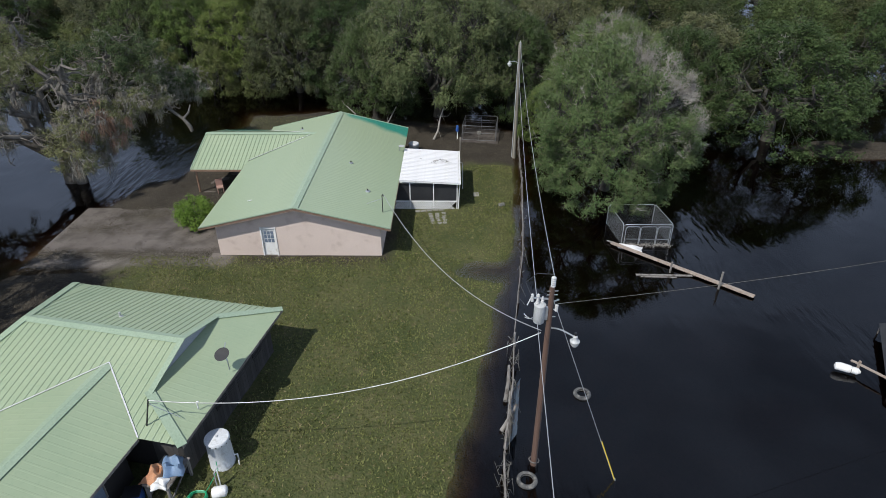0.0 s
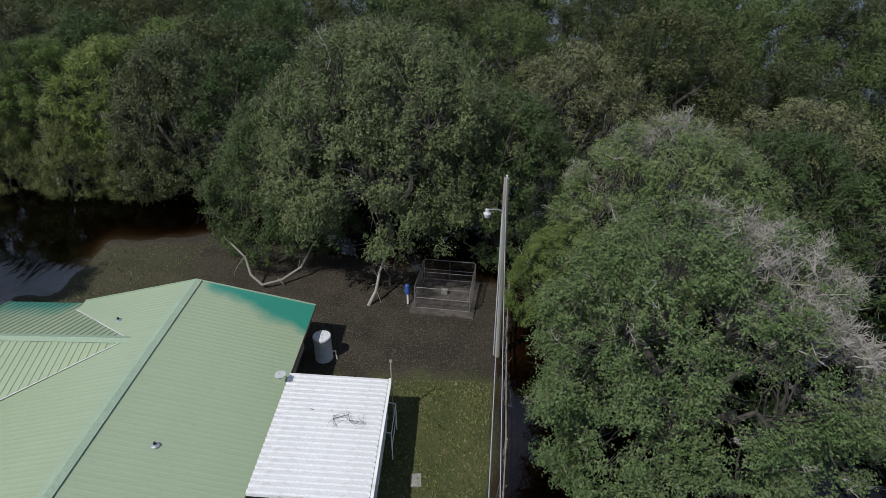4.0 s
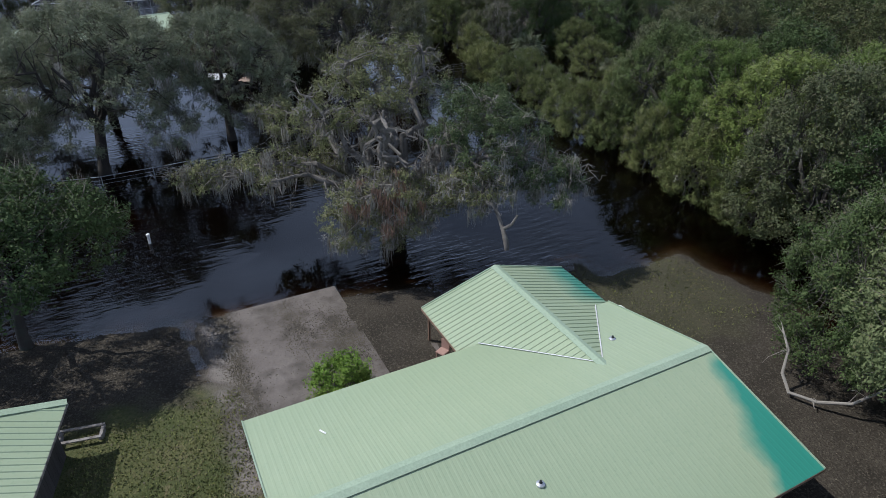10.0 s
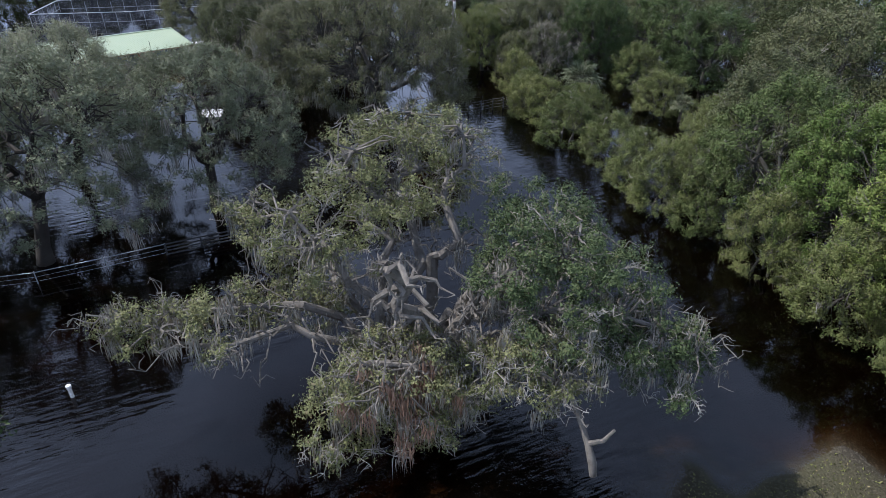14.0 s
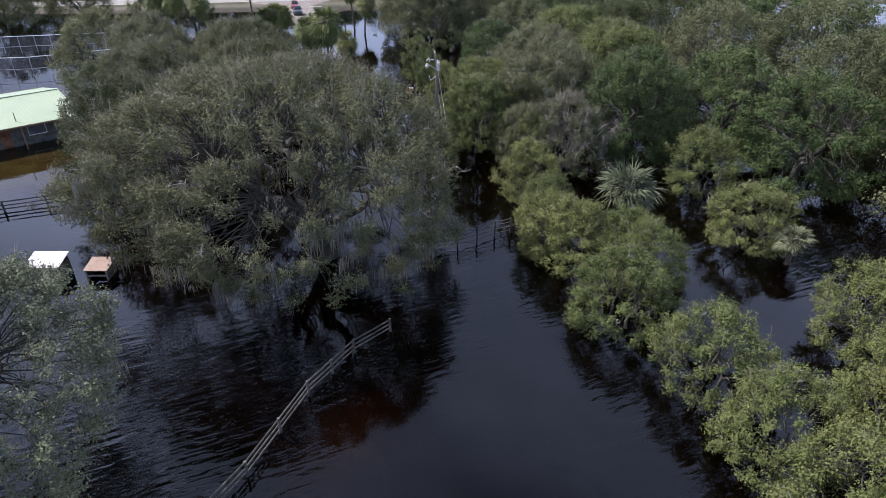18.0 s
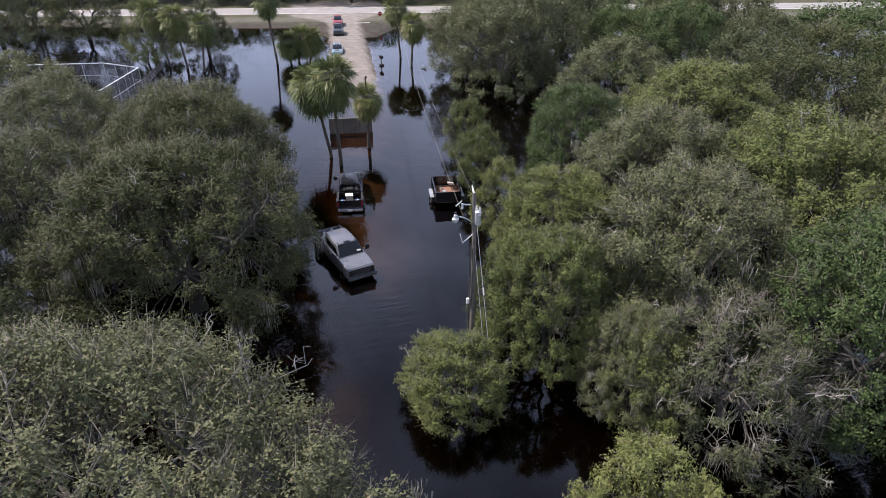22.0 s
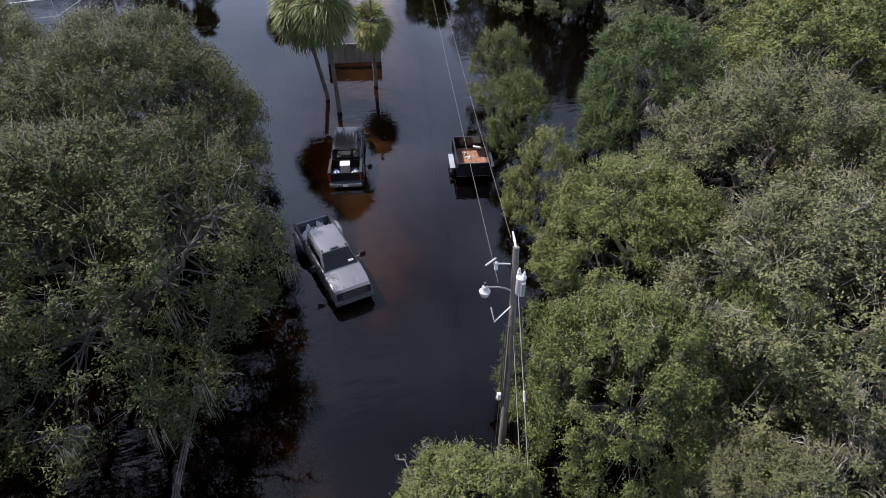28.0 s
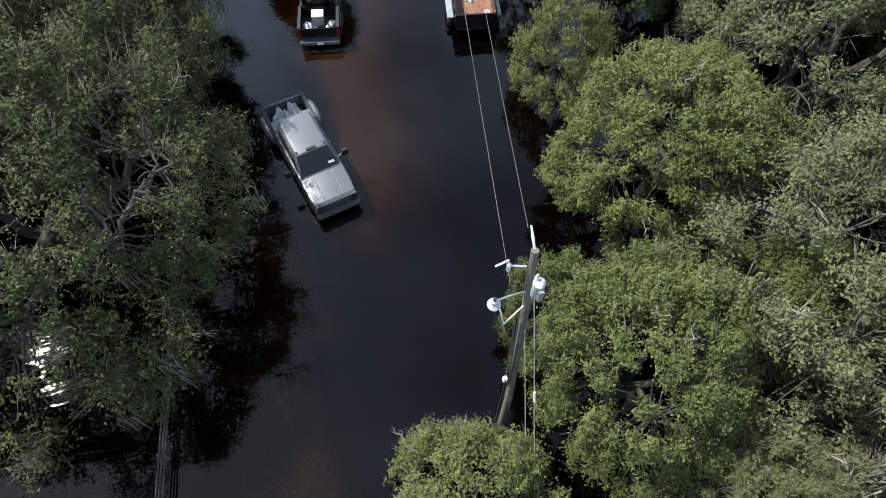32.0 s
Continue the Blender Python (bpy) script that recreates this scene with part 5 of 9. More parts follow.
FAR_GREY = [tree_meshes(81 + i, 7.3, 10.6, 26000, 0.18, M_LEAF_GREY, lumps=70, lump=0.22, twigs=400, dead=5, twig_len=1.1, coarse=True, limbs=4, spray=7) for i in range(2)]
AIRY = [tree_meshes(121 + i, 7.0, 12.6, 96000, 0.105, M_LEAF_SILVER, lumps=170, dead=14, twigs=2500, moss=2400, open_=0.06, lump=0.18, skirt=-0.34, base=0.50, trunk_r=0.42, foot=(2.4, -1.0), bark=M_BARK_DARK, billows=16) for i in range(2)]
DUSK = [tree_meshes(151 + i, 7.6, 10.5, 125000, 0.098, M_LEAF_DUSK, lumps=230, dead=14 + 10 * i, twigs=3600, moss=1500, lump=0.165, skirt=-0.16, trunk_r=0.42, limbs=9, open_=0.03, billows=22, snags=1) for i in range(2)]
SAGE = [tree_meshes(161, 2.8, 4.4, 34000, 0.085, M_LEAF_LIGHT, lumps=110, base=0.3, limbs=6, lump=0.24, twigs=1500, trunk_r=0.07, skirt=-0.4, twig_len=0.5, dead=10, low=0.72, billows=12, fill=60)]
BARE = [tree_meshes(171, 4.4, 6.4, 26000, 0.095, M_LEAF_GREY, lumps=120, lump=0.2, open_=0.35, dead=80, twigs=5000, twig_len=0.6, trunk_r=0.22, bark=M_BARK_PALE, moss=1500, snags=4, skirt=-0.3)]
HAZE = [tree_meshes(131 + i, 7.0, 10.5, 9000, 0.30, M_LEAF_OAK, lumps=50, lump=0.25, twigs=0, coarse=True, limbs=4, spray=5, fill=12) for i in range(2)]
MID = [tree_meshes(101 + i, 5.8, 10.6, 46000, 0.14, M_LEAF_OAK, lumps=120, dead=4, twigs=500, lump=0.19, skirt=-0.45, coarse=True) for i in range(2)]
MID_GREY = [tree_meshes(111 + i, 5.8, 10.6, 40000, 0.14, M_LEAF_GREY, lumps=120, dead=6, twigs=700, lump=0.185, skirt=-0.4, coarse=True, moss=600) for i in range(2)]

HIGH_OAK = tree_meshes(141, 4.8, 7.4, 60000, 0.10, M_LEAF_OAK, lumps=120, dead=6, twigs=1200, lump=0.2, skirt=-0.05, base=0.5, trunk_r=0.22, limbs=6)

KINDS = {"airy": (AIRY, 7.0, 12.6), "dusk": (DUSK, 7.6, 10.5), "maple": (MAPLE, 5.0, 10.4), "sage": (SAGE, 2.8, 4.4), "bare": (BARE, 4.4, 6.4), "oak": (OAK, 5.6, 9.6), "grey": (GREY_OAK, 6.4, 9.9), "light": (LIGHT, 3.0, 5.0), "bright": (BRIGHT, 5.4, 8.8),
         "mid": (MID, 5.8, 10.6), "midgrey": (MID_GREY, 5.8, 10.6), "haze": (HAZE, 7.0, 10.5), "far": (FAR, 7.3, 10.6), "fargrey": (FAR_GREY, 7.3, 10.6), "fargreen": (FAR[:2], 7.3, 10.6)}
LABELS = {"dusk": ("live_oak", "dense dark green live oak overhanging the flooded drive", "tree"),
          "sage": ("small_oak", "small grey-green bushy oak at the edge of the drive", "tree"),
          "bare": ("dead_oak", "half-dead oak of bleached twigs with few leaves", "tree"),
          "maple": ("maple", "fresh green broadleaf tree in the flooded wood", "tree"),
          "airy": ("live_oak", "high-crowned grey-green live oak beyond the flooded field", "tree"),
          "oak": ("live_oak", "dense dark green live oak standing in flood water", "tree"),
          "grey": ("live_oak", "grey-green live oak hung with moss and bare twigs", "tree"),
          "light": ("willow", "light green bushy willow standing in water", "tree"),
          "bright": ("maple", "yellow-green broadleaf tree with a full rounded crown", "tree"),
          "mid": ("live_oak", "dense dark green live oak in the flooded wood", "tree"),
          "midgrey": ("live_oak", "grey-green live oak with bare twigs in the flooded wood", "tree"),
          "haze": ("tree", "dim green tree deep in the woodland", "tree"),
          "fargreen": ("tree", "dark green tree in the wood behind the houses", "tree"),
          "far": ("tree", "dark green woodland tree", "tree"),
          "fargrey": ("tree", "grey-green woodland tree with bare twigs", "tree")}
planted = 0


def grow(kind, x, y, r, height, group=""):
    """A tree of a kind with crown radius r and the given height."""
    global planted
    variants, R, H = KINDS[kind]
    me = variants[planted % len(variants)]
    name, label, cat = LABELS[kind]
    s = r / R
    ob = plant(me, name, (x, y, 0), (planted * 137.5) % 360, s, label, cat, group, height / (H * s))
    planted += 1
    return ob


WOOD, BANK, GROVE = "trees of the wood", "willows along the channel", "oaks by the drive"
# round the yard
SUNNY_OAK = tree_meshes(19, 7.0, 10.5, 130000, 0.098, M_LEAF_SUN, lumps=260, dead=4, twigs=1800, lump=0.17, skirt=-0.12)
plant(SUNNY_OAK, "live_oak", (0.4, 60.2, 0), 0, 1.18, "broad sunlit live oak with pale low limbs behind the house", "tree", WOOD, 1.1)
HALF_BARE = tree_meshes(15, 7.0, 12.4, 140000, 0.10, M_LEAF_FRESH, lumps=250, dead=40, twigs=2200, lump=0.175, skirt=-0.5, bare=(0.75, 0.25, 0.6))
plant(HALF_BARE, "live_oak", (13.4, 42.8, 0), 0, 0.87, "dense green live oak with a bare grey-twigged side", "tree", WOOD, 1.0)
plant(HALF_BARE, "live_oak", (15.2, 52.6, 0), 62, 0.86, "full green live oak with pale twigs in the flooded wood", "tree", WOOD, 1.0)
for k, x, y, r, hh in (("oak", 22.5, 55.5, 4.6, 9.4), ("maple", 10.4, 51.6, 3.0, 5.6), ("mid", 30.5, 53.5, 7.4, 10.0), ("midgrey", 24.5, 58.5, 5.6, 10.0),
                       ("oak", -5.8, 59.4, 4.8, 9.4), ("oak", 7.6, 60.6, 5.4, 9.8), ("midgrey", -15.4, 68.6, 5.4, 11.4), ("mid", -9.0, 68.5, 5.6, 11.0), ("mid", 3.0, 70.5, 6.4, 11.4), ("midgrey", 13.0, 68.0, 6.2, 11.0),
                       ("maple", -22.0, 72.0, 5.4, 10.6), ("maple", -28.5, 73.0, 4.6, 10.2), ("mid", -34.0, 73.0, 5.0, 10.4), ("maple", -19.0, 77.5, 5.0, 11.0), ("mid", -28.0, 80.0, 6.0, 11.0), ("midgrey", -40.0, 80.0, 5.5, 10.4)):
    grow(k, x, y, r, hh, WOOD)
for x, y, r, hh in ((-24.5, 67.6, 2.8, 5.4), (-18.8, 67.0, 2.4, 4.6), (-29.6, 68.2, 2.4, 5.4)):
    grow("light", x, y, r, hh, WOOD)
plant(HIGH_OAK, "live_oak", (-26.0, 23.4, 0), 40, 1.22, "small live oak with a bare lower trunk at the lawn's edge", "tree", GROVE, 1.0)
# the great mossy oak by the carport
def mossy_oak():
    """An old oak grown limb by limb: bare mossy limbs inside, leaves in separate crowns at their ends."""
    rng = np.random.default_rng(47)
    o = np.array((-28.0, 44.2, 0.0))
    tree = new("live_oak")
    tree.matrix_basis = pose(*o)
    tagged(tree, "sprawling live oak with pale broken limbs and curtains of grey moss", "tree", GROVE)
    wood = Shape()
    wood.tube([(0, 0, -1.0), (0, 0, 0.1), (0.1, -0.1, 1.2), (0.2, 0.1, 2.6)], [0.95, 0.75, 0.62, 0.55], 12)
    wood.tube([(-0.9, 0.9, -1.0), (-0.8, 0.8, 0.2), (-0.9, 0.9, 2.0), (-1.3, 1.3, 3.4)], [0.6, 0.5, 0.42, 0.36], 10)
    wood.tube([(0.9, -0.5, -1.0), (0.8, -0.4, 0.2), (1.0, -0.7, 1.8), (1.5, -1.0, 3.2)], [0.5, 0.42, 0.36, 0.30], 10)
    part("trunk", wood, M_BARK_PALE, tree, "pale grey forked trunk", smooth=True)
    branches, spine, ends = Shape(), [], []
    # where each main limb ends, its thickness at the fork and at the tip
    for end, r0, r1, bow in (((-25.6, 42.6, 9.0), 0.42, 0.20, 0.05), ((-31.7, 48.4, 11.1), 0.34, 0.08, 0.0), ((-36.0, 47.6, 11.0), 0.34, 0.08, 0.08), ((-36.4, 39.5, 7.5), 0.30, 0.07, 0.05),
                             ((-28.4, 35.6, 6.0), 0.24, 0.05, 0.10), ((-31.9, 33.0, 5.6), 0.24, 0.05, 0.12), ((-25.4, 47.2, 7.2), 0.30, 0.14, 0.03), ((-24.4, 49.4, 9.6), 0.32, 0.07, 0.06), ((-20.6, 52.4, 6.6), 0.26, 0.05, 0.14),
                             ((-21.6, 47.6, 5.2), 0.28, 0.15, 0.12), ((-23.2, 41.6, 6.2), 0.26, 0.06, 0.12), ((-33.0, 43.6, 10.6), 0.32, 0.08, 0.04), ((-27.4, 51.6, 8.4), 0.28, 0.07, 0.06), ((-30.4, 40.2, 9.6), 0.28, 0.07, 0.03), ((-24.6, 44.8, 6.4), 0.22, 0.06, 0.08)):
        end = np.array(end) - o
        way = unit(end * (1, 1, 0))
        fork = way * 0.3 + (0.1, 0.1, rng.uniform(2.0, 2.9))
        one = Shape()
        run = limb(one, rng, fork, end, r0, r1, 8, 9, bow, 0.34)
        spine.append(run[2:])
        ends.append(run)
        part("limb", one, M_BARK_PALE, tree, smooth=True)
        for q in run[3:]:
            for _ in range(3):
                tip = q + unit(way * 0.5 + rng.normal(size=3) * (1, 1, 0.6)) * rng.uniform(0.7, 2.3)
                tip[2] = max(tip[2], 1.2)
                sub = limb(branches, rng, q, tip, max(r1 * 0.8, 0.045), 0.015, 5, 5, 0.06, 0.5)
                for p in sub[2:]:
                    limb(branches, rng, p, p + unit(rng.normal(size=3) + 0.4 * way) * rng.uniform(0.3, 0.8), 0.022, 0.008, 4, 3, 0.05, 0.5)
    spine = np.concatenate(spine)
    # crowns: middle, reach, clumps, share kept on top, colour, twiggy
    tips, rads, outs, green = [], [], [], []
    for mid, reach, count, lean, fresh in (((-34.2, 46.6, 8.6), (4.4, 4.6, 3.6), 190, 0.2, 0), ((-30.6, 42.2, 8.2), (2.8, 3.6, 2.6), 52, 0.1, 0), ((-24.2, 49.2, 7.2), (3.8, 3.8, 3.4), 150, 0.15, 1), ((-28.6, 50.4, 7.0), (3.0, 3.0, 2.8), 70, 0.1, 1),
                                           ((-35.2, 39.6, 6.8), (2.4, 2.4, 1.2), 36, 0.1, 0), ((-29.6, 37.0, 5.8), (2.6, 2.2, 1.0), 34, 0.1, 0), ((-31.6, 34.0, 5.4), (1.6, 2.2, 0.8), 26, 0.0, 0), ((-24.8, 42.6, 4.2), (2.5, 3.9, 2.4), 150, 0.0, 0), ((-22.6, 47.2, 5.4), (2.0, 2.2, 1.3), 50, 0.1, 0),
                                           ((-21.4, 51.6, 5.6), (2.3, 2.4, 1.5), 50, 0.1, 1), ((-32.4, 40.6, 4.8), (3.2, 2.6, 1.6), 50, 0.0, 0), ((-23.4, 46.0, 5.0), (1.8, 2.0, 1.3), 28, 0.0, 0)):
        d = unit(rng.normal(size=(count, 3)) + (0, 0, lean * 2))
        p = np.array(mid) - o + d * reach * rng.uniform(0.45, 1.03, count)[:, None]
        tips.append(p)
        rads.append(rng.uniform(0.30, 0.72, count))
        outs.append(unit(d + (0, 0, 0.5)))
        green.append(np.full(count, fresh))
    tips, rads, outs, green = (np.concatenate(k) for k in (tips, rads, outs, green))
    for t in tips[::2]:
        j = np.argmin(((spine - t) ** 2).sum(-1) + rng.uniform(0, 1.5, len(spine)))
        limb(branches, rng, spine[j], t, 0.06, 0.014, 4, 5, rng.uniform(-0.02, 0.12), 0.3)
    tagged(part("branch", branches, M_BARK_PALE, tree, smooth=True), kind="stuff")
    for kind, leaf, total in ((0, M_LEAF_OLIVE, 100000), (1, M_LEAF_SUN, 66000)):
        k = green == kind
        p = np.concatenate([leaf_points(rng, tips[k], rads[k], outs[k], total, 0.085, shell=0.5), leaf_points(rng, tips[k] - outs[k] * 0.2, rads[k] * 0.6, outs[k], 14 * k.sum(), 0.15, spray=2)])
        part("crown", tri_mesh("crown", p, np.arange(len(p)).reshape(-1, 3), leaf), None, tree, "fresh green leaves" if kind else "")
    # bare lichened twig ends all over, thickest on the low side towards the house
    s = Shape()
    weight = np.where((tips[:, 2] < 6.5) & (tips[:, 0] > 1.0), 3.0, 1.0)
    for k in rng.choice(len(tips), 330, p=weight / weight.sum()):
        way = unit(outs[k] * (1, 1, 0.4) + rng.normal(size=3) * 0.6)
        main = limb(s, rng, tips[k] - way * 0.4, tips[k] + way * rng.uniform(0.4, 0.9), 0.026, 0.01, 4, 4, -0.05, 0.5)
        for q in main[1:]:
            for _ in range(3):
                limb(s, rng, q, q + unit(way + rng.normal(size=3) * 0.9) * rng.uniform(0.2, 0.55), 0.013, 0.006, 3, 3, 0.05, 0.5)
    tagged(part("dead_branch", s, M_DEADWOOD, tree, "bleached lichened twig ends"), kind="stuff")
    # moss veils under limbs and low clumps, and one brown withered curtain
    low = np.concatenate([tips[tips[:, 2] < 7.5], spine, spine])
    for name, mat, veils, spots, label in (("hanging_moss", M_MOSS, 330, low, "grey moss veils"), ("withered_curtain", M_WITHERED, 26, np.array([(-23.1, 42.0, 5.4)]) - o, "reddish brown withered twigs")):
        at = spots[rng.integers(0, len(spots), veils)] + rng.normal(size=(veils, 3)) * ((0.4, 0.4, 0.2) if name == "hanging_moss" else (0.5, 1.0, 0.7))
        k = np.repeat(np.arange(veils), 34)
        n = len(k)
        p = at[k] + rng.normal(size=(n, 3)) * (0.15, 0.15, 0.1)
        ln = rng.uniform(0.35, 1.5, veils)[k] * rng.uniform(0.4, 1.1, n)
        p[:, 2] = np.maximum(p[:, 2], ln + 0.15)
        a = rng.uniform(0, 2 * np.pi, n)
        side = np.stack([np.cos(a), np.sin(a), 0 * a], -1) * rng.uniform(0.012, 0.03, n)[:, None]
        v = np.stack([p - side, p + side, p - np.stack([rng.normal(size=n) * 0.1, rng.normal(size=n) * 0.1, ln], -1)], 1).reshape(-1, 3)
        tagged(part(name, tri_mesh(name, v, np.arange(len(v)).reshape(-1, 3), mat), None, tree, label), kind="stuff")
    # the sawn stub that hangs towards the carport
    stub = part("sawn_stub", Shape().tube([(6.3, 3.5, 5.3), (7.3, 3.5, 4.5), (8.1, 3.4, 3.9), (8.5, 3.4, 3.3), (8.62, 3.4, 2.84)], [0.11, 0.10, 0.12, 0.165, 0.13], 10), M_BARK_PALE, tree, "thick sawn stub of a limb", smooth=True)
    part("fork", Shape().tube([(8.1, 3.4, 3.9), (8.5, 3.7, 4.3), (8.7, 3.9, 4.9)], [0.1, 0.08, 0.05], 7), M_BARK_PALE, stub, smooth=True)


mossy_oak()
# oaks beyond the flooded field
for x, y, r, hh in ((-44.5, 18.5, 6.0, 10.6), (-62.5, 29.5, 6.4, 12.0), (-60.0, 19.0, 6.4, 12.0)):
    grow("airy", x, y, r, hh, GROVE)
for me, x, y, rz, s, up in ((AIRY[0], -51.6, 28.4, 0, 1.02, 1.0), (AIRY[1], -55.4, 38.4, 20, 0.90, 1.0)):
    plant(me, "live_oak", (x, y, 0), rz, s, "leaning live oak with a high mossy crown in the flooded field", "tree", GROVE, up)
# channel bank
for x, y, r, hh in ((-71.0, 74.4, 2.6, 4.8), (-61.2, 71.6, 3.0, 4.4), (-54.0, 70.4, 3.0, 4.6), (-57.6, 84.4, 3.1, 4.4), (-47.8, 70.6, 2.7, 4.6), (-43.4, 69.8, 2.6, 4.6), (-39.2, 68.8, 2.8, 5.2), (-42.0, 75.5, 2.6, 5.4), (-35.8, 69.6, 3.0, 6.0), (-65.6, 73.0, 2.2, 4.2), (-59.6, 75.0, 2.6, 3.7), (-56.6, 74.2, 2.4, 4.3), (-63.2, 71.2, 2.2, 4.2), (-46.5, 80.5, 2.8, 5.2)):
    grow("light", x, y, r, hh, BANK)
# the oak by the board fence, and those along the drive
big_oak = plant(BIG_OAK, "live_oak", (-68.6, 54.8, 0), 0, 1.0, "huge grey-green live oak hung with moss beside a board fence", "tree", GROVE, 1.0)
big_oak.matrix_basis = big_oak.matrix_basis @ Matrix.Diagonal((0.87, 1.0, 1.0, 1))
for k, x, y, r, hh in (("dusk", -92.6, 57.9, 7.9, 10.2), ("dusk", -101.8, 58.2, 7.4, 10.6), ("dusk", -83.0, 47.0, 6.0, 9.8), ("grey", -107.2, 58.0, 6.4, 10.0), ("grey", -110.6, 48.8, 6.4, 10.2), ("midgrey", -121.0, 43.6, 6.2, 10.2)):
    grow(k, x, y, r, hh, GROVE)
grow("sage", -80.2, 70.0, 2.6, 3.7, BANK)
grow("bright", -82.6, 81.4, 3.0, 6.4, WOOD)
grow("light", -76.6, 78.2, 2.4, 5.0, WOOD)
# wood north of the drive
for k, x, y, r, hh in (("bright", -82.2, 75.8, 3.6, 7.4), ("grey", -82.0, 83.6, 6.4, 9.8), ("bright", -90.0, 80.6, 4.2, 7.0), ("grey", -91.5, 88.5, 6.2, 9.6), ("bright", -86.0, 94.5, 6.4, 10.2), ("bright", -100.0, 98.5, 7.0, 9.8), ("oak", -101.5, 88.0, 5.0, 8.8), ("midgrey", -132.0, 93.5, 7.0, 11.0), ("light", -104.4, 80.6, 2.2, 5.2),
                       ("light", -97.0, 79.2, 2.3, 5.2), ("bare", -75.2, 81.4, 4.4, 6.6), ("grey", -77.6, 77.8, 2.6, 5.6), ("oak", -74.5, 87.0, 5.4, 10.2), ("mid", -72.5, 97.0, 6.4, 9.6), ("midgrey", -113.5, 99.0, 6.6, 9.6), ("light", -111.0, 81.8, 2.4, 5.6), ("light", -85.4, 74.4, 1.9, 4.8), ("light", -66.5, 88.5, 3.2, 5.2), ("mid", -64.0, 97.0, 5.6, 9.4)):
    grow(k, x, y, r, hh, WOOD)
# across the flood from the screened pool
for k, x, y, r, hh in (("light", -163.0, 49.6, 4.0, 8.6), ("midgrey", -166.5, 57.5, 3.6, 7.8), ("grey", -98.6, 48.8, 6.0, 9.8), ("midgrey", -93.0, 44.6, 4.2, 9.4)):
    grow(k, x, y, r, hh, GROVE)
# the wood farther off
rng_far = np.random.default_rng(5)
far_spots = []
for gx in np.arange(-205, 60, 12.0):
    for gy in np.arange(74, 190, 12.0):
        x, y = gx + rng_far.uniform(-3.5, 3.5), gy + rng_far.uniform(-3.5, 3.5)
        limit = 76 if x > -20 else 84 if x > -36 else 92 if x > -62 else 107
        if x < -126:
            limit = 96 if x > -160 else 112
        if y < limit or y > limit + (58 if x > -60 else 44):
            continue
        if -226 + 0.26 * (y - 63) < x < -184 + 0.3 * (y - 63):
            continue
        far_spots.append((x, y))
for x, y in far_spots:
    deep = y > (112 if x > -20 else 120 if x > -62 else 132)
    grow("haze" if deep else "fargreen" if x > -42 else "far" if rng_far.random() < 0.62 else "fargrey", x, y, rng_far.uniform(6.0, 8.4), rng_far.uniform(9.0, 12.0), WOOD)
for x, y in ((-186.0, 37.0), (-195.0, 27.0), (-184.0, 24.0), (-188.0, 12.0), (-178.0, 6.0), (-140.0, 92.0), (-152.0, 97.0), (44, 62), (52, 52), (48, 70), (38, 68), (60, 64), (29, 70), (-70, 8), (-58, 6), (-82, 14), (-45, 4), (-36, 12)):
    grow("far", x, y, rng_far.uniform(5.6, 7.4), rng_far.uniform(9, 11), WOOD)
for gy in np.arange(-40, 150, 8.5):
    for k in range(2):
        grow("haze", -222.0 - 9 * k + 0.26 * (gy - 63) + rng_far.uniform(-2, 2), gy + rng_far.uniform(-2, 2), rng_far.uniform(5.5, 7.5), rng_far.uniform(8, 11), "trees beyond the highway")

# ---- poles and wires ----
def lamp_head(parent, at, arm_from, label="white barn light on a curved arm"):
    a, b = Vector(arm_from), Vector(at)
    mid = a.lerp(b, 0.5) + Vector((0, 0, 0.12))
    arm = part("lamp_arm", Shape().tube([a, a.lerp(b, 0.25) + Vector((0, 0, 0.09)), mid, b + Vector((0, 0, 0.1))], 0.028, 8), M_GALV, parent, "curved steel arm", smooth=True)
    part("lamp_head", Shape().lathe([(0.14, -0.17), (0.16, -0.11), (0.17, -0.06), (0.11, -0.02), (0.08, 0.05), (0.085, 0.12), (0.04, 0.16)], b, 16), M_XFMR, arm, label, smooth=True)
    part("photocell", Shape().lathe([(0.045, 0.18), (0.05, 0.27), (0.02, 0.28)], b, 8), M_BLACK, arm)
    part("refractor", Shape().lathe([(0.02, -0.29), (0.09, -0.27), (0.13, -0.21), (0.135, -0.17)], b, 14), M_PORC, arm, "milky glass refractor", smooth=True)


def insulator(parent, at, h=0.3, r=0.07, name="insulator"):
    prof = []
    for i in range(5):
        z = h * i / 5
        prof += [(r * 0.55, z), (r, z + h * 0.05), (r, z + h * 0.1), (r * 0.55, z + h * 0.15)]
    return part(name, Shape().lathe(prof + [(r * 0.4, h)], at, 12), M_PORC, parent, "white porcelain insulator", smooth=True)


def transformer(parent, c, r=0.23, h=0.95):
    can = part("transformer", Shape().lathe([(r * 0.9, 0), (r, 0.03), (r, h - 0.06), (r * 1.06, h - 0.05), (r * 1.06, h), (r * 0.6, h + 0.05), (0.02, h + 0.06)], c, 18), M_XFMR, parent, "pale grey pole transformer can", smooth=True)
    c = Vector(c)
    for dx, dy in ((0.08, 0.05), (-0.1, -0.04)):
        part("bushing", Shape().lathe([(0.035, 0), (0.06, 0.03), (0.035, 0.06), (0.06, 0.09), (0.035, 0.12), (0.05, 0.15), (0.02, 0.24)], c + Vector((dx, dy, h + 0.04)), 10), M_PORC, can, smooth=True)
    part("fin_bracket", Shape().box(c + Vector((r + 0.04, 0, h * 0.5)), (0.1, 0.12, 0.5)), M_GALV, can)


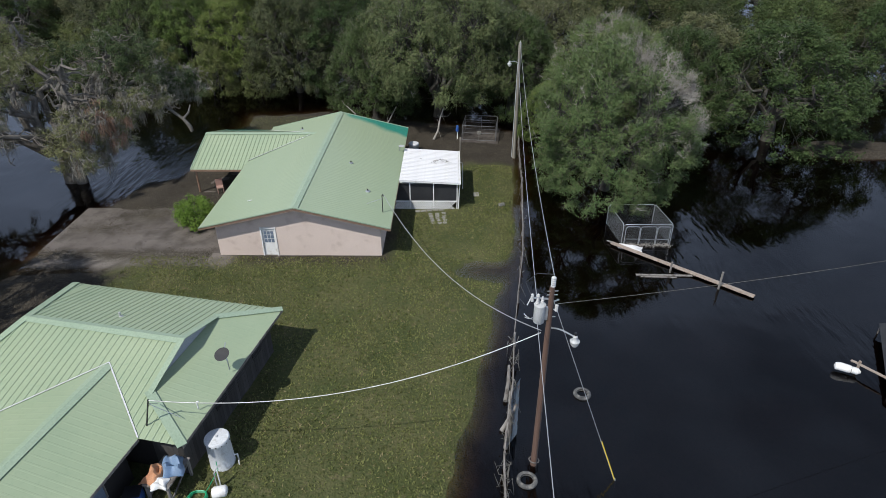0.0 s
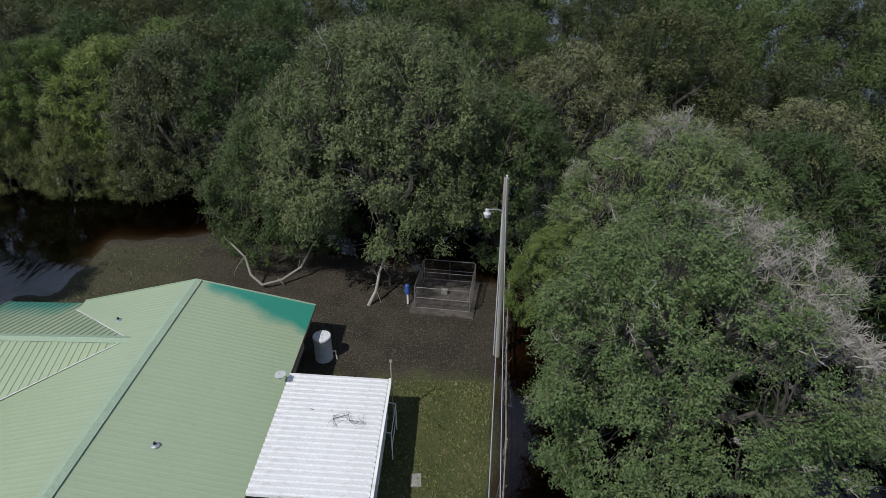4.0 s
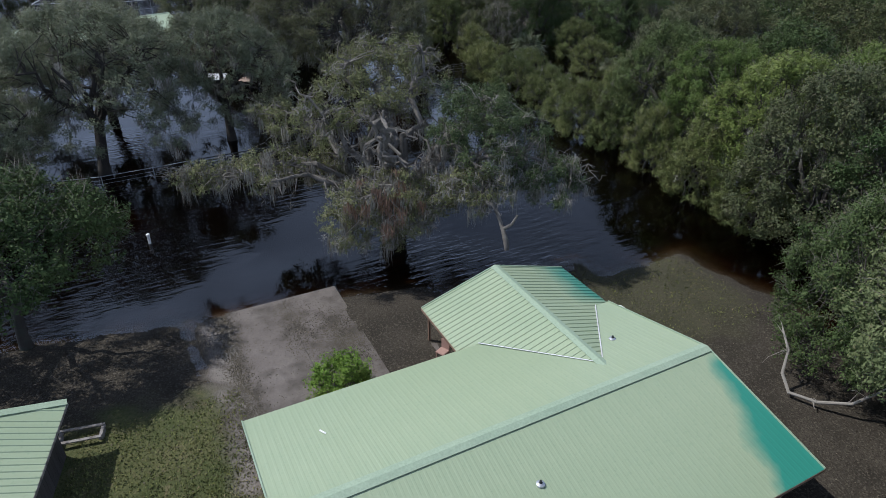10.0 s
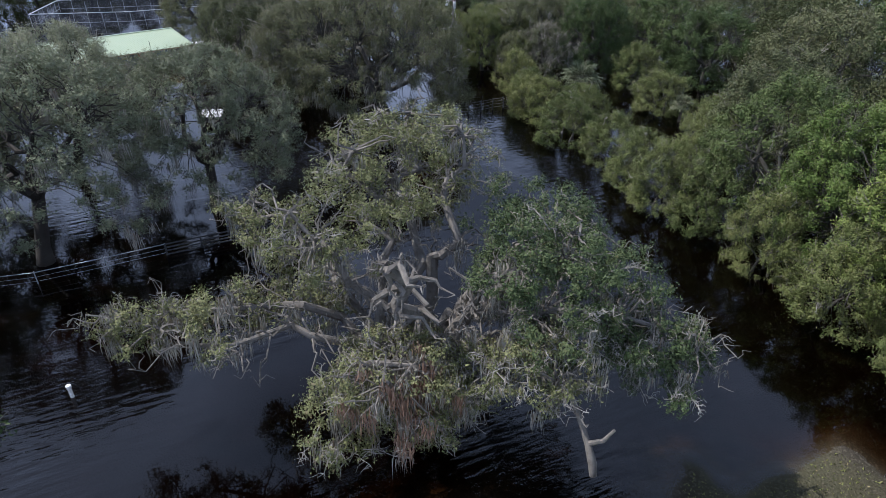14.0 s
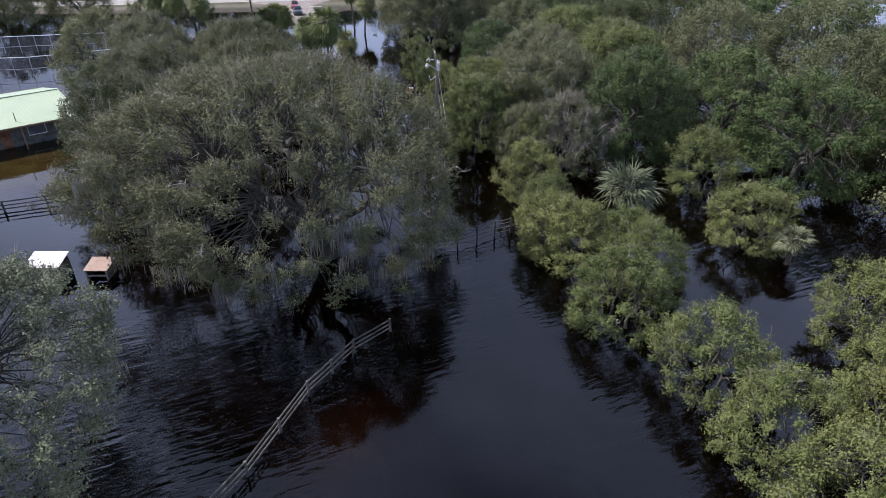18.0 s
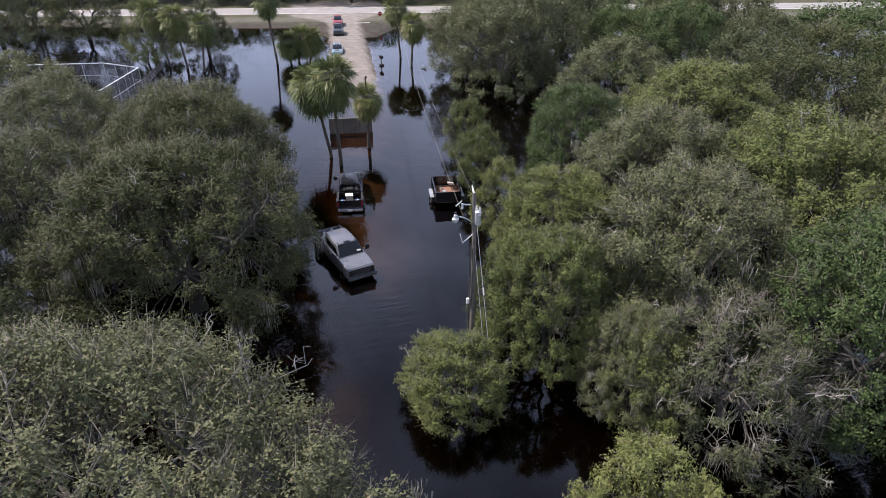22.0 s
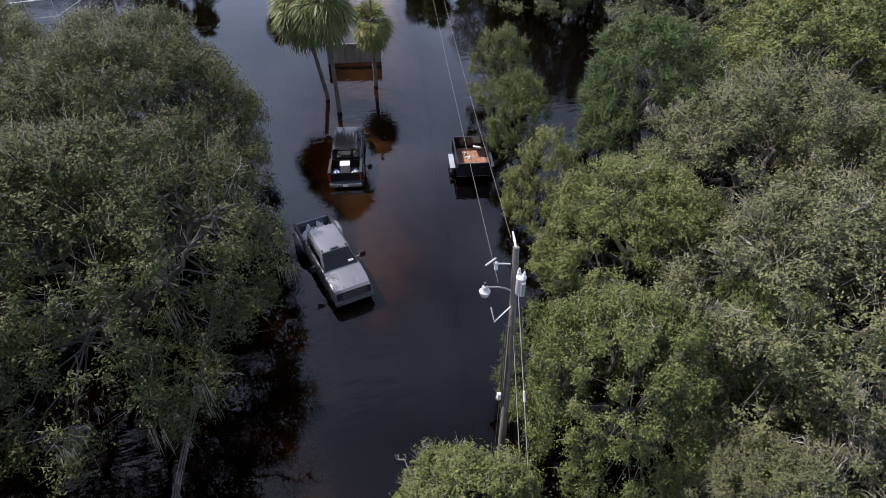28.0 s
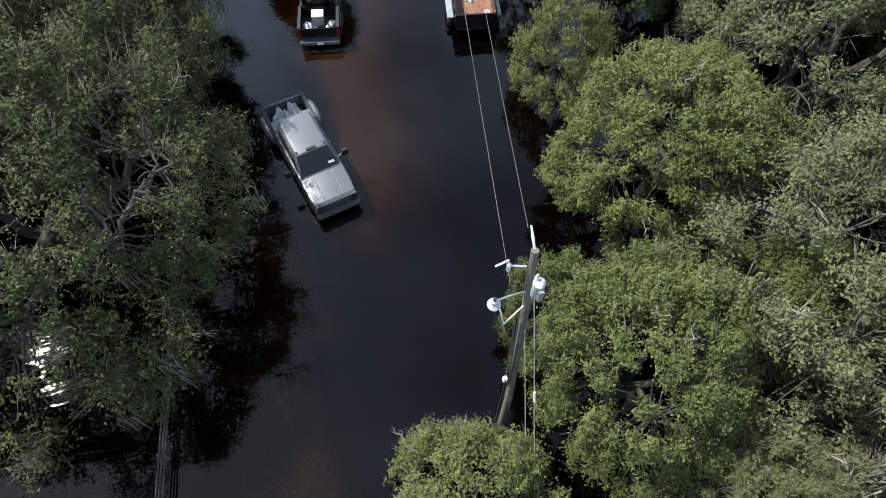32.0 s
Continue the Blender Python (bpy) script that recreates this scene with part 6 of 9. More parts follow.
def pole_near():
    p = thing("utility_pole", (4.97, 16.95, 0), 0, "brown wooden utility pole with transformer, lamp and service drops", "utility pole")
    part("pole", Shape().tube([(0, 0, -1.0), (0, 0, 3), (0, 0.03, 6), (0, 0.05, 8.5)], [0.135, 0.12, 0.105, 0.09], 14), M_POLE, p, smooth=True)
    insulator(p, (0.02, 0.05, 8.5), 0.4, 0.085)
    transformer(p, (-0.36, 0.0, 7.1), 0.19, 0.72)
    arm = part("cutout_bracket", Shape().beam((0, 0.05, 8.0), (-0.62, 0.12, 8.0), 0.05), M_GALV, p)
    for x in (-0.42, -0.62):
        insulator(arm, (x, 0.12, 7.86), 0.3, 0.055, "cutout")
    part("fuse_tube", Shape().tube([(-0.62, 0.12, 8.1), (-0.78, 0.05, 7.75)], 0.022, 6), M_PORC, arm)
    part("bolt_arm", Shape().beam((0.0, 0, 7.9), (0.28, 0.1, 7.95), 0.04), M_GALV, p)
    insulator(p, (0.2, 0.0, 7.55), 0.26, 0.06, "dead_end")
    lamp_head(p, (0.78, -0.7, 6.9), (0.1, -0.02, 6.85))
    part("ground_wire", Shape().tube([(0.05, -0.16, 7), (0.06, -0.17, 3), (0.07, -0.19, 0)], 0.012, 5), M_DARKWIRE, p)
    part("riser", Shape().tube([(-0.62, 0.1, 8.0), (-0.85, 0.3, 8.5), (-0.5, 0.3, 8.85), (0.02, 0.1, 8.95)], 0.012, 5), M_DARKWIRE, p, "looping jumper wire")
    for z in (7.3, 7.6, 8.2, 8.35):
        part("bolt", Shape().tube([(-0.16, 0, z), (0.2, 0.02, z)], 0.018, 6), M_GALV, p)
    part("rope", Shape().ring((0, 0, 0.25), 0.2, 0.025, (0.1, 0.2, 1), 14, 5), M_OLDWOOD, p, "frayed rope round the foot")


def pole_far():
    p = thing("utility_pole", (7.03, 49.2, 0), 0, "grey wooden utility pole with a small lamp", "utility pole")
    part("pole", Shape().tube([(0, 0, -1.0), (0, 0, 4), (-0.02, 0.03, 9.5)], [0.17, 0.15, 0.115], 12), M_POLE_GREY, p, smooth=True)
    lamp_head(p, (-0.78, -0.15, 8.0), (-0.1, 0, 7.95))
    part("conduit", Shape().tube([(-0.13, -0.1, 7.9), (-0.16, -0.12, 4), (-0.19, -0.12, 0.1)], 0.028, 6), M_XFMR, p, "pale conduit")
    insulator(p, (0, 0.03, 9.45), 0.2, 0.05)


M_POLE_DIM = surface("dim_grey_pole_wood", (0.11, 0.10, 0.085), (0.17, 0.155, 0.13), 0.88, 0, 1.2, 26, (0.07, 0.06, 0.05), 0.4, 0.6, (3, 3, 0.15))


def pole_drive():
    p = thing("utility_pole", (-83.15, 71.95, 0.2), 0, "grey utility pole with transformers, lamp and guy wires beside the drive", "utility pole")
    part("pole", Shape().tube([(0.9, -0.35, -1.0), (0.6, -0.22, 2.5), (-0.35, 0.15, 6), (-1.0, 0.32, 9.1)], [0.14, 0.13, 0.115, 0.1], 14), M_POLE_DIM, p, smooth=True)
    part("dead_end", Shape().tube([(-1.0, 0.32, 9.05), (-1.3, 0.37, 9.15), (-1.6, 0.43, 9.2)], [0.03, 0.045, 0.025], 8), M_GALV, p, "ribbed suspension insulator")
    transformer(p, (-0.50, 0.36, 7.65), 0.15, 0.68)
    arm = part("cutout_bracket", Shape().beam((-0.9, 0.15, 8.55), (-1.05, -0.30, 8.55), 0.045), M_GALV, p)
    insulator(arm, (-1.05, -0.25, 8.3), 0.32, 0.06, "cutout")
    part("fuse_tube", Shape().tube([(-1.1, -0.25, 8.72), (-1.15, -0.55, 8.45)], 0.03, 7), M_PORC, arm)
    lamp_head(p, (-0.30, -0.85, 8.3), (-0.6, 0.1, 7.75))
    part("street_arm", Shape().tube([(-0.5, 0.1, 7.15), (-0.25, -0.5, 6.9), (-0.5, -0.55, 7.3)], 0.026, 7), M_XFMR, p, "bent pale bracket")
    part("meter_box", Shape().box((0.34, -0.38, 3.9), (0.12, 0.12, 0.3)), M_WHITE, p, "small white box", bevel=0.01)
    for k in range(3):
        part("conduit", Shape().tube([(-0.4 + 0.06 * k, -0.08 + 0.06 * k, 6.5), (0.3 + 0.05 * k, -0.32 + 0.05 * k, 3.5), (0.62, -0.45 + 0.06 * k, 0.3)], 0.022, 6), M_DARKWIRE, p)
    part("guy_wire", Shape().tube([(-0.8, 0.32, 8.4), (4.3, -0.35, 0.1)], 0.014, 5), M_WIRE, p)
    part("guy_wire", Shape().tube([(-0.35, 0.2, 6.2), (3.9, -0.5, 0.1)], 0.012, 5), M_WIRE, p)
    part("guy_grip", Shape().tube([(1.24, 0.052, 5.16), (1.42, 0.028, 4.87)], 0.04, 7), M_PORC, p)
    part("foot_clamp", Shape().lathe([(0.19, 0.0), (0.2, 0.25), (0.18, 0.3)], (0.88, -0.34, 0.1), 12), M_DARK, p)


pole_near()
pole_far()
pole_drive()


def wire(name, a, b, drop, r, material, label, n=24):
    single(name, Shape().tube(sag(a, b, drop, n), r, 5), material, label, "cable", "overhead wires")


HOUSE_MAST = (-2.42, 33.75, 3.78)
c11, s11 = math.cos(radians(-11)), math.sin(radians(-11))
GREY_MAST = (-9.24, 16.36, 3.9)
wire("service_drop", (4.75, 17.05, 6.65), HOUSE_MAST, 1.4, 0.017, M_WIRE, "twisted pale service cable to the beige house")
wire("service_drop", (4.75, 17.05, 6.55), GREY_MAST, 1.2, 0.017, M_WIRE, "twisted pale service cable to the grey house")
wire("power_line", (4.99, 17.0, 8.95), (7.0, 49.23, 9.6), 0.9, 0.012, M_WIRE, "thin primary wire between the two poles")
wire("neutral_wire", (4.55, 17.1, 7.7), (6.93, 49.2, 8.3), 0.7, 0.014, M_WIRE, "neutral wire between the two poles")
wire("neutral_wire", (4.55, 17.1, 7.3), (2.2, -26.0, 7.6), 0.9, 0.013, M_WIRE, "twisted secondary cable along the yard")
wire("power_line", (5.2, 16.95, 7.85), (62.0, 35.5, 8.6), 1.7, 0.010, M_TWIG, "thin dashed-looking wire over the flood")
wire("power_line", (-84.9, 72.4, 9.05), (-152.0, 85.0, 9.4), 1.0, 0.008, M_TWIG, "primary wire along the drive")
wire("neutral_wire", (-84.05, 71.75, 8.05), (-152.0, 84.6, 8.2), 1.0, 0.009, M_TWIG, "neutral wire along the drive")
for k in range(2):
    wire("service_drop", (4.62, 17.12, 7.3 - 0.2 * k), (4.2, 17.4 + 0.2 * k, 6.95), 0.12, 0.014, M_WIRE, "loose loop of service cable", 8)
guy = thing("guy_wire", (8.04, 16.2, 0), 0, "steel guy wire with a yellow plastic guard standing in water", "guy wire")
part("strand", Shape().tube([(-3.0, 0.8, 8.0), (0, 0, -0.1)], 0.012, 5), M_WIRE, guy)
part("guard", Shape().tube([(-0.72, 0.19, 1.92), (-0.02, 0.0, 0.02)], 0.022, 7), M_YELLOW, guy, "yellow plastic guard")
part("anchor", Shape().tube([(-0.02, 0, 0.1), (0.04, -0.01, -0.4)], 0.03, 6), M_GALV, guy)


# ---- chain-link kennels ----
def link_panel(parent, a, b, z0, z1, step=0.11, name="panel", label="", steel=None, mesh=None):
    """A steel-tube frame from a to b with crossing wires; the wires stay one piece of stuff."""
    a, b = Vector((*a, 0)), Vector((*b, 0))
    way, ln, h = (b - a).normalized(), (b - a).length, z1 - z0
    fr = Shape()
    up = Vector((0, 0, 1))
    corner = 0.12
    path = [a + up * z0, a + up * (z1 - corner), a + way * corner + up * z1, b - way * corner + up * z1, b + up * (z1 - corner), b + up * z0, a + up * z0]
    fr.tube(path, 0.022, 7)
    frame_ob = part(name, fr, steel or M_GALV, parent, label, smooth=True)
    net = Shape()
    k = -h
    while k < ln:
        for s in (1, -1):
            k0, k1 = (k, k + h)
            za, zb = (0, h) if s > 0 else (h, 0)
            lo, hi = max(k0, 0), min(k1, ln)
            if hi - lo > 0.04:
                p = a + way * lo + up * (z0 + za + (zb - za) * (lo - k0) / h)
                q = a + way * hi + up * (z0 + za + (zb - za) * (hi - k0) / h)
                net.beam(p, q, 0.007)
        k += step
    tagged(part("chain_link", net, mesh or M_MESH, frame_ob), kind="stuff")
    return frame_ob


def kennel():
    k = thing("dog_kennel", (14.0, 35.8, 0), 0, "chain-link dog kennel standing empty in flood water", "kennel")
    p = [(12.645 - 14, 34.45 - 35.8), (15.756 - 14, 34.44 - 35.8), (15.45 - 14, 37.35 - 35.8), (12.33 - 14, 37.29 - 35.8)]
    link_panel(k, p[1], p[2], -0.45, 1.46)
    link_panel(k, p[2], p[3], -0.45, 1.44)
    link_panel(k, p[3], p[0], -0.45, 1.46)
    link_panel(k, p[0], p[1], -0.45, 1.46, name="front_panel")
    for u, v in ((0.05, 0.34), (0.36, 0.68), (0.7, 0.96)):
        a = [p[0][i] + (p[1][i] - p[0][i]) * u for i in range(2)]
        b = [p[0][i] + (p[1][i] - p[0][i]) * v for i in range(2)]
        gate = Shape()
        A, B = Vector((*a, 0)) + Vector((0, -0.04, 0)), Vector((*b, 0)) + Vector((0, -0.04, 0))
        up = Vector((0, 0, 1))
        gate.tube([A + up * -0.4, A + up * 1.2, A + (B - A) * 0.12 + up * 1.32, B - (B - A) * 0.12 + up * 1.32, B + up * 1.2, B + up * -0.4], 0.02, 7)
        g = part("gate", gate, M_GALV, k, smooth=True)
        part("gate_bar", Shape().tube([A + up * 0.42, B + up * 0.42], 0.018, 6), M_GALV, g)
        part("latch", Shape().box(B + up * 0.95, (0.06, 0.05, 0.1)), M_GALV, g)


# kennel steel and wire carry the trees' shade in their colour; the pad is muddy
M_SHADED_STEEL = surface("shade_darkened_steel", (0.13, 0.13, 0.13), (0.20, 0.20, 0.20), 0.6, 0.2, 2, 40)
M_MUD_AND_SHADE = surface("muddy_concrete_and_shaded_wire", (0.055, 0.047, 0.04), (0.12, 0.105, 0.09), 0.85, 0, 1.2, 18, (0.04, 0.032, 0.026), 0.5, 0.3)


def small_kennel():
    k = thing("dog_kennel", (4.35, 54.0, 0), -7, "wire dog kennel on a concrete pad under the trees", "kennel")
    part("pad", Shape().box((0, -0.15, 0.16), (3.5, 3.6, 0.22)), M_MUD_AND_SHADE, k, "muddy concrete pad", bevel=0.02)
    p = [(-1.5, -1.45), (1.5, -1.45), (1.5, 1.5), (-1.5, 1.5)]
    for a, b in zip(p, p[1:] + p[:1]):
        f = link_panel(k, a, b, 0.29, 1.6, 0.16, steel=M_SHADED_STEEL, mesh=M_MUD_AND_SHADE)
        m = [(a[i] + b[i]) / 2 for i in range(2)]
        part("mid_rail", Shape().tube([(*a, 0.95), (*b, 0.95)], 0.02, 6), M_SHADED_STEEL, f)
        part("mid_post", Shape().tube([(*m, 0.3), (*m, 1.6)], 0.018, 6), M_SHADED_STEEL, f)
    part("top_rail", Shape().tube([(-1.5, 0.1, 1.62), (1.5, 0.1, 1.62)], 0.02, 6), M_SHADED_STEEL, k)
    part("food_bin", Shape().box((-0.1, 0.1, 0.42), (0.35, 0.28, 0.28)), M_PAVER, k, "small pale bin", bevel=0.02)


kennel()
small_kennel()


# ---- things floating or standing in the east water ----
def tyre(at, r=0.33, label="old tyre lying flat in the water"):
    t = thing("tyre", at, 0, label, "tyre", "tyres in the water")
    part("tread", Shape().ring((0, 0, 0), r - 0.09, 0.095, (0, 0.05, 1), 28, 10, 1.1), M_RUBBER, t, smooth=True)
    part("bead", Shape().ring((0, 0, 0.05), r - 0.155, 0.02, (0, 0.05, 1), 24, 6), M_DARK, t)


tyre((7.63, 20.87, 0.02), 0.40)
tyre((4.62, 16.15, 0.02), 0.42, "old tyre half under water at the pole's foot")


def plank(a, b, w, d, label, material=None, sink=0.0):
    a, b = Vector(a), Vector(b)
    s = Shape().beam(a - a.lerp(b, 0.5), b - a.lerp(b, 0.5), w, d)
    single("plank", s, material or M_PLANK, label, "plank", "drifting timber", bevel=0.008, at=tuple(a.lerp(b, 0.5)))


plank((12.0, 34.4, 0.16), (18.65, 28.5, 0.12), 0.32, 0.06, "long pale plank drifting in the flood")
plank((11.8, 34.75, 0.12), (18.2, 29.15, 0.1), 0.14, 0.05, "narrow weathered board beside a long plank", M_OLDWOOD)
plank((12.65, 30.8, 0.05), (15.95, 30.7, 0.05), 0.16, 0.05, "pale board floating half sunk in the water", M_OLDWOOD)
plank((12.9, 30.65, 0.02), (15.0, 30.55, 0.02), 0.1, 0.05, "thin grey board floating half sunk in the water", M_OLDWOOD)
for x, y, zt in ((14.75, 31.1, 0.75), (17.0, 29.4, 1.15)):
    single("mooring_post", Shape().tube([(0, 0, -0.8), (0.02, 0, zt)], [0.07, 0.06], 9), M_OLDWOOD, "weathered round post standing in water", "post", "posts in the water", smooth=True, at=(x, y, 0))


def crumpled(w, d, h, seed, nx=14, ny=9):
    """A rumpled sheet or bundle."""
    r = np.random.default_rng(seed)
    s = Shape()
    ph = r.uniform(0, 6, 6)
    v = []
    for j in range(ny):
        for i in range(nx):
            u, t = i / (nx - 1) - 0.5, j / (ny - 1) - 0.5
            dome = max(0.0, 1 - (2 * u) ** 4) * max(0.0, 1 - (2 * t) ** 4)
            z = h * dome * (0.6 + 0.25 * math.sin(9 * u + ph[0]) + 0.25 * math.sin(11 * t + 5 * u + ph[1])) + r.uniform(0, 0.02)
            v.append((u * w + 0.04 * math.sin(7 * t + ph[2]), t * d + 0.05 * math.sin(6 * u + ph[3]), z))
    n = len(v)
    v += [(x, y, -0.03) for x, y, _ in v]
    f = [(j * nx + i, j * nx + i + 1, (j + 1) * nx + i + 1, (j + 1) * nx + i) for j in range(ny - 1) for i in range(nx - 1)]
    f += [tuple(n + k for k in reversed(q)) for q in f]
    rim = [i for i in range(nx)] + [j * nx + nx - 1 for j in range(1, ny)] + [(ny - 1) * nx + i for i in range(nx - 2, -1, -1)] + [j * nx for j in range(ny - 2, 0, -1)]
    f += [(b, a, n + a, n + b) for a, b in zip(rim, rim[1:] + rim[:1])]
    return s.add(v, f)


single("tarpaulin", crumpled(1.5, 0.6, 0.22, 3), M_WHITE_METAL, "crumpled pale plastic tarpaulin washed against the kennel", "tarpaulin", smooth=True, at=(13.1, 34.0, 0.02), rz=-20)
def debris_bank():
    r = np.random.default_rng(8)
    s = Shape()
    for _ in range(260):
        x, y = r.uniform(-1.5, 1.55), r.normal(0, 0.11)
        a = r.uniform(0, math.pi)
        ln = r.uniform(0.05, 0.22)
        s.beam((x, y, r.uniform(0, 0.12)), (x + ln * math.cos(a), y + ln * math.sin(a), r.uniform(0.02, 0.16)), 0.012, 0.02)
    return tagged(single("driftwood", s, M_DEADWOOD, "mat of straw and twigs washed against the kennel gate", "debris", at=(14.2, 34.25, 0)), kind="stuff")


debris_bank()
bag = thing("wrapped_bundle", (20.35, 22.4, 0.28), -25, "white wrapped bundle tied with cord, lying on a rail", "bundle")
part("wrap", Shape().tube([(-0.55, 0, 0), (-0.5, 0, 0), (-0.3, 0, 0.02), (0.1, 0, 0.0), (0.16, 0, 0), (0.4, 0, -0.02), (0.55, 0, -0.03)], [0.05, 0.17, 0.2, 0.19, 0.16, 0.17, 0.06], 12), M_WHITE, bag, smooth=True)
part("cord", Shape().ring((0.14, 0, 0), 0.17, 0.015, (1, 0, 0), 14, 5), M_OLDWOOD, bag)
single("dock_rail", Shape().beam((-0.2, 0.7, 0.45), (1.6, -1.9, 0.55), 0.12, 0.06).box((0, 0.4, 0), (0.09, 0.09, 1.3)).box((1.3, -1.5, 0), (0.09, 0.09, 1.3)), M_PLANK, "low timber rail on posts in the water", "rail", at=(20.9, 22.1, 0))
shade = thing("shade_shelter", (24.2, 22.6, 0), -22, "dark netting shelter over the water", "shelter")
part("netting", Shape().slab([(-1.6, 2.6, 0.5), (2.4, 2.9, 1.9), (2.4, -3.4, 1.9), (-2.1, -3.0, 0.35)], 0.02), M_SCREEN, shade, "dark sagging shade net")
for x, y in ((2.35, 2.7), (2.35, -3.2), (-1.55, 2.4), (-2.0, -2.8)):
    part("leg", Shape().tube([(x, y, -0.8), (x, y, 1.85 if x > 0 else 0.4)], 0.04, 7), M_OLDWOOD, shade)


# ---- old boundary fence along the east shore ----
def shore_fence():
    f = thing("boundary_fence", (5.0, 27.0, 0), 0, "old leaning post-and-rail fence overgrown with dead vine", "fence")
    o = Vector((5.0, 27.0, 0))
    pts = [(3.7, 14.0), (3.85, 16.9), (4.35, 20.6), (4.9, 24.2), (5.45, 28.0), (5.95, 32.0), (6.35, 35.6), (6.7, 39.2), (7.0, 43.0), (7.3, 47.0), (7.6, 51.0), (7.9, 55.0)]
    rnd = random.Random(4)
    tops = []
    for x, y in pts:
        lean = Vector((rnd.uniform(-0.12, 0.12), rnd.uniform(-0.15, 0.15), 0))
        b, t = Vector((x, y, -0.6)) - o, Vector((x, y, rnd.uniform(0.75, 1.1))) + lean - o
        part("post", Shape().tube([b, t], [0.065, 0.055], 8), M_OLDWOOD, f, smooth=True)
        tops.append(t)
    for a, b in zip(tops, tops[1:]):
        part("rail", Shape().beam(a - Vector((0.02, 0, 0.12)), b - Vector((0.02, 0, 0.15)), 0.05, 0.1), M_OLDWOOD, f)
        part("rail", Shape().beam(a - Vector((0.02, 0, 0.55)), b - Vector((0.02, 0, 0.6)), 0.04, 0.08), M_OLDWOOD, f)
    vine = Shape()
    for _ in range(120):
        i = rnd.randrange(0, 3) if rnd.random() < 0.5 else rnd.randrange(4, len(tops) - 1)
        p = tops[i].lerp(tops[i + 1], rnd.random()) + Vector((rnd.uniform(-0.15, 0.15), 0, rnd.uniform(-0.7, 0.1)))
        vine.tube([p, p + Vector((rnd.uniform(-0.2, 0.2), rnd.uniform(-0.4, 0.4), rnd.uniform(-0.25, 0.2))), p + Vector((rnd.uniform(-0.3, 0.3), rnd.uniform(-0.8, 0.8), rnd.uniform(-0.5, 0.1)))], [0.018, 0.014, 0.006], 4)
    tagged(part("dead_vine", vine, M_TWIG, f), kind="stuff")


shore_fence()
sheet = Shape()
for i in range(11):
    sheet.add([(0.02 * (i % 2), -1.6 + 0.3 * i, -0.05), (0.02 * ((i + 1) % 2), -1.6 + 0.3 * (i + 1), -0.05), (0.35 + 0.02 * ((i + 1) % 2), -1.6 + 0.3 * (i + 1), 0.8), (0.35 + 0.02 * (i % 2), -1.6 + 0.3 * i, 0.8)], [(0, 1, 2, 3), (3, 2, 1, 0)])
single("metal_sheet", sheet, surface("blue_grey_metal", (0.16, 0.22, 0.30), (0.24, 0.30, 0.38), 0.5, 0.3, 1.5, 20, (0.2, 0.15, 0.12), 0.3), "blue-grey corrugated metal sheet leaning on the fence", "metal sheet", at=(4.2, 19.4, 0), rz=-8)
for k, (a, b) in enumerate((((3.9, 17.6, 0.15), (4.3, 20.4, 0.55)), ((3.8, 18.6, 0.05), (4.5, 19.6, 0.6)), ((4.1, 20.3, 0.1), (4.4, 22.2, 0.5)))):
    single("log", Shape().tube([a, Vector(a).lerp(Vector(b), 0.5) + Vector((0.05, 0, 0.04)), b], [0.1, 0.09, 0.06], 8), M_OLDWOOD, "broken timber lying against the fence", "timber", "timber by the fence", smooth=True)


# ---- yard things ----
def drum_tank(at, r, h, label):
    t = thing("tank_cover", at, 0, label, "tank", "white tank covers")
    part("shell", Shape().lathe([(r, 0), (r, 0.04), (r * 0.96, 0.08), (r * 0.9, h - 0.2), (r * 0.96, h - 0.16), (r * 0.96, h - 0.04), (r * 0.9, h), (r * 0.3, h + 0.02), (0.02, h + 0.03)], (0, 0, 0), 26), M_TANK, t, smooth=True)
    for i in range(14):
        a = 2 * math.pi * i / 14
        c = Vector((math.cos(a), math.sin(a), 0))
        part("vent_hole", Shape().tube([c * r * 0.93 + Vector((0, 0, h - 0.11)), c * r * 0.975 + Vector((0, 0, h - 0.11))], 0.028, 7), M_DARK, t)
    part("lid_knob", Shape().lathe([(0.05, 0), (0.05, 0.05), (0.02, 0.06)], (0, 0, h + 0.02), 8), M_XFMR, t)
    part("pipe", Shape().tube([(r + 0.1, 0.1, 0.0), (r + 0.1, 0.1, 0.45), (r - 0.02, 0.05, 0.45)], 0.03, 7), M_WHITE, t)
    part("pipe", Shape().tube([(r + 0.18, -0.1, 0.0), (r + 0.18, -0.1, 0.3)], 0.03, 7), M_WHITE, t)


M_TANK = surface("chalky_white_plastic", (0.56, 0.58, 0.60), (0.66, 0.68, 0.70), 0.6, 0, 1.5, 20, (0.38, 0.38, 0.36), 0.25)
drum_tank((-1.45, 48.5, 0.1), 0.46, 1.45, "pale grey plastic tank cover beside the beige house")
drum_tank((-7.35, 16.75, 0.12), 0.5, 1.5, "white plastic tank cover beside the grey house")

pump = thing("pressure_tank", (-7.0, 15.3, 0.3), 15, "small white pressure tank with valves beside the hose", "pressure tank")
part("body", Shape().tube([(-0.3, 0, 0), (-0.27, 0, 0), (-0.2, 0, 0), (0.2, 0, 0), (0.27, 0, 0), (0.3, 0, 0)], [0.06, 0.17, 0.22, 0.22, 0.17, 0.06], 14), M_WHITE, pump, smooth=True)
part("valve", Shape().tube([(-0.1, 0.25, -0.2), (-0.1, 0.3, 0.7), (0.05, 0.5, 0.8)], 0.025, 6), M_GALV, pump)
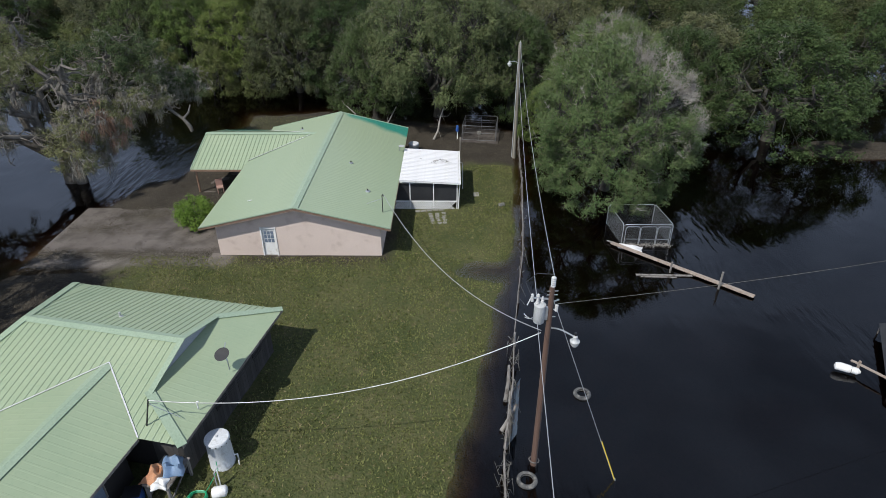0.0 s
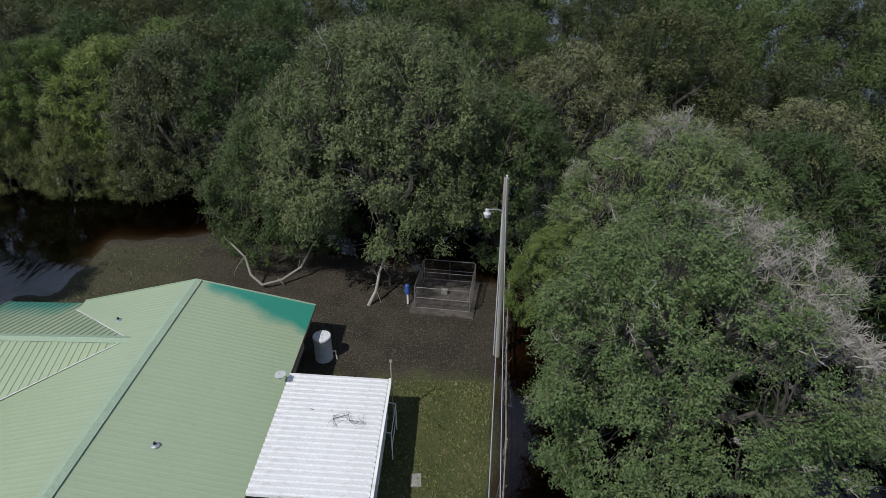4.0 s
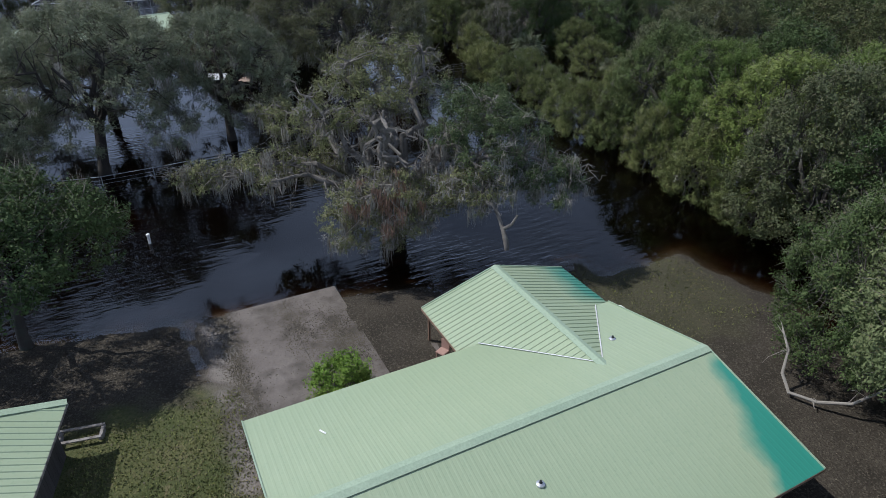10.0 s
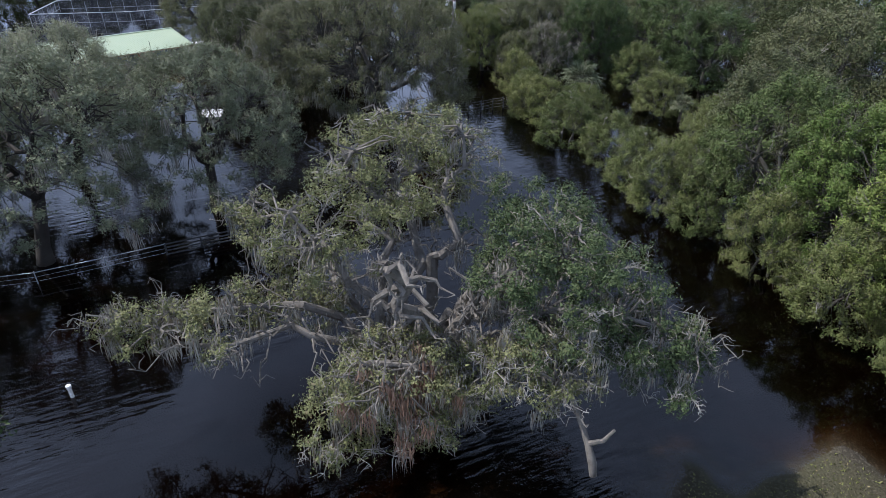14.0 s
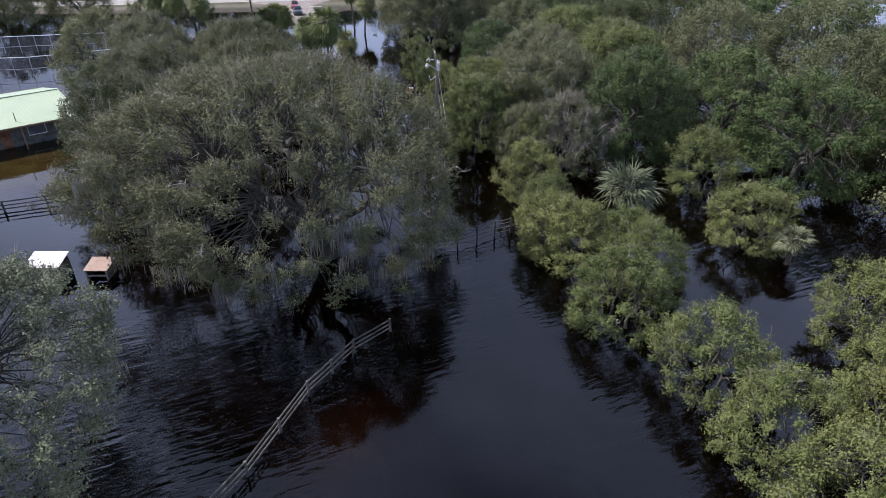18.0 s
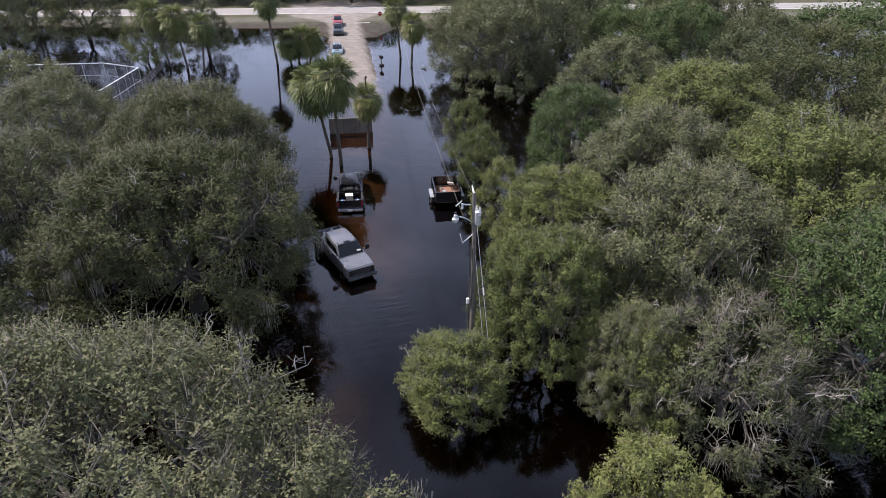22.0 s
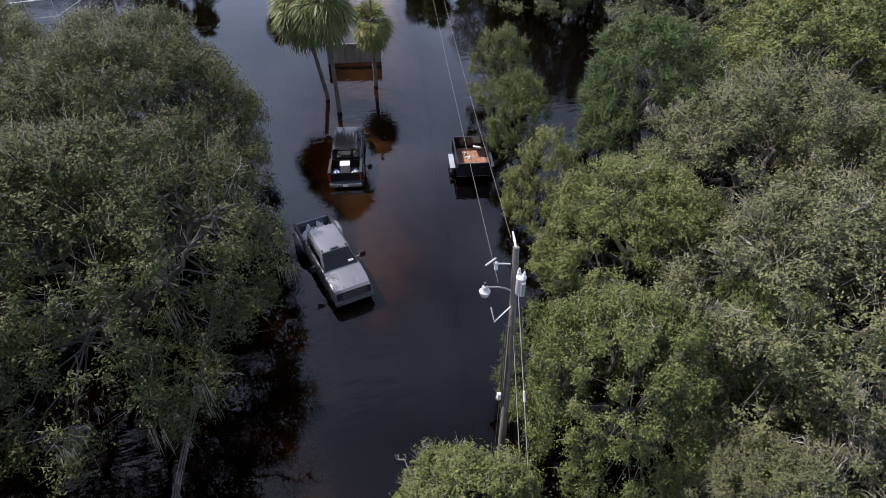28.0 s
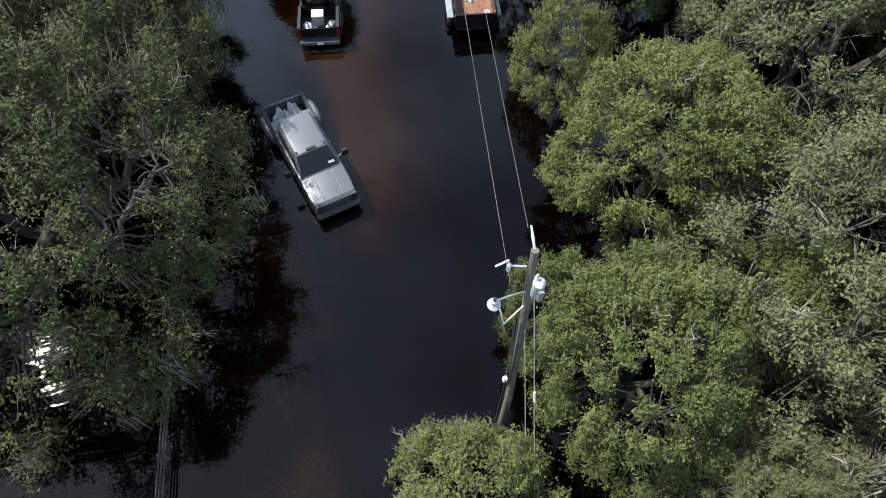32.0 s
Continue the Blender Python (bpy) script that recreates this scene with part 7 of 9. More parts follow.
part("valve", Shape().tube([(0.02, 0.28, -0.2), (0.02, 0.33, 0.8)], 0.025, 6), M_WHITE, pump)
part("foot", Shape().box((0, 0, -0.2), (0.3, 0.2, 0.12)), M_GALV, pump)
hose = Shape()
coil = [(-0.0 + (0.32 + 0.05 * math.sin(i * 0.9)) * math.cos(i * 0.35), (0.32 + 0.05 * math.cos(i * 0.7)) * math.sin(i * 0.35), 0.02 + 0.0012 * i) for i in range(110)]
hose.tube(coil + [(0.3, 0.6, 0.12), (0.5, 1.0, 0.4), (0.45, 1.1, 0.75)], 0.016, 6)
single("garden_hose", hose, M_HOSE, "coiled bright green garden hose on the ground", "hose", smooth=True, at=(-7.75, 15.05, 0.2))

table = thing("work_table", (-8.95, 15.6, 0.15), -11, "rough timber table loaded with tarps and clothes", "table")
part("tabletop", Shape().box((0, 0, 0.88), (1.05, 1.5, 0.06)), M_OLDWOOD, table, bevel=0.008)
for x in (-0.45, 0.45):
    for y in (-0.65, 0.65):
        part("leg", Shape().box((x, y, 0.42), (0.09, 0.09, 0.86)), M_OLDWOOD, table)
    part("brace", Shape().beam((x, -0.65, 0.15), (x, 0.65, 0.75), 0.04, 0.07), M_OLDWOOD, table)
single("tarpaulin", crumpled(0.75, 0.95, 0.45, 5), M_CLOTH_BLUE, "rumpled blue tarpaulin on the table", "tarpaulin", smooth=True, at=(-8.75, 15.75, 1.1), rz=20)
single("jacket", crumpled(0.6, 0.9, 0.35, 6), M_ORANGE, "faded orange cloth draped on the table", "cloth", smooth=True, at=(-9.3, 15.4, 1.1), rz=-10)
single("bath_mat", crumpled(0.55, 0.5, 0.16, 7), M_WHITE, "white rag at the table's edge", "cloth", smooth=True, at=(-8.95, 15.0, 1.1), rz=5)
bucket = thing("bucket", (-9.0, 14.4, 0.15), 0, "small white bucket on the ground", "bucket")
part("pail", Shape().lathe([(0.12, 0), (0.15, 0.32), (0.16, 0.33), (0.15, 0.34), (0.13, 0.2), (0.02, 0.18)], (0, 0, 0), 14), M_WHITE, bucket, smooth=True)
part("handle", Shape().ring((0, 0, 0.34), 0.15, 0.008, (0, 1, 0.4), 18, 5), M_GALV, bucket)
bin_ = thing("storage_bin", (-10.0, 14.9, 0.15), 10, "dark blue plastic bin under the eave", "bin")
part("tub", Shape().box((0, 0, 0.3), (0.6, 0.5, 0.6)), M_BLUE, bin_, bevel=0.04)
part("lid", Shape().box((0, 0, 0.63), (0.64, 0.54, 0.05)), M_BLACK, bin_, bevel=0.015)

bench = thing("wooden_pallet", (-17.75, 26.0, 0.2), 79, "low weathered wooden pallet lying on the muddy ground", "pallet")
for y in (-0.35, 0.35):
    part("board", Shape().box((0, y, 0.28), (1.7, 0.14, 0.05)), M_OLDWOOD, bench)
for x in (-0.8, 0.8):
    part("end_board", Shape().box((x, 0, 0.2), (0.12, 0.8, 0.14)), M_OLDWOOD, bench)
    part("leg", Shape().box((x, 0, 0.06), (0.12, 0.5, 0.16)), M_OLDWOOD, bench)

tub = thing("bathtub", (-14.55, 52.0, 0.15), -20, "white plastic tub lying behind the carport", "tub")
shell_profile = Shape()
n = 20
rings = [(0.62, 0.36, 0.0), (0.72, 0.44, 0.45), (0.76, 0.48, 0.47), (0.66, 0.38, 0.45), (0.56, 0.3, 0.12)]
tv = [(a * math.cos(2 * math.pi * i / n), b * math.sin(2 * math.pi * i / n), z) for a, b, z in rings for i in range(n)]
tf = [(j * n + i, j * n + (i + 1) % n, (j + 1) * n + (i + 1) % n, (j + 1) * n + i) for j in range(len(rings) - 1) for i in range(n)]
shell_profile.add(tv, tf + [tuple(range(n - 1, -1, -1)), tuple((len(rings) - 1) * n + i for i in range(n))])
tub.matrix_basis = tub.matrix_basis @ Matrix.Scale(0.62, 4)
part("shell", shell_profile, M_WHITE, tub, smooth=True)
part("drain", Shape().ring((0.2, 0, 0.13), 0.05, 0.015), M_DARK, tub)

crate = thing("garden_chair", (-15.6, 41.7, 0.2), 25, "reddish plastic chair tipped over by the carport", "chair")
part("seat", Shape().box((0, 0, 0.42), (0.5, 0.5, 0.06)), M_BRICK, crate, bevel=0.02)
part("backrest", Shape().box((0, 0.25, 0.7), (0.5, 0.06, 0.55)), M_BRICK, crate, bevel=0.02)
for x in (-0.2, 0.2):
    for y in (-0.2, 0.2):
        part("leg", Shape().box((x, y, 0.2), (0.06, 0.06, 0.4)), M_BRICK, crate)

post = thing("bird_feeder", (2.25, 53.2, 0.15), 0, "white post with a blue cover beside the kennel", "post")
part("stake", Shape().box((0, 0, 0.4), (0.09, 0.09, 0.9)), M_WHITE, post)
part("cover", Shape().lathe([(0.13, 0.75), (0.16, 0.9), (0.12, 1.25), (0.03, 1.32)], (0, 0, 0), 10), M_BLUE, post, "blue plastic cover", smooth=True)

pipe = thing("standpipe", (-34.85, 29.78, 0), 0, "white plastic standpipe poking out of the flood", "pipe")
part("tube", Shape().tube([(0, 0, -0.6), (0, 0, 0.62)], 0.09, 12), M_WHITE, pipe, smooth=True)
part("cap", Shape().lathe([(0.12, 0.56), (0.125, 0.68), (0.1, 0.71)], (0, 0, 0), 12), M_WHITE, pipe, smooth=True)

block = thing("concrete_block", (5.3, 39.6, 0.17), 30, "hollow concrete block on the lawn", "block")
for x in (-0.18, 0.0, 0.18):
    part("web", Shape().box((x, 0, 0.1), (0.04, 0.2, 0.2)), M_PAVER, block)
for y in (-0.085, 0.085):
    part("face", Shape().box((0, y, 0.1), (0.4, 0.035, 0.2)), M_PAVER, block)
slab = Shape().box((0, 0, 0), (0.42, 0.6, 0.06))
single("paving_slab", slab, M_PAVER, "square pale slab on the grass by the porch", "paving slab", bevel=0.008, at=(3.55, 41.4, 0.21), rz=4)

# stepping stones south of the porch
stones = thing("stepping_stones", (0.8, 37.6, 0.16), 8, "two rows of worn stepping stones set in bare soil", "paving")
rnd = random.Random(12)
for j in range(5):
    for i in range(3):
        part("stone", Shape().lathe([(0.15, 0), (0.17, 0.03), (0.15, 0.06), (0.02, 0.065)], (0.42 * (i - 1) + rnd.uniform(-0.05, 0.05), 0.42 * (j - 2) * 0.8 + rnd.uniform(-0.05, 0.05), 0.01), 7), M_PAVER, stones)
for i in range(5):
    part("stone", Shape().box((-1.3 + 0.42 * i, 1.3 + rnd.uniform(-0.03, 0.03), 0.03), (0.36, 0.3, 0.06), rnd.uniform(-8, 8)), M_PAVER, stones, bevel=0.01)

# fallen twigs on the porch roof
r8 = np.random.default_rng(21)
tw = Shape()
main = limb(tw, r8, (-1.2, 0.35, 0.06), (0.95, -0.25, 0.03), 0.022, 0.01, 4, 6, 0.0, 0.35)
for q in main[1:]:
    for _ in range(4):
        e = q + np.array([r8.uniform(-0.5, 0.5), r8.uniform(-0.45, 0.45), r8.uniform(0.0, 0.06)])
        limb(tw, r8, q, e, 0.01, 0.004, 3, 3, 0.02, 0.4)
single("fallen_branch", tw, M_TWIG, "dead branch lying on the white porch roof", "branch", at=(0.6, 42.4, 2.44))
ladder = thing("ladder_frame", (2.55, 43.2, 0.15), 0, "white metal step frame beside the porch", "frame")
for y in (-0.8, 0.8):
    part("rail", Shape().tube([(0, y, 0), (0, y, 1.5), (-0.3, y, 1.55)], 0.025, 6), M_WHITE, ladder)
for z in (0.75, 1.45):
    part("bar", Shape().tube([(0, -0.8, z), (0, 0.8, z)], 0.02, 6), M_WHITE, ladder)
single("tv_mast", Shape().tube([(0, 0, 0), (0.0, 0, 3.3)], 0.03, 7).box((0, 0, 3.3), (0.1, 0.05, 0.12)), M_POLE_GREY, "thin mast beside the porch roof", "mast", at=(2.36, 44.6, 0.1))

# driveway slab and walk
drive = thing("driveway", (-18.5, 35.9, 0), 0, "cracked concrete driveway slab running into the flood", "driveway", kind="structure")
for i in range(2):
    for j in range(2):
        part("slab", Shape().box((-2.87 + 5.72 * i, -1.55 + 3.1 * j, 0.08 + 0.03 * i), (5.712, 3.092, 0.2)), M_CONCRETE, drive, bevel=0.015)
walkway = thing("brick_walk", (-13.45, 39.4, 0.2), 0, "pinkish brick walk along the house wall", "walkway", kind="structure")
bk = Shape().box((0, 0, 0), (0.2, 0.098, 0.06)).mesh("brick", M_BRICK)
for i in range(6):
    for j in range(40):
        ob = new("brick", bk)
        ob.parent = walkway
        ob.location = (-0.55 + 0.205 * i + (0.1 if j % 2 else 0), -2.0 + 0.103 * j, 0.02 + 0.004 * ((i * 7 + j * 3) % 3))


# round green bush
BUSH = tree_meshes(95, 1.35, 1.9, 9000, 0.10, M_LEAF_BUSH, lumps=60, base=0.42, limbs=6, lump=0.26, twigs=0, trunk_r=0.05, skirt=-0.7, stems=3)
plant(BUSH, "shrub", (-15.35, 36.5, 0.12), 0, 1.0, "round fresh green shrub beside the driveway", "shrub")

# ---- fences in the west water ----
def board_fence(name, pts, tops, label, material, rails=3, every=2.4, gap=0.28):
    f = thing(name, (*pts[0], 0), 0, label, "fence")
    o = Vector((*pts[0], 0))
    rnd = random.Random(len(pts) * 7 + rails)
    for (a, za), (b, zb) in zip(zip(pts, tops), zip(pts[1:], tops[1:])):
        A, B = Vector((*a, za)) - o, Vector((*b, zb)) - o
        n = max(1, round((B - A).length / every))
        for i in range(n):
            p, q = A.lerp(B, i / n), A.lerp(B, (i + 1) / n)
            part("post", Shape().box((p.x, p.y, (p.z + 0.08 - 0.7) / 2), (0.11, 0.11, p.z + 0.08 + 0.7), rnd.uniform(-8, 8)), material, f)
            for k in range(rails):
                dz = Vector((0.0, 0.0, -gap * k + rnd.uniform(-0.02, 0.02)))
                part("rail", Shape().beam(p + dz, q + dz, 0.03, 0.095), material, f)
    B = Vector((*pts[-1], tops[-1])) - o
    part("post", Shape().box((B.x, B.y, (B.z + 0.08 - 0.7) / 2), (0.11, 0.11, B.z + 0.78)), material, f)
    return f


M_FENCE = surface("dim_weathered_rails", (0.07, 0.066, 0.06), (0.14, 0.132, 0.12), 0.9, 0, 1.5, 30, (0.045, 0.04, 0.036), 0.4, 0.4)
M_BLACKBOARD = surface("black_fence_boards", (0.03, 0.03, 0.031), (0.06, 0.06, 0.06), 0.8, 0, 2, 30, (0.12, 0.115, 0.11), 0.3, 0.3)
board_fence("board_fence", [(-47.9, 43.3), (-48.8, 45.5), (-51.7, 49.1), (-55.4, 52.6), (-57.6, 55.6), (-58.6, 58.0)], [0.7, 0.75, 0.8, 0.85, 0.85, 0.8], "weathered grey board fence curving through the flood", M_FENCE)
board_fence("board_fence", [(-47.9, 43.3), (-47.2, 38.9), (-47.0, 34.5)], [0.75, 0.8, 0.8], "dark board fence standing in the flood", M_BLACKBOARD, 4, 2.4, 0.24)
board_fence("board_fence", [(-86.5, 48.5), (-85.5, 41.9), (-86.0, 33.0), (-87.5, 24.0), (-90.0, 14.0)], [0.8, 0.8, 0.8, 0.85, 0.85], "dark board fence in front of the third house", M_BLACKBOARD, 3, 2.6, 0.3)
board_fence("board_fence", [(-141.0, 48.6), (-150.0, 49.9), (-161.0, 51.4)], [1.0, 1.0, 1.0], "dark board fence beside the screened pool", M_BLACKBOARD, 4, 2.6, 0.27)

board_fence("board_fence", [(-76.5, 59.2), (-82.2, 60.1), (-90.8, 61.2), (-97.0, 62.0)], [0.85, 0.85, 0.85, 0.85], "dim board fence under the oaks by the drive", M_FENCE, 3, 2.4, 0.25)

wirefence = thing("wire_fence", (-47.0, 28.0, 0), 0, "rusty wire fence with a pale top rail in the flood", "fence")
for i, (a, b) in enumerate((((-47.0, 34.5), (-46.7, 31.0)), ((-46.7, 31.0), (-46.5, 27.2)), ((-46.5, 27.2), (-47.2, 23.0)), ((-47.2, 23.0), (-48.3, 19.0)))):
    A, B = Vector((a[0] + 47, a[1] - 28, 0)), Vector((b[0] + 47, b[1] - 28, 0))
    part("post", Shape().tube([A + Vector((0, 0, -0.7)), A + Vector((0, 0, 0.9))], 0.035, 7), M_GALV, wirefence)
    part("top_rail", Shape().tube([A + Vector((0, 0, 0.82)), B + Vector((0, 0, 0.82))], 0.03, 6), M_GALV, wirefence)
    for z in (0.5, 0.2):
        part("wire", Shape().tube([A + Vector((0, 0, z)), B + Vector((0, 0, z))], 0.01, 4), M_GALV, wirefence)

M_DARKSTEEL = surface("dull_dark_steel", (0.05, 0.052, 0.055), (0.10, 0.10, 0.105), 0.6, 0.3, 2, 40, (0.14, 0.09, 0.06), 0.3)
gate = thing("field_gate", (-66.1, 70.2, 0), math.degrees(math.atan2(1.9, 2.9)), "tubular steel field gate half under water", "gate")
for k in range(5):
    part("bar", Shape().tube([(0, 0, 0.75 - 0.19 * k), (3.2, 0, 0.75 - 0.19 * k)], 0.02, 6), M_DARKSTEEL, gate)
for x in (0, 1.6, 3.2):
    part("stile", Shape().tube([(x, 0, -0.3), (x, 0, 0.77)], 0.024, 6), M_DARKSTEEL, gate)
hung = thing("wire_fence", (-66.2, 64.0, 0), 0, "sagging wire fence on dark posts in the channel", "fence")
lp = [(0, 0), (0.45, 1.65), (0.4, 3.2), (0.1, 4.8), (0.1, 6.1)]
for x, y in lp:
    part("post", Shape().tube([(x, y, -0.7), (x + 0.03, y, 1.3)], 0.06, 8), M_BLACKBOARD, hung)
for a, b in zip(lp, lp[1:]):
    for z in (0.3, 0.62, 0.94, 1.2):
        part("wire", Shape().tube(sag((*a, z), (*b, z), 0.05, 5), 0.028, 5), M_FENCE, hung)


# ---- animal shelters in the field ----
def shelter(at, rz, w, d, h, slope, roof_mat, wall_mat, label):
    s = thing("animal_shelter", at, rz, label, "shelter", "shelters in the flooded field")
    roof = Shape().slab([(-w / 2, -d / 2, h), (w / 2, -d / 2, h), (w / 2, d / 2, h + slope), (-w / 2, d / 2, h + slope)], 0.05)
    top = part("roof", roof, roof_mat, s)
    if roof_mat is M_WHITE_METAL:
        for i in range(9):
            x = -w / 2 + w * (i + 0.5) / 9
            part("rib", Shape().beam((x, -d / 2, h + 0.012), (x, d / 2, h + slope + 0.012), 0.05, 0.03), roof_mat, top)
    for x in (-w / 2 + 0.1, w / 2 - 0.1):
        part("side", Shape().box((x, 0, h / 2 - 0.3), (0.05, d - 0.2, h + 0.4)), wall_mat, s, "dark board side")
    part("back", Shape().box((0, d / 2 - 0.12, h / 2 - 0.25), (w - 0.2, 0.05, h + slope + 0.3)), wall_mat, s)
    for x in (-w / 2 + 0.12, w / 2 - 0.12):
        part("post", Shape().box((x, -d / 2 + 0.08, h / 2 - 0.3), (0.09, 0.09, h + 0.5)), M_OLDWOOD, s)
    part("beam", Shape().box((0, -d / 2 + 0.08, h * 0.45), (w - 0.24, 0.06, 0.1)), M_OLDWOOD, s)
    return s


shelter((-73.3, 40.2, 0), 66, 2.2, 1.5, 1.05, 0.35, M_WHITE_METAL, M_BLACKBOARD, "open shelter with a white ribbed metal roof in the flood")
shelter((-72.0, 43.2, 0), 66, 1.5, 1.35, 0.75, 0.25, surface("brown_plywood", (0.27, 0.19, 0.145), (0.34, 0.25, 0.195), 0.8, 0, 1.5, 20, (0.2, 0.14, 0.1), 0.3), M_BLACKBOARD, "low box shelter with a brown plywood roof in the flood")
single("plank", Shape().beam((-0.6, 0, 0), (0.6, 0, 0.1), 0.16, 0.05), M_OLDWOOD, "board drifting behind the box shelter", "plank", "drifting timber", at=(-73.4, 44.5, 0.1), rz=30)

shelter((-90.0, 49.9, 0), 90, 3.8, 1.9, 1.0, 0.3, surface("tan_plywood", (0.36, 0.30, 0.23), (0.44, 0.37, 0.29), 0.8, 0, 1.5, 20, (0.26, 0.21, 0.16), 0.3), M_OLDWOOD, "open shelter with a tan plywood roof beside the oaks")


# ---- the third house and its screened pool ----
def third_house():
    h = thing("house", (-103.0, 41.2, 0), 109.0, "long low house with a pale green metal roof behind the oaks", "house")
    # local x runs north along the eave, y runs west
    L, ez, tz, run = 26.0, 2.4, 3.65, 7.4
    up = Vector((0, run, tz - ez))
    ribbed_slope(h, "roof_slope", (-L, 0, ez), (1, 0, 0), up, [(0, 0), (L, 0), (L, up.length), (0, up.length)], "pale green ribbed metal sheet")
    up2 = Vector((0, -run, tz - ez))
    ribbed_slope(h, "roof_slope", (-L, 2 * run, ez), (1, 0, 0), up2, [(0, 0), (L, 0), (L, up2.length), (0, up2.length)])
    part("ridge_cap", Shape().beam((-L, run, tz + 0.04), (0, run, tz + 0.04), 0.4, 0.03), M_ROOF_TRIM, h)
    part("fascia", Shape().beam((-L, 0, ez - 0.09), (0, 0, ez - 0.09), 0.04, 0.16), M_FASCIA, h)
    wallm = surface("dull_teal_siding", (0.10, 0.12, 0.12), (0.16, 0.17, 0.165), 0.8, 0, 1.0, 20, (0.06, 0.05, 0.05), 0.4)
    part("wall", Shape().box((-L / 2, 1.9, 1.1), (L - 1.4, 0.2, 2.4)), wallm, h, "dim painted wall")
    part("wall", Shape().box((-L / 2, 2 * run - 0.8, 1.1), (L - 1.4, 0.2, 2.4)), wallm, h)
    for x in (-0.8, -L + 0.8):
        n = [(x, 0.8, -0.1), (x, 2 * run - 0.8, -0.1), (x, 2 * run - 0.8, 2.4), (x, run, tz - 0.15), (x, 0.8, 2.4)]
        part("gable_wall", Shape().slab(n, 0.15), wallm, h)
    for x in (-4, -9.5, -15):
        win = part("window", Shape().box((x, 1.78, 1.4), (1.5, 0.06, 1.0)), M_GLASS, h, "dull window")
        part("frame", Shape().box((x, 1.76, 1.93), (1.6, 0.06, 0.07)).box((x, 1.76, 0.87), (1.6, 0.06, 0.07)).box((x - 0.78, 1.76, 1.4), (0.07, 0.06, 1.1)).box((x + 0.78, 1.76, 1.4), (0.07, 0.06, 1.1)), M_WHITE, win)
    part("door", Shape().box((-6.8, 1.78, 1.05), (0.95, 0.06, 2.0)), M_RUST, h, "reddish door")
    for i in range(6):
        part("porch_post", Shape().box((-0.6 - 4.9 * i, 0.3, 1.15), (0.12, 0.12, 2.4)), M_FASCIA, h)
    for x, y in ((-5.6, 1.2), (-13.0, 4.0)):
        part("vent_pipe", Shape().tube([(x, y, ez + 0.15 * y), (x, y, ez + 0.15 * y + 0.9)], 0.04, 6), M_BLACK, h)
    part("awning", Shape().slab([(-0.2, -0.6, 2.2), (2.2, -0.6, 2.15), (2.2, 1.8, 2.35), (-0.2, 1.8, 2.4)], 0.05), M_WHITE_METAL, h, "white ribbed awning")
    part("awning_post", Shape().box((2.1, -0.5, 1.05), (0.08, 0.08, 2.2)), M_WHITE, h)


third_house()


def pool_cage():
    c = thing("screen_enclosure", (-148.1, 49.4, 0), 0, "white-framed screen enclosure standing in flood water", "enclosure")
    o = Vector((-148.1, 49.4, 0))
    plan = [(-148.1, 49.4), (-152.4, 44.6), (-154.4, 34.0), (-156.8, 20.0), (-140.0, 17.0), (-136.0, 33.0), (-137.6, 46.5)]
    for a, b in zip(plan, plan[1:] + plan[:1]):
        A, B = Vector((*a, 0)) - o, Vector((*b, 0)) - o
        up = Vector((0, 0, 1))
        part("top_rail", Shape().beam(A + up * 2.6, B + up * 2.6, 0.08, 0.08), M_WHITE, c)
        part("mid_rail", Shape().beam(A + up * 1.0, B + up * 1.0, 0.05, 0.05), M_XFMR, c)
        n = max(1, round((B - A).length / 2.4))
        for i in range(n):
            p = A.lerp(B, i / n)
            part("post", Shape().box(p + up * 1.05, (0.05, 0.05, 3.1)), M_XFMR, c)
        part("screen", Shape().slab([A + up * -0.3, B + up * -0.3, B + up * 2.55, A + up * 2.55], 0.01), M_NET, c, "grey see-through screen")


def see_through(name, colour, share):
    """Fine netting: part of the light passes between its threads."""
    m, n, l, p = node_material(name)
    tr, mx = n.new("ShaderNodeBsdfTransparent"), n.new("ShaderNodeMixShader")
    p.inputs["Base Color"].default_value = (*colour, 1)
    p.inputs["Roughness"].default_value = 0.8
    mx.inputs["Fac"].default_value = share
    l.new(tr.outputs["BSDF"], mx.inputs[1])
    l.new(p.outputs["BSDF"], mx.inputs[2])
    l.new(mx.outputs["Shader"], n["Material Output"].inputs["Surface"])
    return m


M_NET = see_through("insect_netting", (0.10, 0.10, 0.105), 0.28)
pool_cage()


# ---- highway ----
def highway():
    m = surface("pale_worn_asphalt", (0.22, 0.208, 0.196), (0.27, 0.257, 0.244), 0.85, 0, 0.3, 12, (0.17, 0.163, 0.156), 0.3)
    h = thing("highway", (-203.0, 63.0, 0.46), 0, "pale worn two-lane highway on a low bank", "road", kind="structure")
    a, b = Vector((0.26 * -260, -260, 0)), Vector((0.26 * 200, 200, 0))
    side = Vector((-1, 0.26, 0)).normalized()
    part("carriageway", Shape().slab([a, b, b + side * 9, a + side * 9], 0.3), m, h)
    for off, w in ((0.5, 0.14), (8.5, 0.14)):
        part("road_line", Shape().slab([a + side * off, b + side * off, b + side * (off + w), a + side * (off + w)], 0.02).add([], []), M_WHITE if off in (0.5, 8.5) else M_YELLOW, h).location.z = 0.006
    return h


highway()
single("stop_line", Shape().box((0, 0, 0), (0.4, 3.0, 0.012)), M_WHITE, "white stop line across the drive's mouth", "road marking", kind="structure", at=(-184.8, 86.0, 0.475), rz=-12)


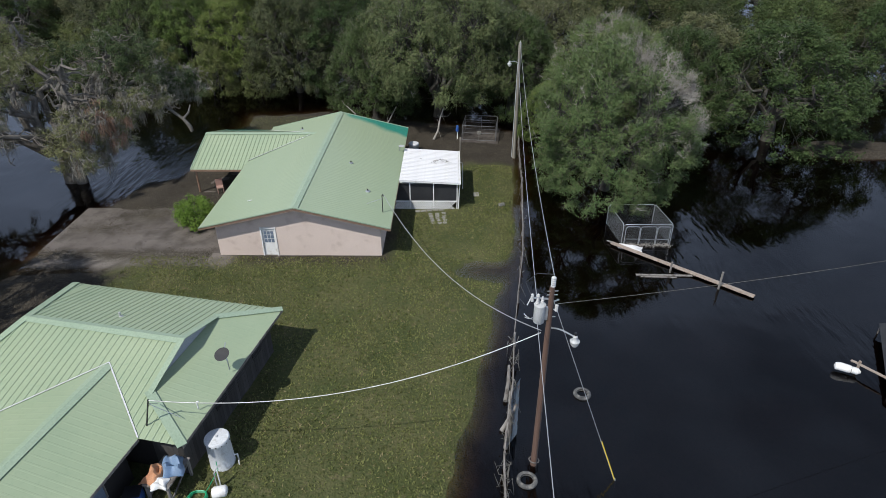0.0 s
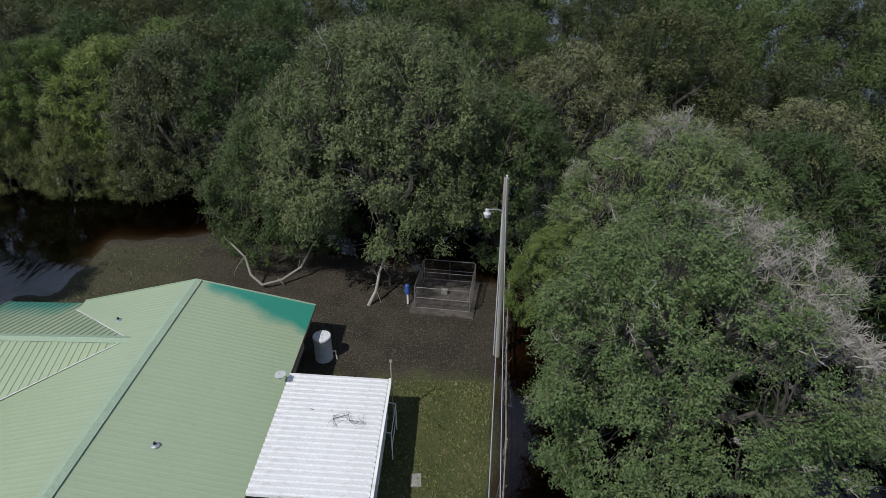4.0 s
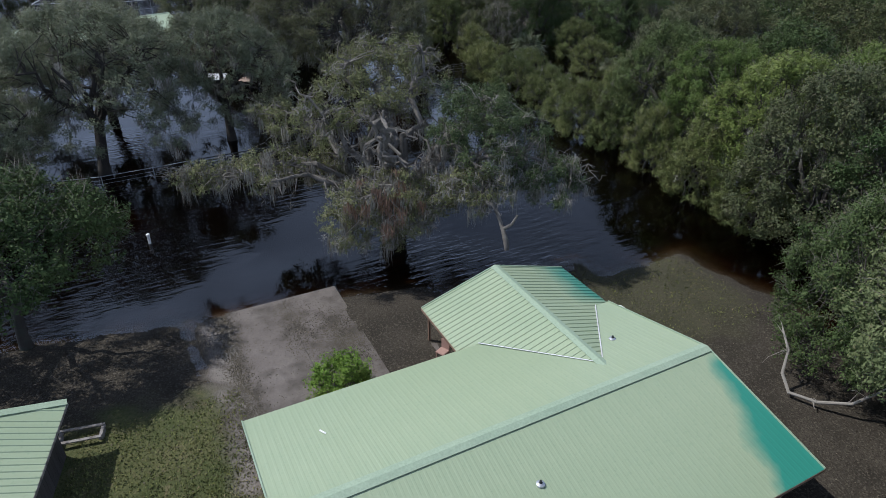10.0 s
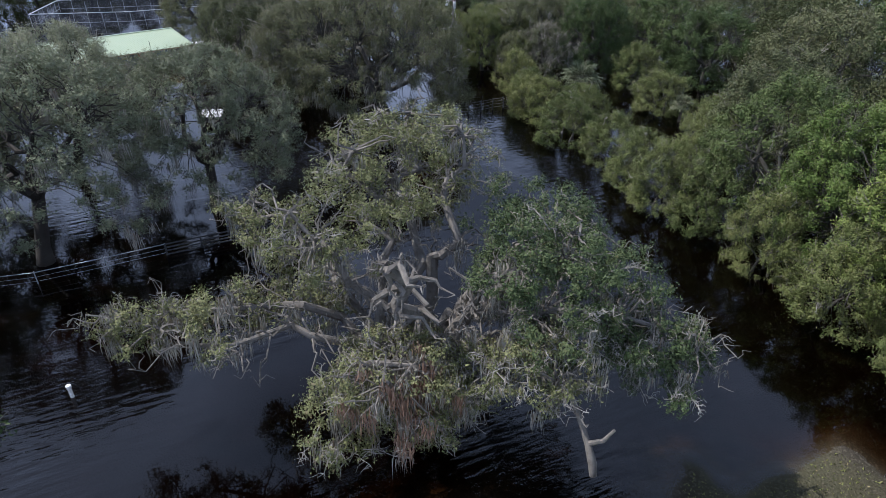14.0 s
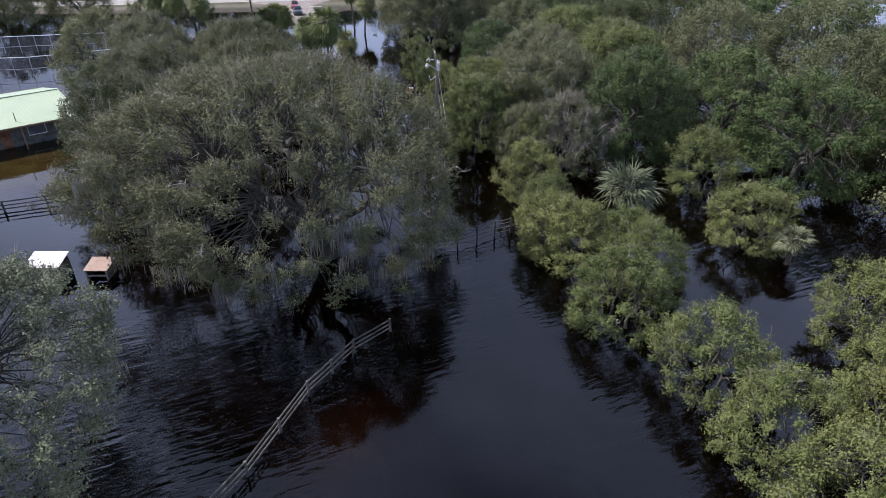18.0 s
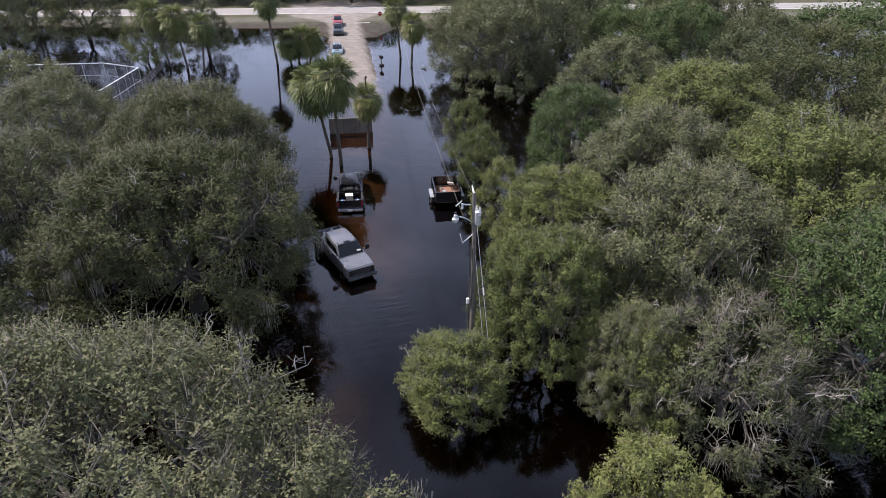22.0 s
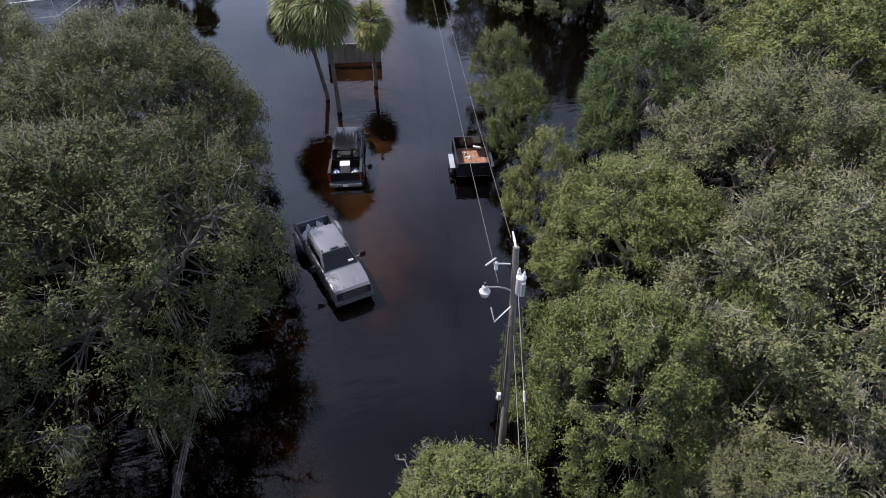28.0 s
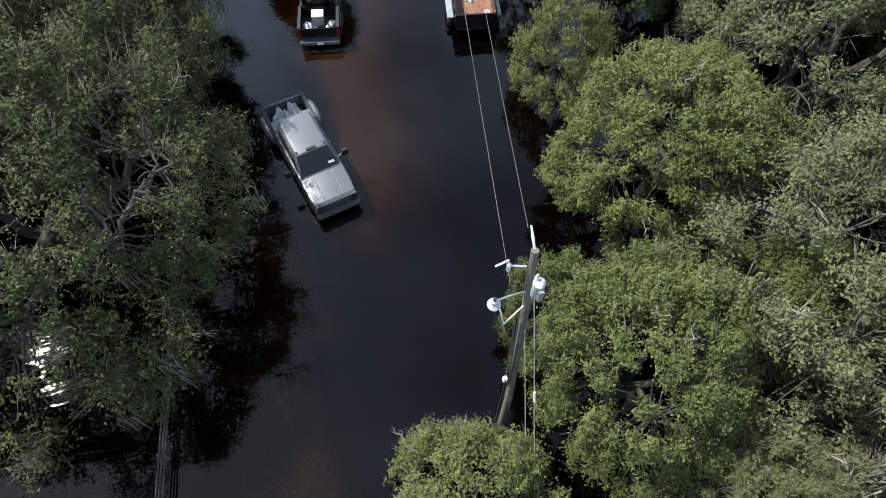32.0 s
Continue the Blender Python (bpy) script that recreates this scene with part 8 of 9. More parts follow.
# ---- palms ----
def palm_meshes(seed, R, fronds, dead=0, low=False):
    """A cabbage palm's crown: costapalmate fans on arching stalks."""
    rng = np.random.default_rng(seed)
    v, f = [], []
    stalk = Shape()
    for i in range(fronds + dead):
        az = i * 2.399 + rng.uniform(-0.2, 0.2)
        el = math.asin(rng.random() ** 0.6 if low else rng.uniform(-0.7, 0.95)) if i < fronds else rng.uniform(-1.3, -0.8)
        d = np.array([math.cos(az) * math.cos(el), math.sin(az) * math.cos(el), math.sin(el)])
        ln = R * (rng.uniform(0.45, 0.6) if low else rng.uniform(0.34, 0.5))
        hub = d * ln + np.array([0, 0, -0.15 * ln])
        stalk.tube([(0, 0, 0), tuple(d * ln * 0.5 + (0, 0, 0.04)), tuple(hub)], [0.035, 0.025, 0.015], 4, caps=False)
        out = unit(d + np.array([0, 0, -0.35]))
        side = unit(np.cross(out, (0, 0, 1.0)) + 1e-6)
        up = np.cross(side, out)
        n = 17
        for k in range(n):
            a = (k / (n - 1) - 0.5) * 3.3 + rng.normal() * 0.05
            w = out * math.cos(a) + side * math.sin(a)
            bl = R * rng.uniform(0.40, 0.56) * (1 - 0.10 * abs(a))
            mid = hub + w * bl * 0.5 + up * rng.uniform(-0.05, 0.09)
            tip = hub + w * bl - np.array([0, 0, rng.uniform(0.08, 0.32) * bl])
            wd = unit(np.cross(w, up) + up * rng.uniform(-0.7, 0.7)) * 0.040 * R / 2.4
            j = len(v)
            v += [hub, mid - wd, tip, mid + wd]
            f += [(j, j + 1, j + 2, j + 3)]
    me = tri_mesh("crown", np.array(v), np.array(f), M_LEAF_PALM_GREY if low else M_LEAF_PALM)
    return {"crown": me, "stalk": stalk.mesh("stalk", M_TWIG)}


PALMS = [palm_meshes(3 + i, 2.5, 104, 34) for i in range(2)]
LOW_PALM = palm_meshes(9, 2.5, 52, 0, low=True)


def palm(x, y, h, r, lean=(0, 0), label="cabbage palm with a ragged fan crown on a bare trunk", dead_top=False):
    p = thing("cabbage_palm", (x, y, 0), 0, label, "palm", "palms by the drive")
    top = Vector((lean[0], lean[1], h))
    part("trunk", Shape().tube([(0, 0, -0.8), (0.02, 0, 0.4), tuple(Vector((lean[0], lean[1], h)) * 0.5), tuple(top)], [0.22, 0.17, 0.14, 0.17], 10), M_PALMTRUNK, p, smooth=True)
    kit = LOW_PALM if x > -70 else PALMS[int(abs(x)) % 2]
    for k, me in kit.items():
        ob = part(k, me, None, p)
        ob.matrix_local = Matrix.Translation(top) @ Matrix.Rotation(x, 4, "Z") @ Matrix.Scale(r / 2.5, 4) @ Matrix.Diagonal((1, 1, 1.15, 1))
        if k == "stalk":
            tagged(ob, kind="stuff")
    if dead_top:
        part("bare_spire", Shape().tube([tuple(top), tuple(top + Vector((0.05, 0, 1.1))), tuple(top + Vector((0, 0, 1.9))), tuple(top + Vector((0, 0.1, 2.1)))], [0.1, 0.07, 0.08, 0.13], 8), M_PALMTRUNK, p, "broken bare spire")
    return p


palm(-112.9, 69.9, 7.9, 2.9, (-0.5, -0.1))
palm(-115.2, 69.3, 6.8, 2.9, (-0.6, -0.9), "cabbage palm with a yellowing drooping skirt of fronds")
palm(-116.6, 73.3, 4.9, 2.1, (-0.2, 0.1), "small cabbage palm with a broken spire", True)
palm(-156.1, 67.4, 9.0, 2.5, (-0.2, -0.5), "tall cabbage palm standing in flood water")
palm(-154.4, 86.1, 7.4, 2.6, (-0.2, -0.5), "tall cabbage palm standing in flood water")
palm(-148.5, 86.3, 5.9, 2.6, (0.1, 0.4))
palm(-155.5, 69.4, 3.1, 2.6, (-0.2, 0.0), "short cabbage palm at the drive's edge")
palm(-156.5, 70.7, 3.4, 2.8, (-0.2, 0.6), "short cabbage palm at the drive's edge")
palm(-158.0, 72.6, 3.0, 2.6, (0, 0.5), "short cabbage palm at the drive's edge")
palm(-157.5, 54.6, 7.0, 2.8, (-0.6, -0.6), "cabbage palm leaning over the flood")
palm(-160.0, 52.0, 7.5, 2.8, (-0.3, -0.9), "cabbage palm leaning over the flood")
palm(-154.5, 57.0, 6.4, 2.4, (0.4, 0.8), "cabbage palm leaning over the flood")
palm(-63.9, 78.6, 2.4, 2.8, (0, 0), "low cabbage palm among the willows")
palm(-54.5, 84.6, 1.6, 1.5, (0, 0), "low cabbage palm among the willows")


# ---- vehicles ----
def paint(name, c, metal=0.4, rough=0.28, coat=0.5):
    return surface(name, c, tuple(min(1, k * 1.08) for k in c), rough, metal, 0.8, 60, tuple(k * 0.8 for k in c), 0.15, 0.02, coat=coat)


M_CARGLASS = surface("dark_tinted_glass", (0.004, 0.006, 0.007), (0.008, 0.010, 0.012), 0.08, 0, 1, 10, None, 0, 0)
M_TAIL = surface("red_lamp_plastic", (0.25, 0.01, 0.01), (0.32, 0.02, 0.02), 0.25, 0, 4, 30)
M_LAMP = surface("clear_lamp_plastic", (0.55, 0.57, 0.6), (0.7, 0.72, 0.75), 0.12, 0.2, 4, 30)
M_CHROME = surface("dull_chrome", (0.5, 0.5, 0.51), (0.6, 0.6, 0.61), 0.2, 0.9, 3, 30)


def loft(stations, closed=True):
    """A body through cross-sections: (x, [(y, z), ...]) for the left half from the bottom to the top; mirrored."""
    s = Shape()
    n = len(stations[0][1]) * 2
    v = []
    for x, half in stations:
        v += [(x, y, z) for y, z in half] + [(x, -y, z) for y, z in reversed(half)]
    f = []
    for i in range(len(stations) - 1):
        for k in range(n):
            k2 = (k + 1) % n
            f.append((i * n + k, i * n + k2, (i + 1) * n + k2, (i + 1) * n + k))
    f += [tuple(range(n - 1, -1, -1)), tuple((len(stations) - 1) * n + k for k in range(n))]
    return s.add(v, f)


def wheel(parent, x, y, r=0.42, w=0.28):
    a = Vector((0, 1, 0))
    t = part("wheel", Shape().ring((x, y, r), r - 0.11, 0.12, a, 26, 10, 1.15), M_BLACK, parent, smooth=True)
    part("rim", Shape().tube([(x, y - w * 0.42, r), (x, y + w * 0.42, r)], r * 0.58, 18), M_CHROME, t, smooth=True)


def sec(w, z0, z1, r=0.09, tumble=0.03):
    """Half a rounded section."""
    return [(w - 0.06, z0), (w, z0 + 0.06), (w + 0.01, (z0 + z1) / 2), (w - tumble, z1 - r), (w - tumble - r * 0.5, z1 - r * 0.25), (w - tumble - r * 1.4, z1)]


def crisp(ob):
    """Sharp creases where panels meet, smooth between them."""
    ob.data.set_sharp_from_angle(angle=radians(24))
    return ob


def pickup(at, rz, body, label, light_bar=False, load="bags", cap=False):
    t = thing("pickup_truck", at, rz, label, "pickup truck", "pickup trucks in the flood")
    W = 1.0
    # nose and bonnet
    part("bonnet", loft([(1.35, sec(W, 0.42, 1.30)), (1.6, sec(W, 0.42, 1.30)), (2.3, sec(W - 0.01, 0.42, 1.25)), (2.85, sec(W - 0.05, 0.42, 1.18, 0.1)), (3.0, sec(W - 0.12, 0.5, 1.08, 0.12))]), body, t, smooth=True)
    crisp(t.children[-1])
    for y in (-0.45, 0.45):
        part("bonnet_crease", Shape().beam((1.55, y, 1.31), (2.75, y * 0.9, 1.205), 0.05, 0.03), body, t)
    # cab below the glass line
    part("cab", loft([(-1.35, sec(W, 0.42, 1.28)), (0.0, sec(W + 0.01, 0.42, 1.30)), (1.36, sec(W, 0.42, 1.30))]), body, t, smooth=True)
    roof = loft([(-1.28, [(0.80, 1.26), (0.82, 1.3), (0.78, 1.75), (0.74, 1.86), (0.66, 1.93), (0.5, 1.95)]), (-1.0, [(0.83, 1.26), (0.85, 1.3), (0.80, 1.78), (0.75, 1.9), (0.66, 1.97), (0.5, 1.99)]), (0.5, [(0.83, 1.26), (0.85, 1.3), (0.80, 1.78), (0.75, 1.9), (0.66, 1.97), (0.5, 1.99)]), (0.75, [(0.84, 1.26), (0.86, 1.3), (0.79, 1.74), (0.73, 1.86), (0.64, 1.93), (0.5, 1.95)]), (1.52, [(0.86, 1.24), (0.87, 1.26), (0.86, 1.28), (0.83, 1.29), (0.75, 1.30), (0.6, 1.31)])])
    crisp(part("cab_roof", roof, body, t, smooth=True))
    part("windscreen", Shape().slab([(0.82, 0.68, 1.94), (0.82, -0.68, 1.94), (1.48, -0.82, 1.35), (1.48, 0.82, 1.35)], 0.02), M_CARGLASS, t, "dark windscreen")
    part("rear_window", Shape().slab([(-1.335, 0.62, 1.80), (-1.335, -0.62, 1.80), (-1.345, -0.66, 1.36), (-1.345, 0.66, 1.36)], 0.015), M_CARGLASS, t)
    for s in (-1, 1):
        part("side_window", Shape().slab([(-1.12, s * 0.865, 1.36), (-0.12, s * 0.87, 1.36), (-0.12, s * 0.825, 1.76), (-1.04, s * 0.82, 1.74)], 0.02), M_CARGLASS, t)
        part("side_window", Shape().slab([(-0.02, s * 0.87, 1.36), (1.15, s * 0.885, 1.36), (0.74, s * 0.825, 1.74), (-0.02, s * 0.825, 1.76)], 0.02), M_CARGLASS, t)
        mir = part("mirror", Shape().box((1.12, s * 1.26, 1.44), (0.12, 0.30, 0.34)), M_BLACK, t, "black tow mirror", bevel=0.03)
        part("mirror_arm", Shape().beam((1.14, s * 0.92, 1.35), (1.14, s * 1.12, 1.42), 0.05), M_BLACK, mir)
        part("headlight", Shape().box((2.9, s * 0.72, 0.98), (0.16, 0.3, 0.24)), M_LAMP, t, bevel=0.03)
        part("tail_light", Shape().box((-3.02, s * 0.93, 0.98), (0.08, 0.13, 0.42)), M_TAIL, t, bevel=0.015)
        part("door_handle", Shape().box((0.0, s * 1.02, 1.12), (0.16, 0.03, 0.04)), body, t)
        part("door_gap", Shape().box((-0.07, s * 1.013, 0.88), (0.012, 0.01, 0.78)), M_DARK, t)
        # box sides
        part("bed_side", Shape().box((-2.2, s * 0.95, 0.88), (1.68, 0.12, 0.76)), body, t, bevel=0.04)
        if light_bar:
            # broad rounded fender over paired rear wheels
            part("rear_fender", Shape().tube([(-2.85, s * 1.04, 0.62), (-2.68, s * 1.08, 0.90), (-2.4, s * 1.10, 1.02), (-1.8, s * 1.10, 1.02), (-1.52, s * 1.08, 0.90), (-1.4, s * 1.04, 0.62)], [0.06, 0.15, 0.18, 0.18, 0.15, 0.06], 12), body, t, "rounded wide rear fender", smooth=True)
            wheel(t, -2.1, s * 1.14)
        part("wheel_flare", Shape().tube([(-2.75, s * 1.02, 0.55), (-2.55, s * 1.04, 0.92), (-2.1, s * 1.05, 1.02), (-1.65, s * 1.04, 0.92), (-1.45, s * 1.02, 0.55)], 0.06, 8), body, t, smooth=True)
        part("bed_rail", Shape().box((-2.2, s * 0.94, 1.275), (1.66, 0.15, 0.03)), M_BLACK, t)
        wheel(t, -2.1, s * 0.88)
        wheel(t, 2.0, s * 0.88)
    part("bed_floor", Shape().box((-2.2, 0, 0.62), (1.66, 1.8, 0.08)), M_BLACK, t, "black bed liner")
    part("bed_front", Shape().box((-1.40, 0, 0.93), (0.07, 1.84, 0.66)), body, t)
    part("tailgate", Shape().box((-3.02, 0, 0.92), (0.09, 1.76, 0.66)), body, t, bevel=0.02)
    part("rear_bumper", Shape().box((-3.14, 0, 0.5), (0.22, 1.96, 0.22)), M_CHROME, t, bevel=0.03)
    # bumper and grille bars are dark grey to paint the shaded front face
    part("front_bumper", Shape().box((3.06, 0, 0.55), (0.2, 1.96, 0.26)), M_SHADED_FRONT, t, "front bumper, coloured dark as in shade", bevel=0.05)
    g = part("grille", Shape().box((2.985, 0, 0.88), (0.09, 1.72, 0.46)), M_BLACK, t, "dark grille", bevel=0.02)
    for k in range(3):
        part("grille_bar", Shape().box((3.035, 0, 0.76 + 0.12 * k), (0.03, 1.2, 0.035)), M_CHROME if k == 1 else M_SHADED_FRONT, g)
    if light_bar:
        part("window_sticker", Shape().slab([(1.30, 0.42, 1.522), (1.30, 0.68, 1.522), (1.38, 0.70, 1.452), (1.38, 0.44, 1.452)], 0.02), M_WHITE, t, "pale windscreen sticker")
    part("number_plate", Shape().box((-3.27, 0, 0.52), (0.02, 0.32, 0.16)), M_WHITE, t, "plain pale plate")
    if light_bar:
        part("roof_lamp", Shape().box((0.68, 0, 1.985), (0.12, 0.42, 0.05)), M_BLACK, t, "dark centre marker lamp", bevel=0.015)
        for y in (-0.62, 0.6):
            part("roof_lamp", Shape().box((0.64, y, 1.97), (0.12, 0.09, 0.05)), M_BLACK, t, bevel=0.01)
        part("tonneau", Shape().box((-1.72, 0, 1.27), (0.56, 1.84, 0.05)), body, t, "folded silver bed cover", bevel=0.015)
    if cap:
        for k in range(6):
            part("roof_rib", Shape().beam((-1.0, -0.55 + 0.22 * k, 2.0), (0.6, -0.55 + 0.22 * k, 2.0), 0.06, 0.02), body, t)
    return t


M_SILVER = paint("silver_paint", (0.15, 0.157, 0.178), 0.35, 0.36)
M_SHADED_FRONT = surface("shaded_front_grey", (0.10, 0.105, 0.11), (0.15, 0.155, 0.16), 0.45, 0.2, 3, 30)
M_BLACKPAINT = paint("black_paint", (0.006, 0.006, 0.007), 0.0, 0.22, 0.05)
SILVER_AT, BLACK_AT = (-95.55, 67.25, -0.17), (-105.75, 69.55, -0.25)
pickup(SILVER_AT, 13.0, M_SILVER, "silver crew-cab pickup with a loaded bed, wheels under water", light_bar=True)
pickup(BLACK_AT, 169.0, M_BLACKPAINT, "black crew-cab pickup loaded with supplies in flood water", cap=True)


def on_truck(at, rz, p):
    return tuple((pose(*at, 0, 0, rz) @ Vector(p)))


rnd = random.Random(3)
for i, (x, y) in enumerate(((-2.25, 0.45), (-2.3, -0.1), (-2.05, -0.5), (-2.7, 0.3), (-2.65, -0.35))):
    p = on_truck(SILVER_AT, 13, (x, y, 0.68))
    single("bag", crumpled(0.62, 0.5, 0.55 + 0.1 * (i % 2), 30 + i, 10, 8), M_TANK, "pale plastic sack in the truck bed", "bag", "sacks in the truck bed", smooth=True, at=p, rz=40 * i)
for i, (x, y, w, h) in enumerate(((-2.7, 0.5, 0.3, 0.45), (-2.75, 0.15, 0.28, 0.4), (-2.7, -0.5, 0.34, 0.5), (-2.3, -0.6, 0.3, 0.35), (-2.35, 0.6, 0.4, 0.35))):
    p = on_truck(BLACK_AT, 169, (x, y, 0.68))
    j = thing("jug", p, 30 * i, "white plastic jug in the black truck's bed", "jug", "jugs in the truck bed")
    part("body", Shape().lathe([(w * 0.45, 0), (w * 0.5, 0.03), (w * 0.5, h * 0.7), (w * 0.2, h * 0.92), (w * 0.16, h)], (0, 0, 0), 12), M_WHITE, j, smooth=True)
    part("cap", Shape().lathe([(w * 0.18, h), (w * 0.18, h + 0.04)], (0, 0, 0), 8), M_BLUE, j)
crate = thing("crate", on_truck(BLACK_AT, 169, (-2.0, 0.05, 0.68)), 169, "pale grey crate in the black truck's bed", "crate")
part("box", Shape().box((0, 0, 0.3), (0.5, 0.55, 0.6)), M_PAVER, crate, bevel=0.02)
part("lid", Shape().box((0, 0, 0.62), (0.54, 0.6, 0.05)), M_WHITE, crate, bevel=0.01)


def dump_trailer():
    t = thing("dump_trailer", (-102.95, 76.95, -0.2), 169.0, "black dump trailer with a rusty bed and scrap inside", "trailer")
    L2, W2, z0, z1 = 1.65, 1.0, 0.62, 1.45
    part("bed", Shape().box((0, 0, z0), (2 * L2, 2 * W2, 0.07)), M_RUST, t, "rusty steel bed")
    for s in (-1, 1):
        part("side", Shape().box((0, s * W2, (z0 + z1) / 2), (2 * L2, 0.05, z1 - z0)), M_BLACKPAINT, t, "black steel side")
        part("top_rail", Shape().box((0, s * W2, z1 + 0.02), (2 * L2 + 0.06, 0.09, 0.06)), M_BLACKPAINT, t)
        for x in (-1.1, -0.3, 0.5, 1.3):
            part("rib", Shape().box((x, s * (W2 + 0.05), (z0 + z1) / 2), (0.06, 0.06, z1 - z0)), M_BLACKPAINT, t)
        part("mudguard", Shape().box((-0.1, s * (W2 + 0.22), 0.78), (1.7, 0.32, 0.04)), M_GALV, t, "pale mudguard", bevel=0.01)
        wheel(t, -0.5, s * (W2 + 0.22), 0.36, 0.22)
        wheel(t, 0.35, s * (W2 + 0.22), 0.36, 0.22)
    part("front", Shape().box((L2, 0, (z0 + z1) / 2), (0.05, 2 * W2, z1 - z0)), M_BLACKPAINT, t)
    part("tailgate", Shape().box((-L2, 0, (z0 + z1) / 2), (0.05, 2 * W2, z1 - z0)), M_BLACKPAINT, t)
    part("front_rail", Shape().box((L2, 0, z1 + 0.02), (0.09, 2 * W2, 0.06)), M_BLACKPAINT, t)
    part("tail_rail", Shape().box((-L2, 0, z1 + 0.02), (0.09, 2 * W2, 0.06)), M_BLACKPAINT, t)
    part("drawbar", Shape().beam((L2, 0.35, 0.5), (L2 + 1.3, 0, 0.45), 0.1).beam((L2, -0.35, 0.5), (L2 + 1.3, 0, 0.45), 0.1), M_BLACKPAINT, t)


dump_trailer()
TRAILER = (-102.95, 76.95, -0.2)
single("appliance_panel", Shape().box((0, 0, 0.3), (0.9, 0.5, 0.1), 0, Matrix.Rotation(radians(35), 3, "Y")), M_WHITE, "white appliance panel in the trailer", "panel", bevel=0.01, at=on_truck(TRAILER, 169, (1.0, -0.55, 0.75)), rz=150)
for i, (x, y) in enumerate(((0.9, 0.3), (0.4, 0.1), (-0.9, -0.5), (-0.6, -0.7), (-1.1, -0.2))):
    single("scrap", crumpled(0.34, 0.25, 0.16, 50 + i, 8, 6), M_TANK if i % 2 else M_PLANK, "scrap lying in the trailer bed", "scrap", "scrap in the trailer", at=on_truck(TRAILER, 169, (x, y, 0.67)), rz=50 * i)


def car(at, rz, body, label, high=0.0):
    c = thing("car", at, rz, label, "car", "cars parked on the drive")
    z = high
    part("body", loft([(-2.2, sec(0.78, 0.35, 0.85 + z, 0.1)), (-2.0, sec(0.86, 0.25, 0.95 + z)), (-0.5, sec(0.9, 0.22, 0.95 + z)), (1.0, sec(0.9, 0.22, 0.93 + z)), (1.9, sec(0.86, 0.25, 0.82 + z)), (2.2, sec(0.76, 0.35, 0.70 + z, 0.12))]), body, c, smooth=True)
    zr = 1.42 + 1.35 * z
    part("cabin", loft([(-1.85, [(0.72, 0.9 + z), (0.73, 0.92 + z), (0.72, 0.95 + z), (0.7, 0.97 + z), (0.66, 0.98 + z), (0.5, 0.99 + z)]), (-1.3, [(0.76, 0.9 + z), (0.77, 0.95 + z), (0.68, zr - 0.12), (0.62, zr - 0.05), (0.55, zr - 0.01), (0.4, zr)]), (0.1, [(0.76, 0.9 + z), (0.77, 0.95 + z), (0.68, zr - 0.1), (0.62, zr - 0.03), (0.55, zr + 0.01), (0.4, zr + 0.02)]), (1.0, [(0.74, 0.9 + z), (0.75, 0.92 + z), (0.74, 0.93 + z), (0.7, 0.94 + z), (0.6, 0.95 + z), (0.5, 0.95 + z)])]), M_CARGLASS, c, "dark glazing", smooth=True)
    part("roof", Shape().box((-0.6, 0, zr + 0.025), (1.35, 1.12, 0.05)), body, c, bevel=0.02)
    for s in (-1, 1):
        part("headlight", Shape().box((2.08, s * 0.6, 0.66 + z), (0.2, 0.3, 0.12)), M_LAMP, c, bevel=0.02)
        part("tail_light", Shape().box((-2.14, s * 0.62, 0.75 + z), (0.1, 0.25, 0.14)), M_TAIL, c)
        part("mirror", Shape().box((0.75, s * 0.98, 1.0 + z), (0.1, 0.16, 0.11)), body, c, bevel=0.02)
        for x in (-1.35, 1.35):
            wheel(c, x, s * 0.82, 0.33, 0.2)
    return c


sports_car = car((-160.4, 77.2, 0.05), -9, paint("blue_grey_paint", (0.20, 0.30, 0.36)), "blue-grey car with two dark stripes on the sandy drive")
for y in (-0.17, 0.17):
    part("stripe", Shape().slab([(-1.25, y - 0.11, 1.474), (0.05, y - 0.11, 1.474), (0.05, y + 0.11, 1.474), (-1.25, y + 0.11, 1.474)], 0.008), M_BLACK, sports_car, "dark roof stripe")
    part("stripe", Shape().slab([(1.02, y - 0.11, 0.944), (1.88, y - 0.11, 0.834), (1.88, y + 0.11, 0.834), (1.02, y + 0.11, 0.944)], 0.012), M_BLACK, sports_car, "dark bonnet stripe")
car((-175.6, 79.8, 0.30), -9, paint("dark_blue_paint", (0.035, 0.045, 0.06)), "dark four-wheel-drive car parked on the drive", 0.22)
car((-184.6, 81.2, 0.36), -9, paint("red_paint", (0.32, 0.03, 0.035), 0.2), "red car parked behind a dark one", 0.15)

stop = thing("stop_sign", (-182.6, 89.2, 0.3), -80, "red stop sign on a steel post by the highway", "road sign")
part("post", Shape().box((0, 0, 1.0), (0.06, 0.05, 2.3)), M_GALV, stop)
octo = [(0.40 * math.cos(radians(22.5 + 45 * i)), -0.035, 2.05 + 0.40 * math.sin(radians(22.5 + 45 * i))) for i in range(8)]
face = Shape().add(octo + [(x, 0.0, z) for x, _, z in octo], [tuple(range(8)), tuple(range(15, 7, -1))] + [(i, 8 + i, 8 + (i + 1) % 8, (i + 1) % 8) for i in range(8)])
stop.rotation_euler.z = radians(90 + 8)
plate_ob = part("sign_face", face, M_TAIL, stop, "red octagonal plate")
words = bpy.data.curves.new("word", "FONT")
words.body, words.size, words.align_x, words.align_y, words.extrude = "STOP", 0.27, "CENTER", "CENTER", 0.004
words.materials.append(M_WHITE)
wd = new("word", words)
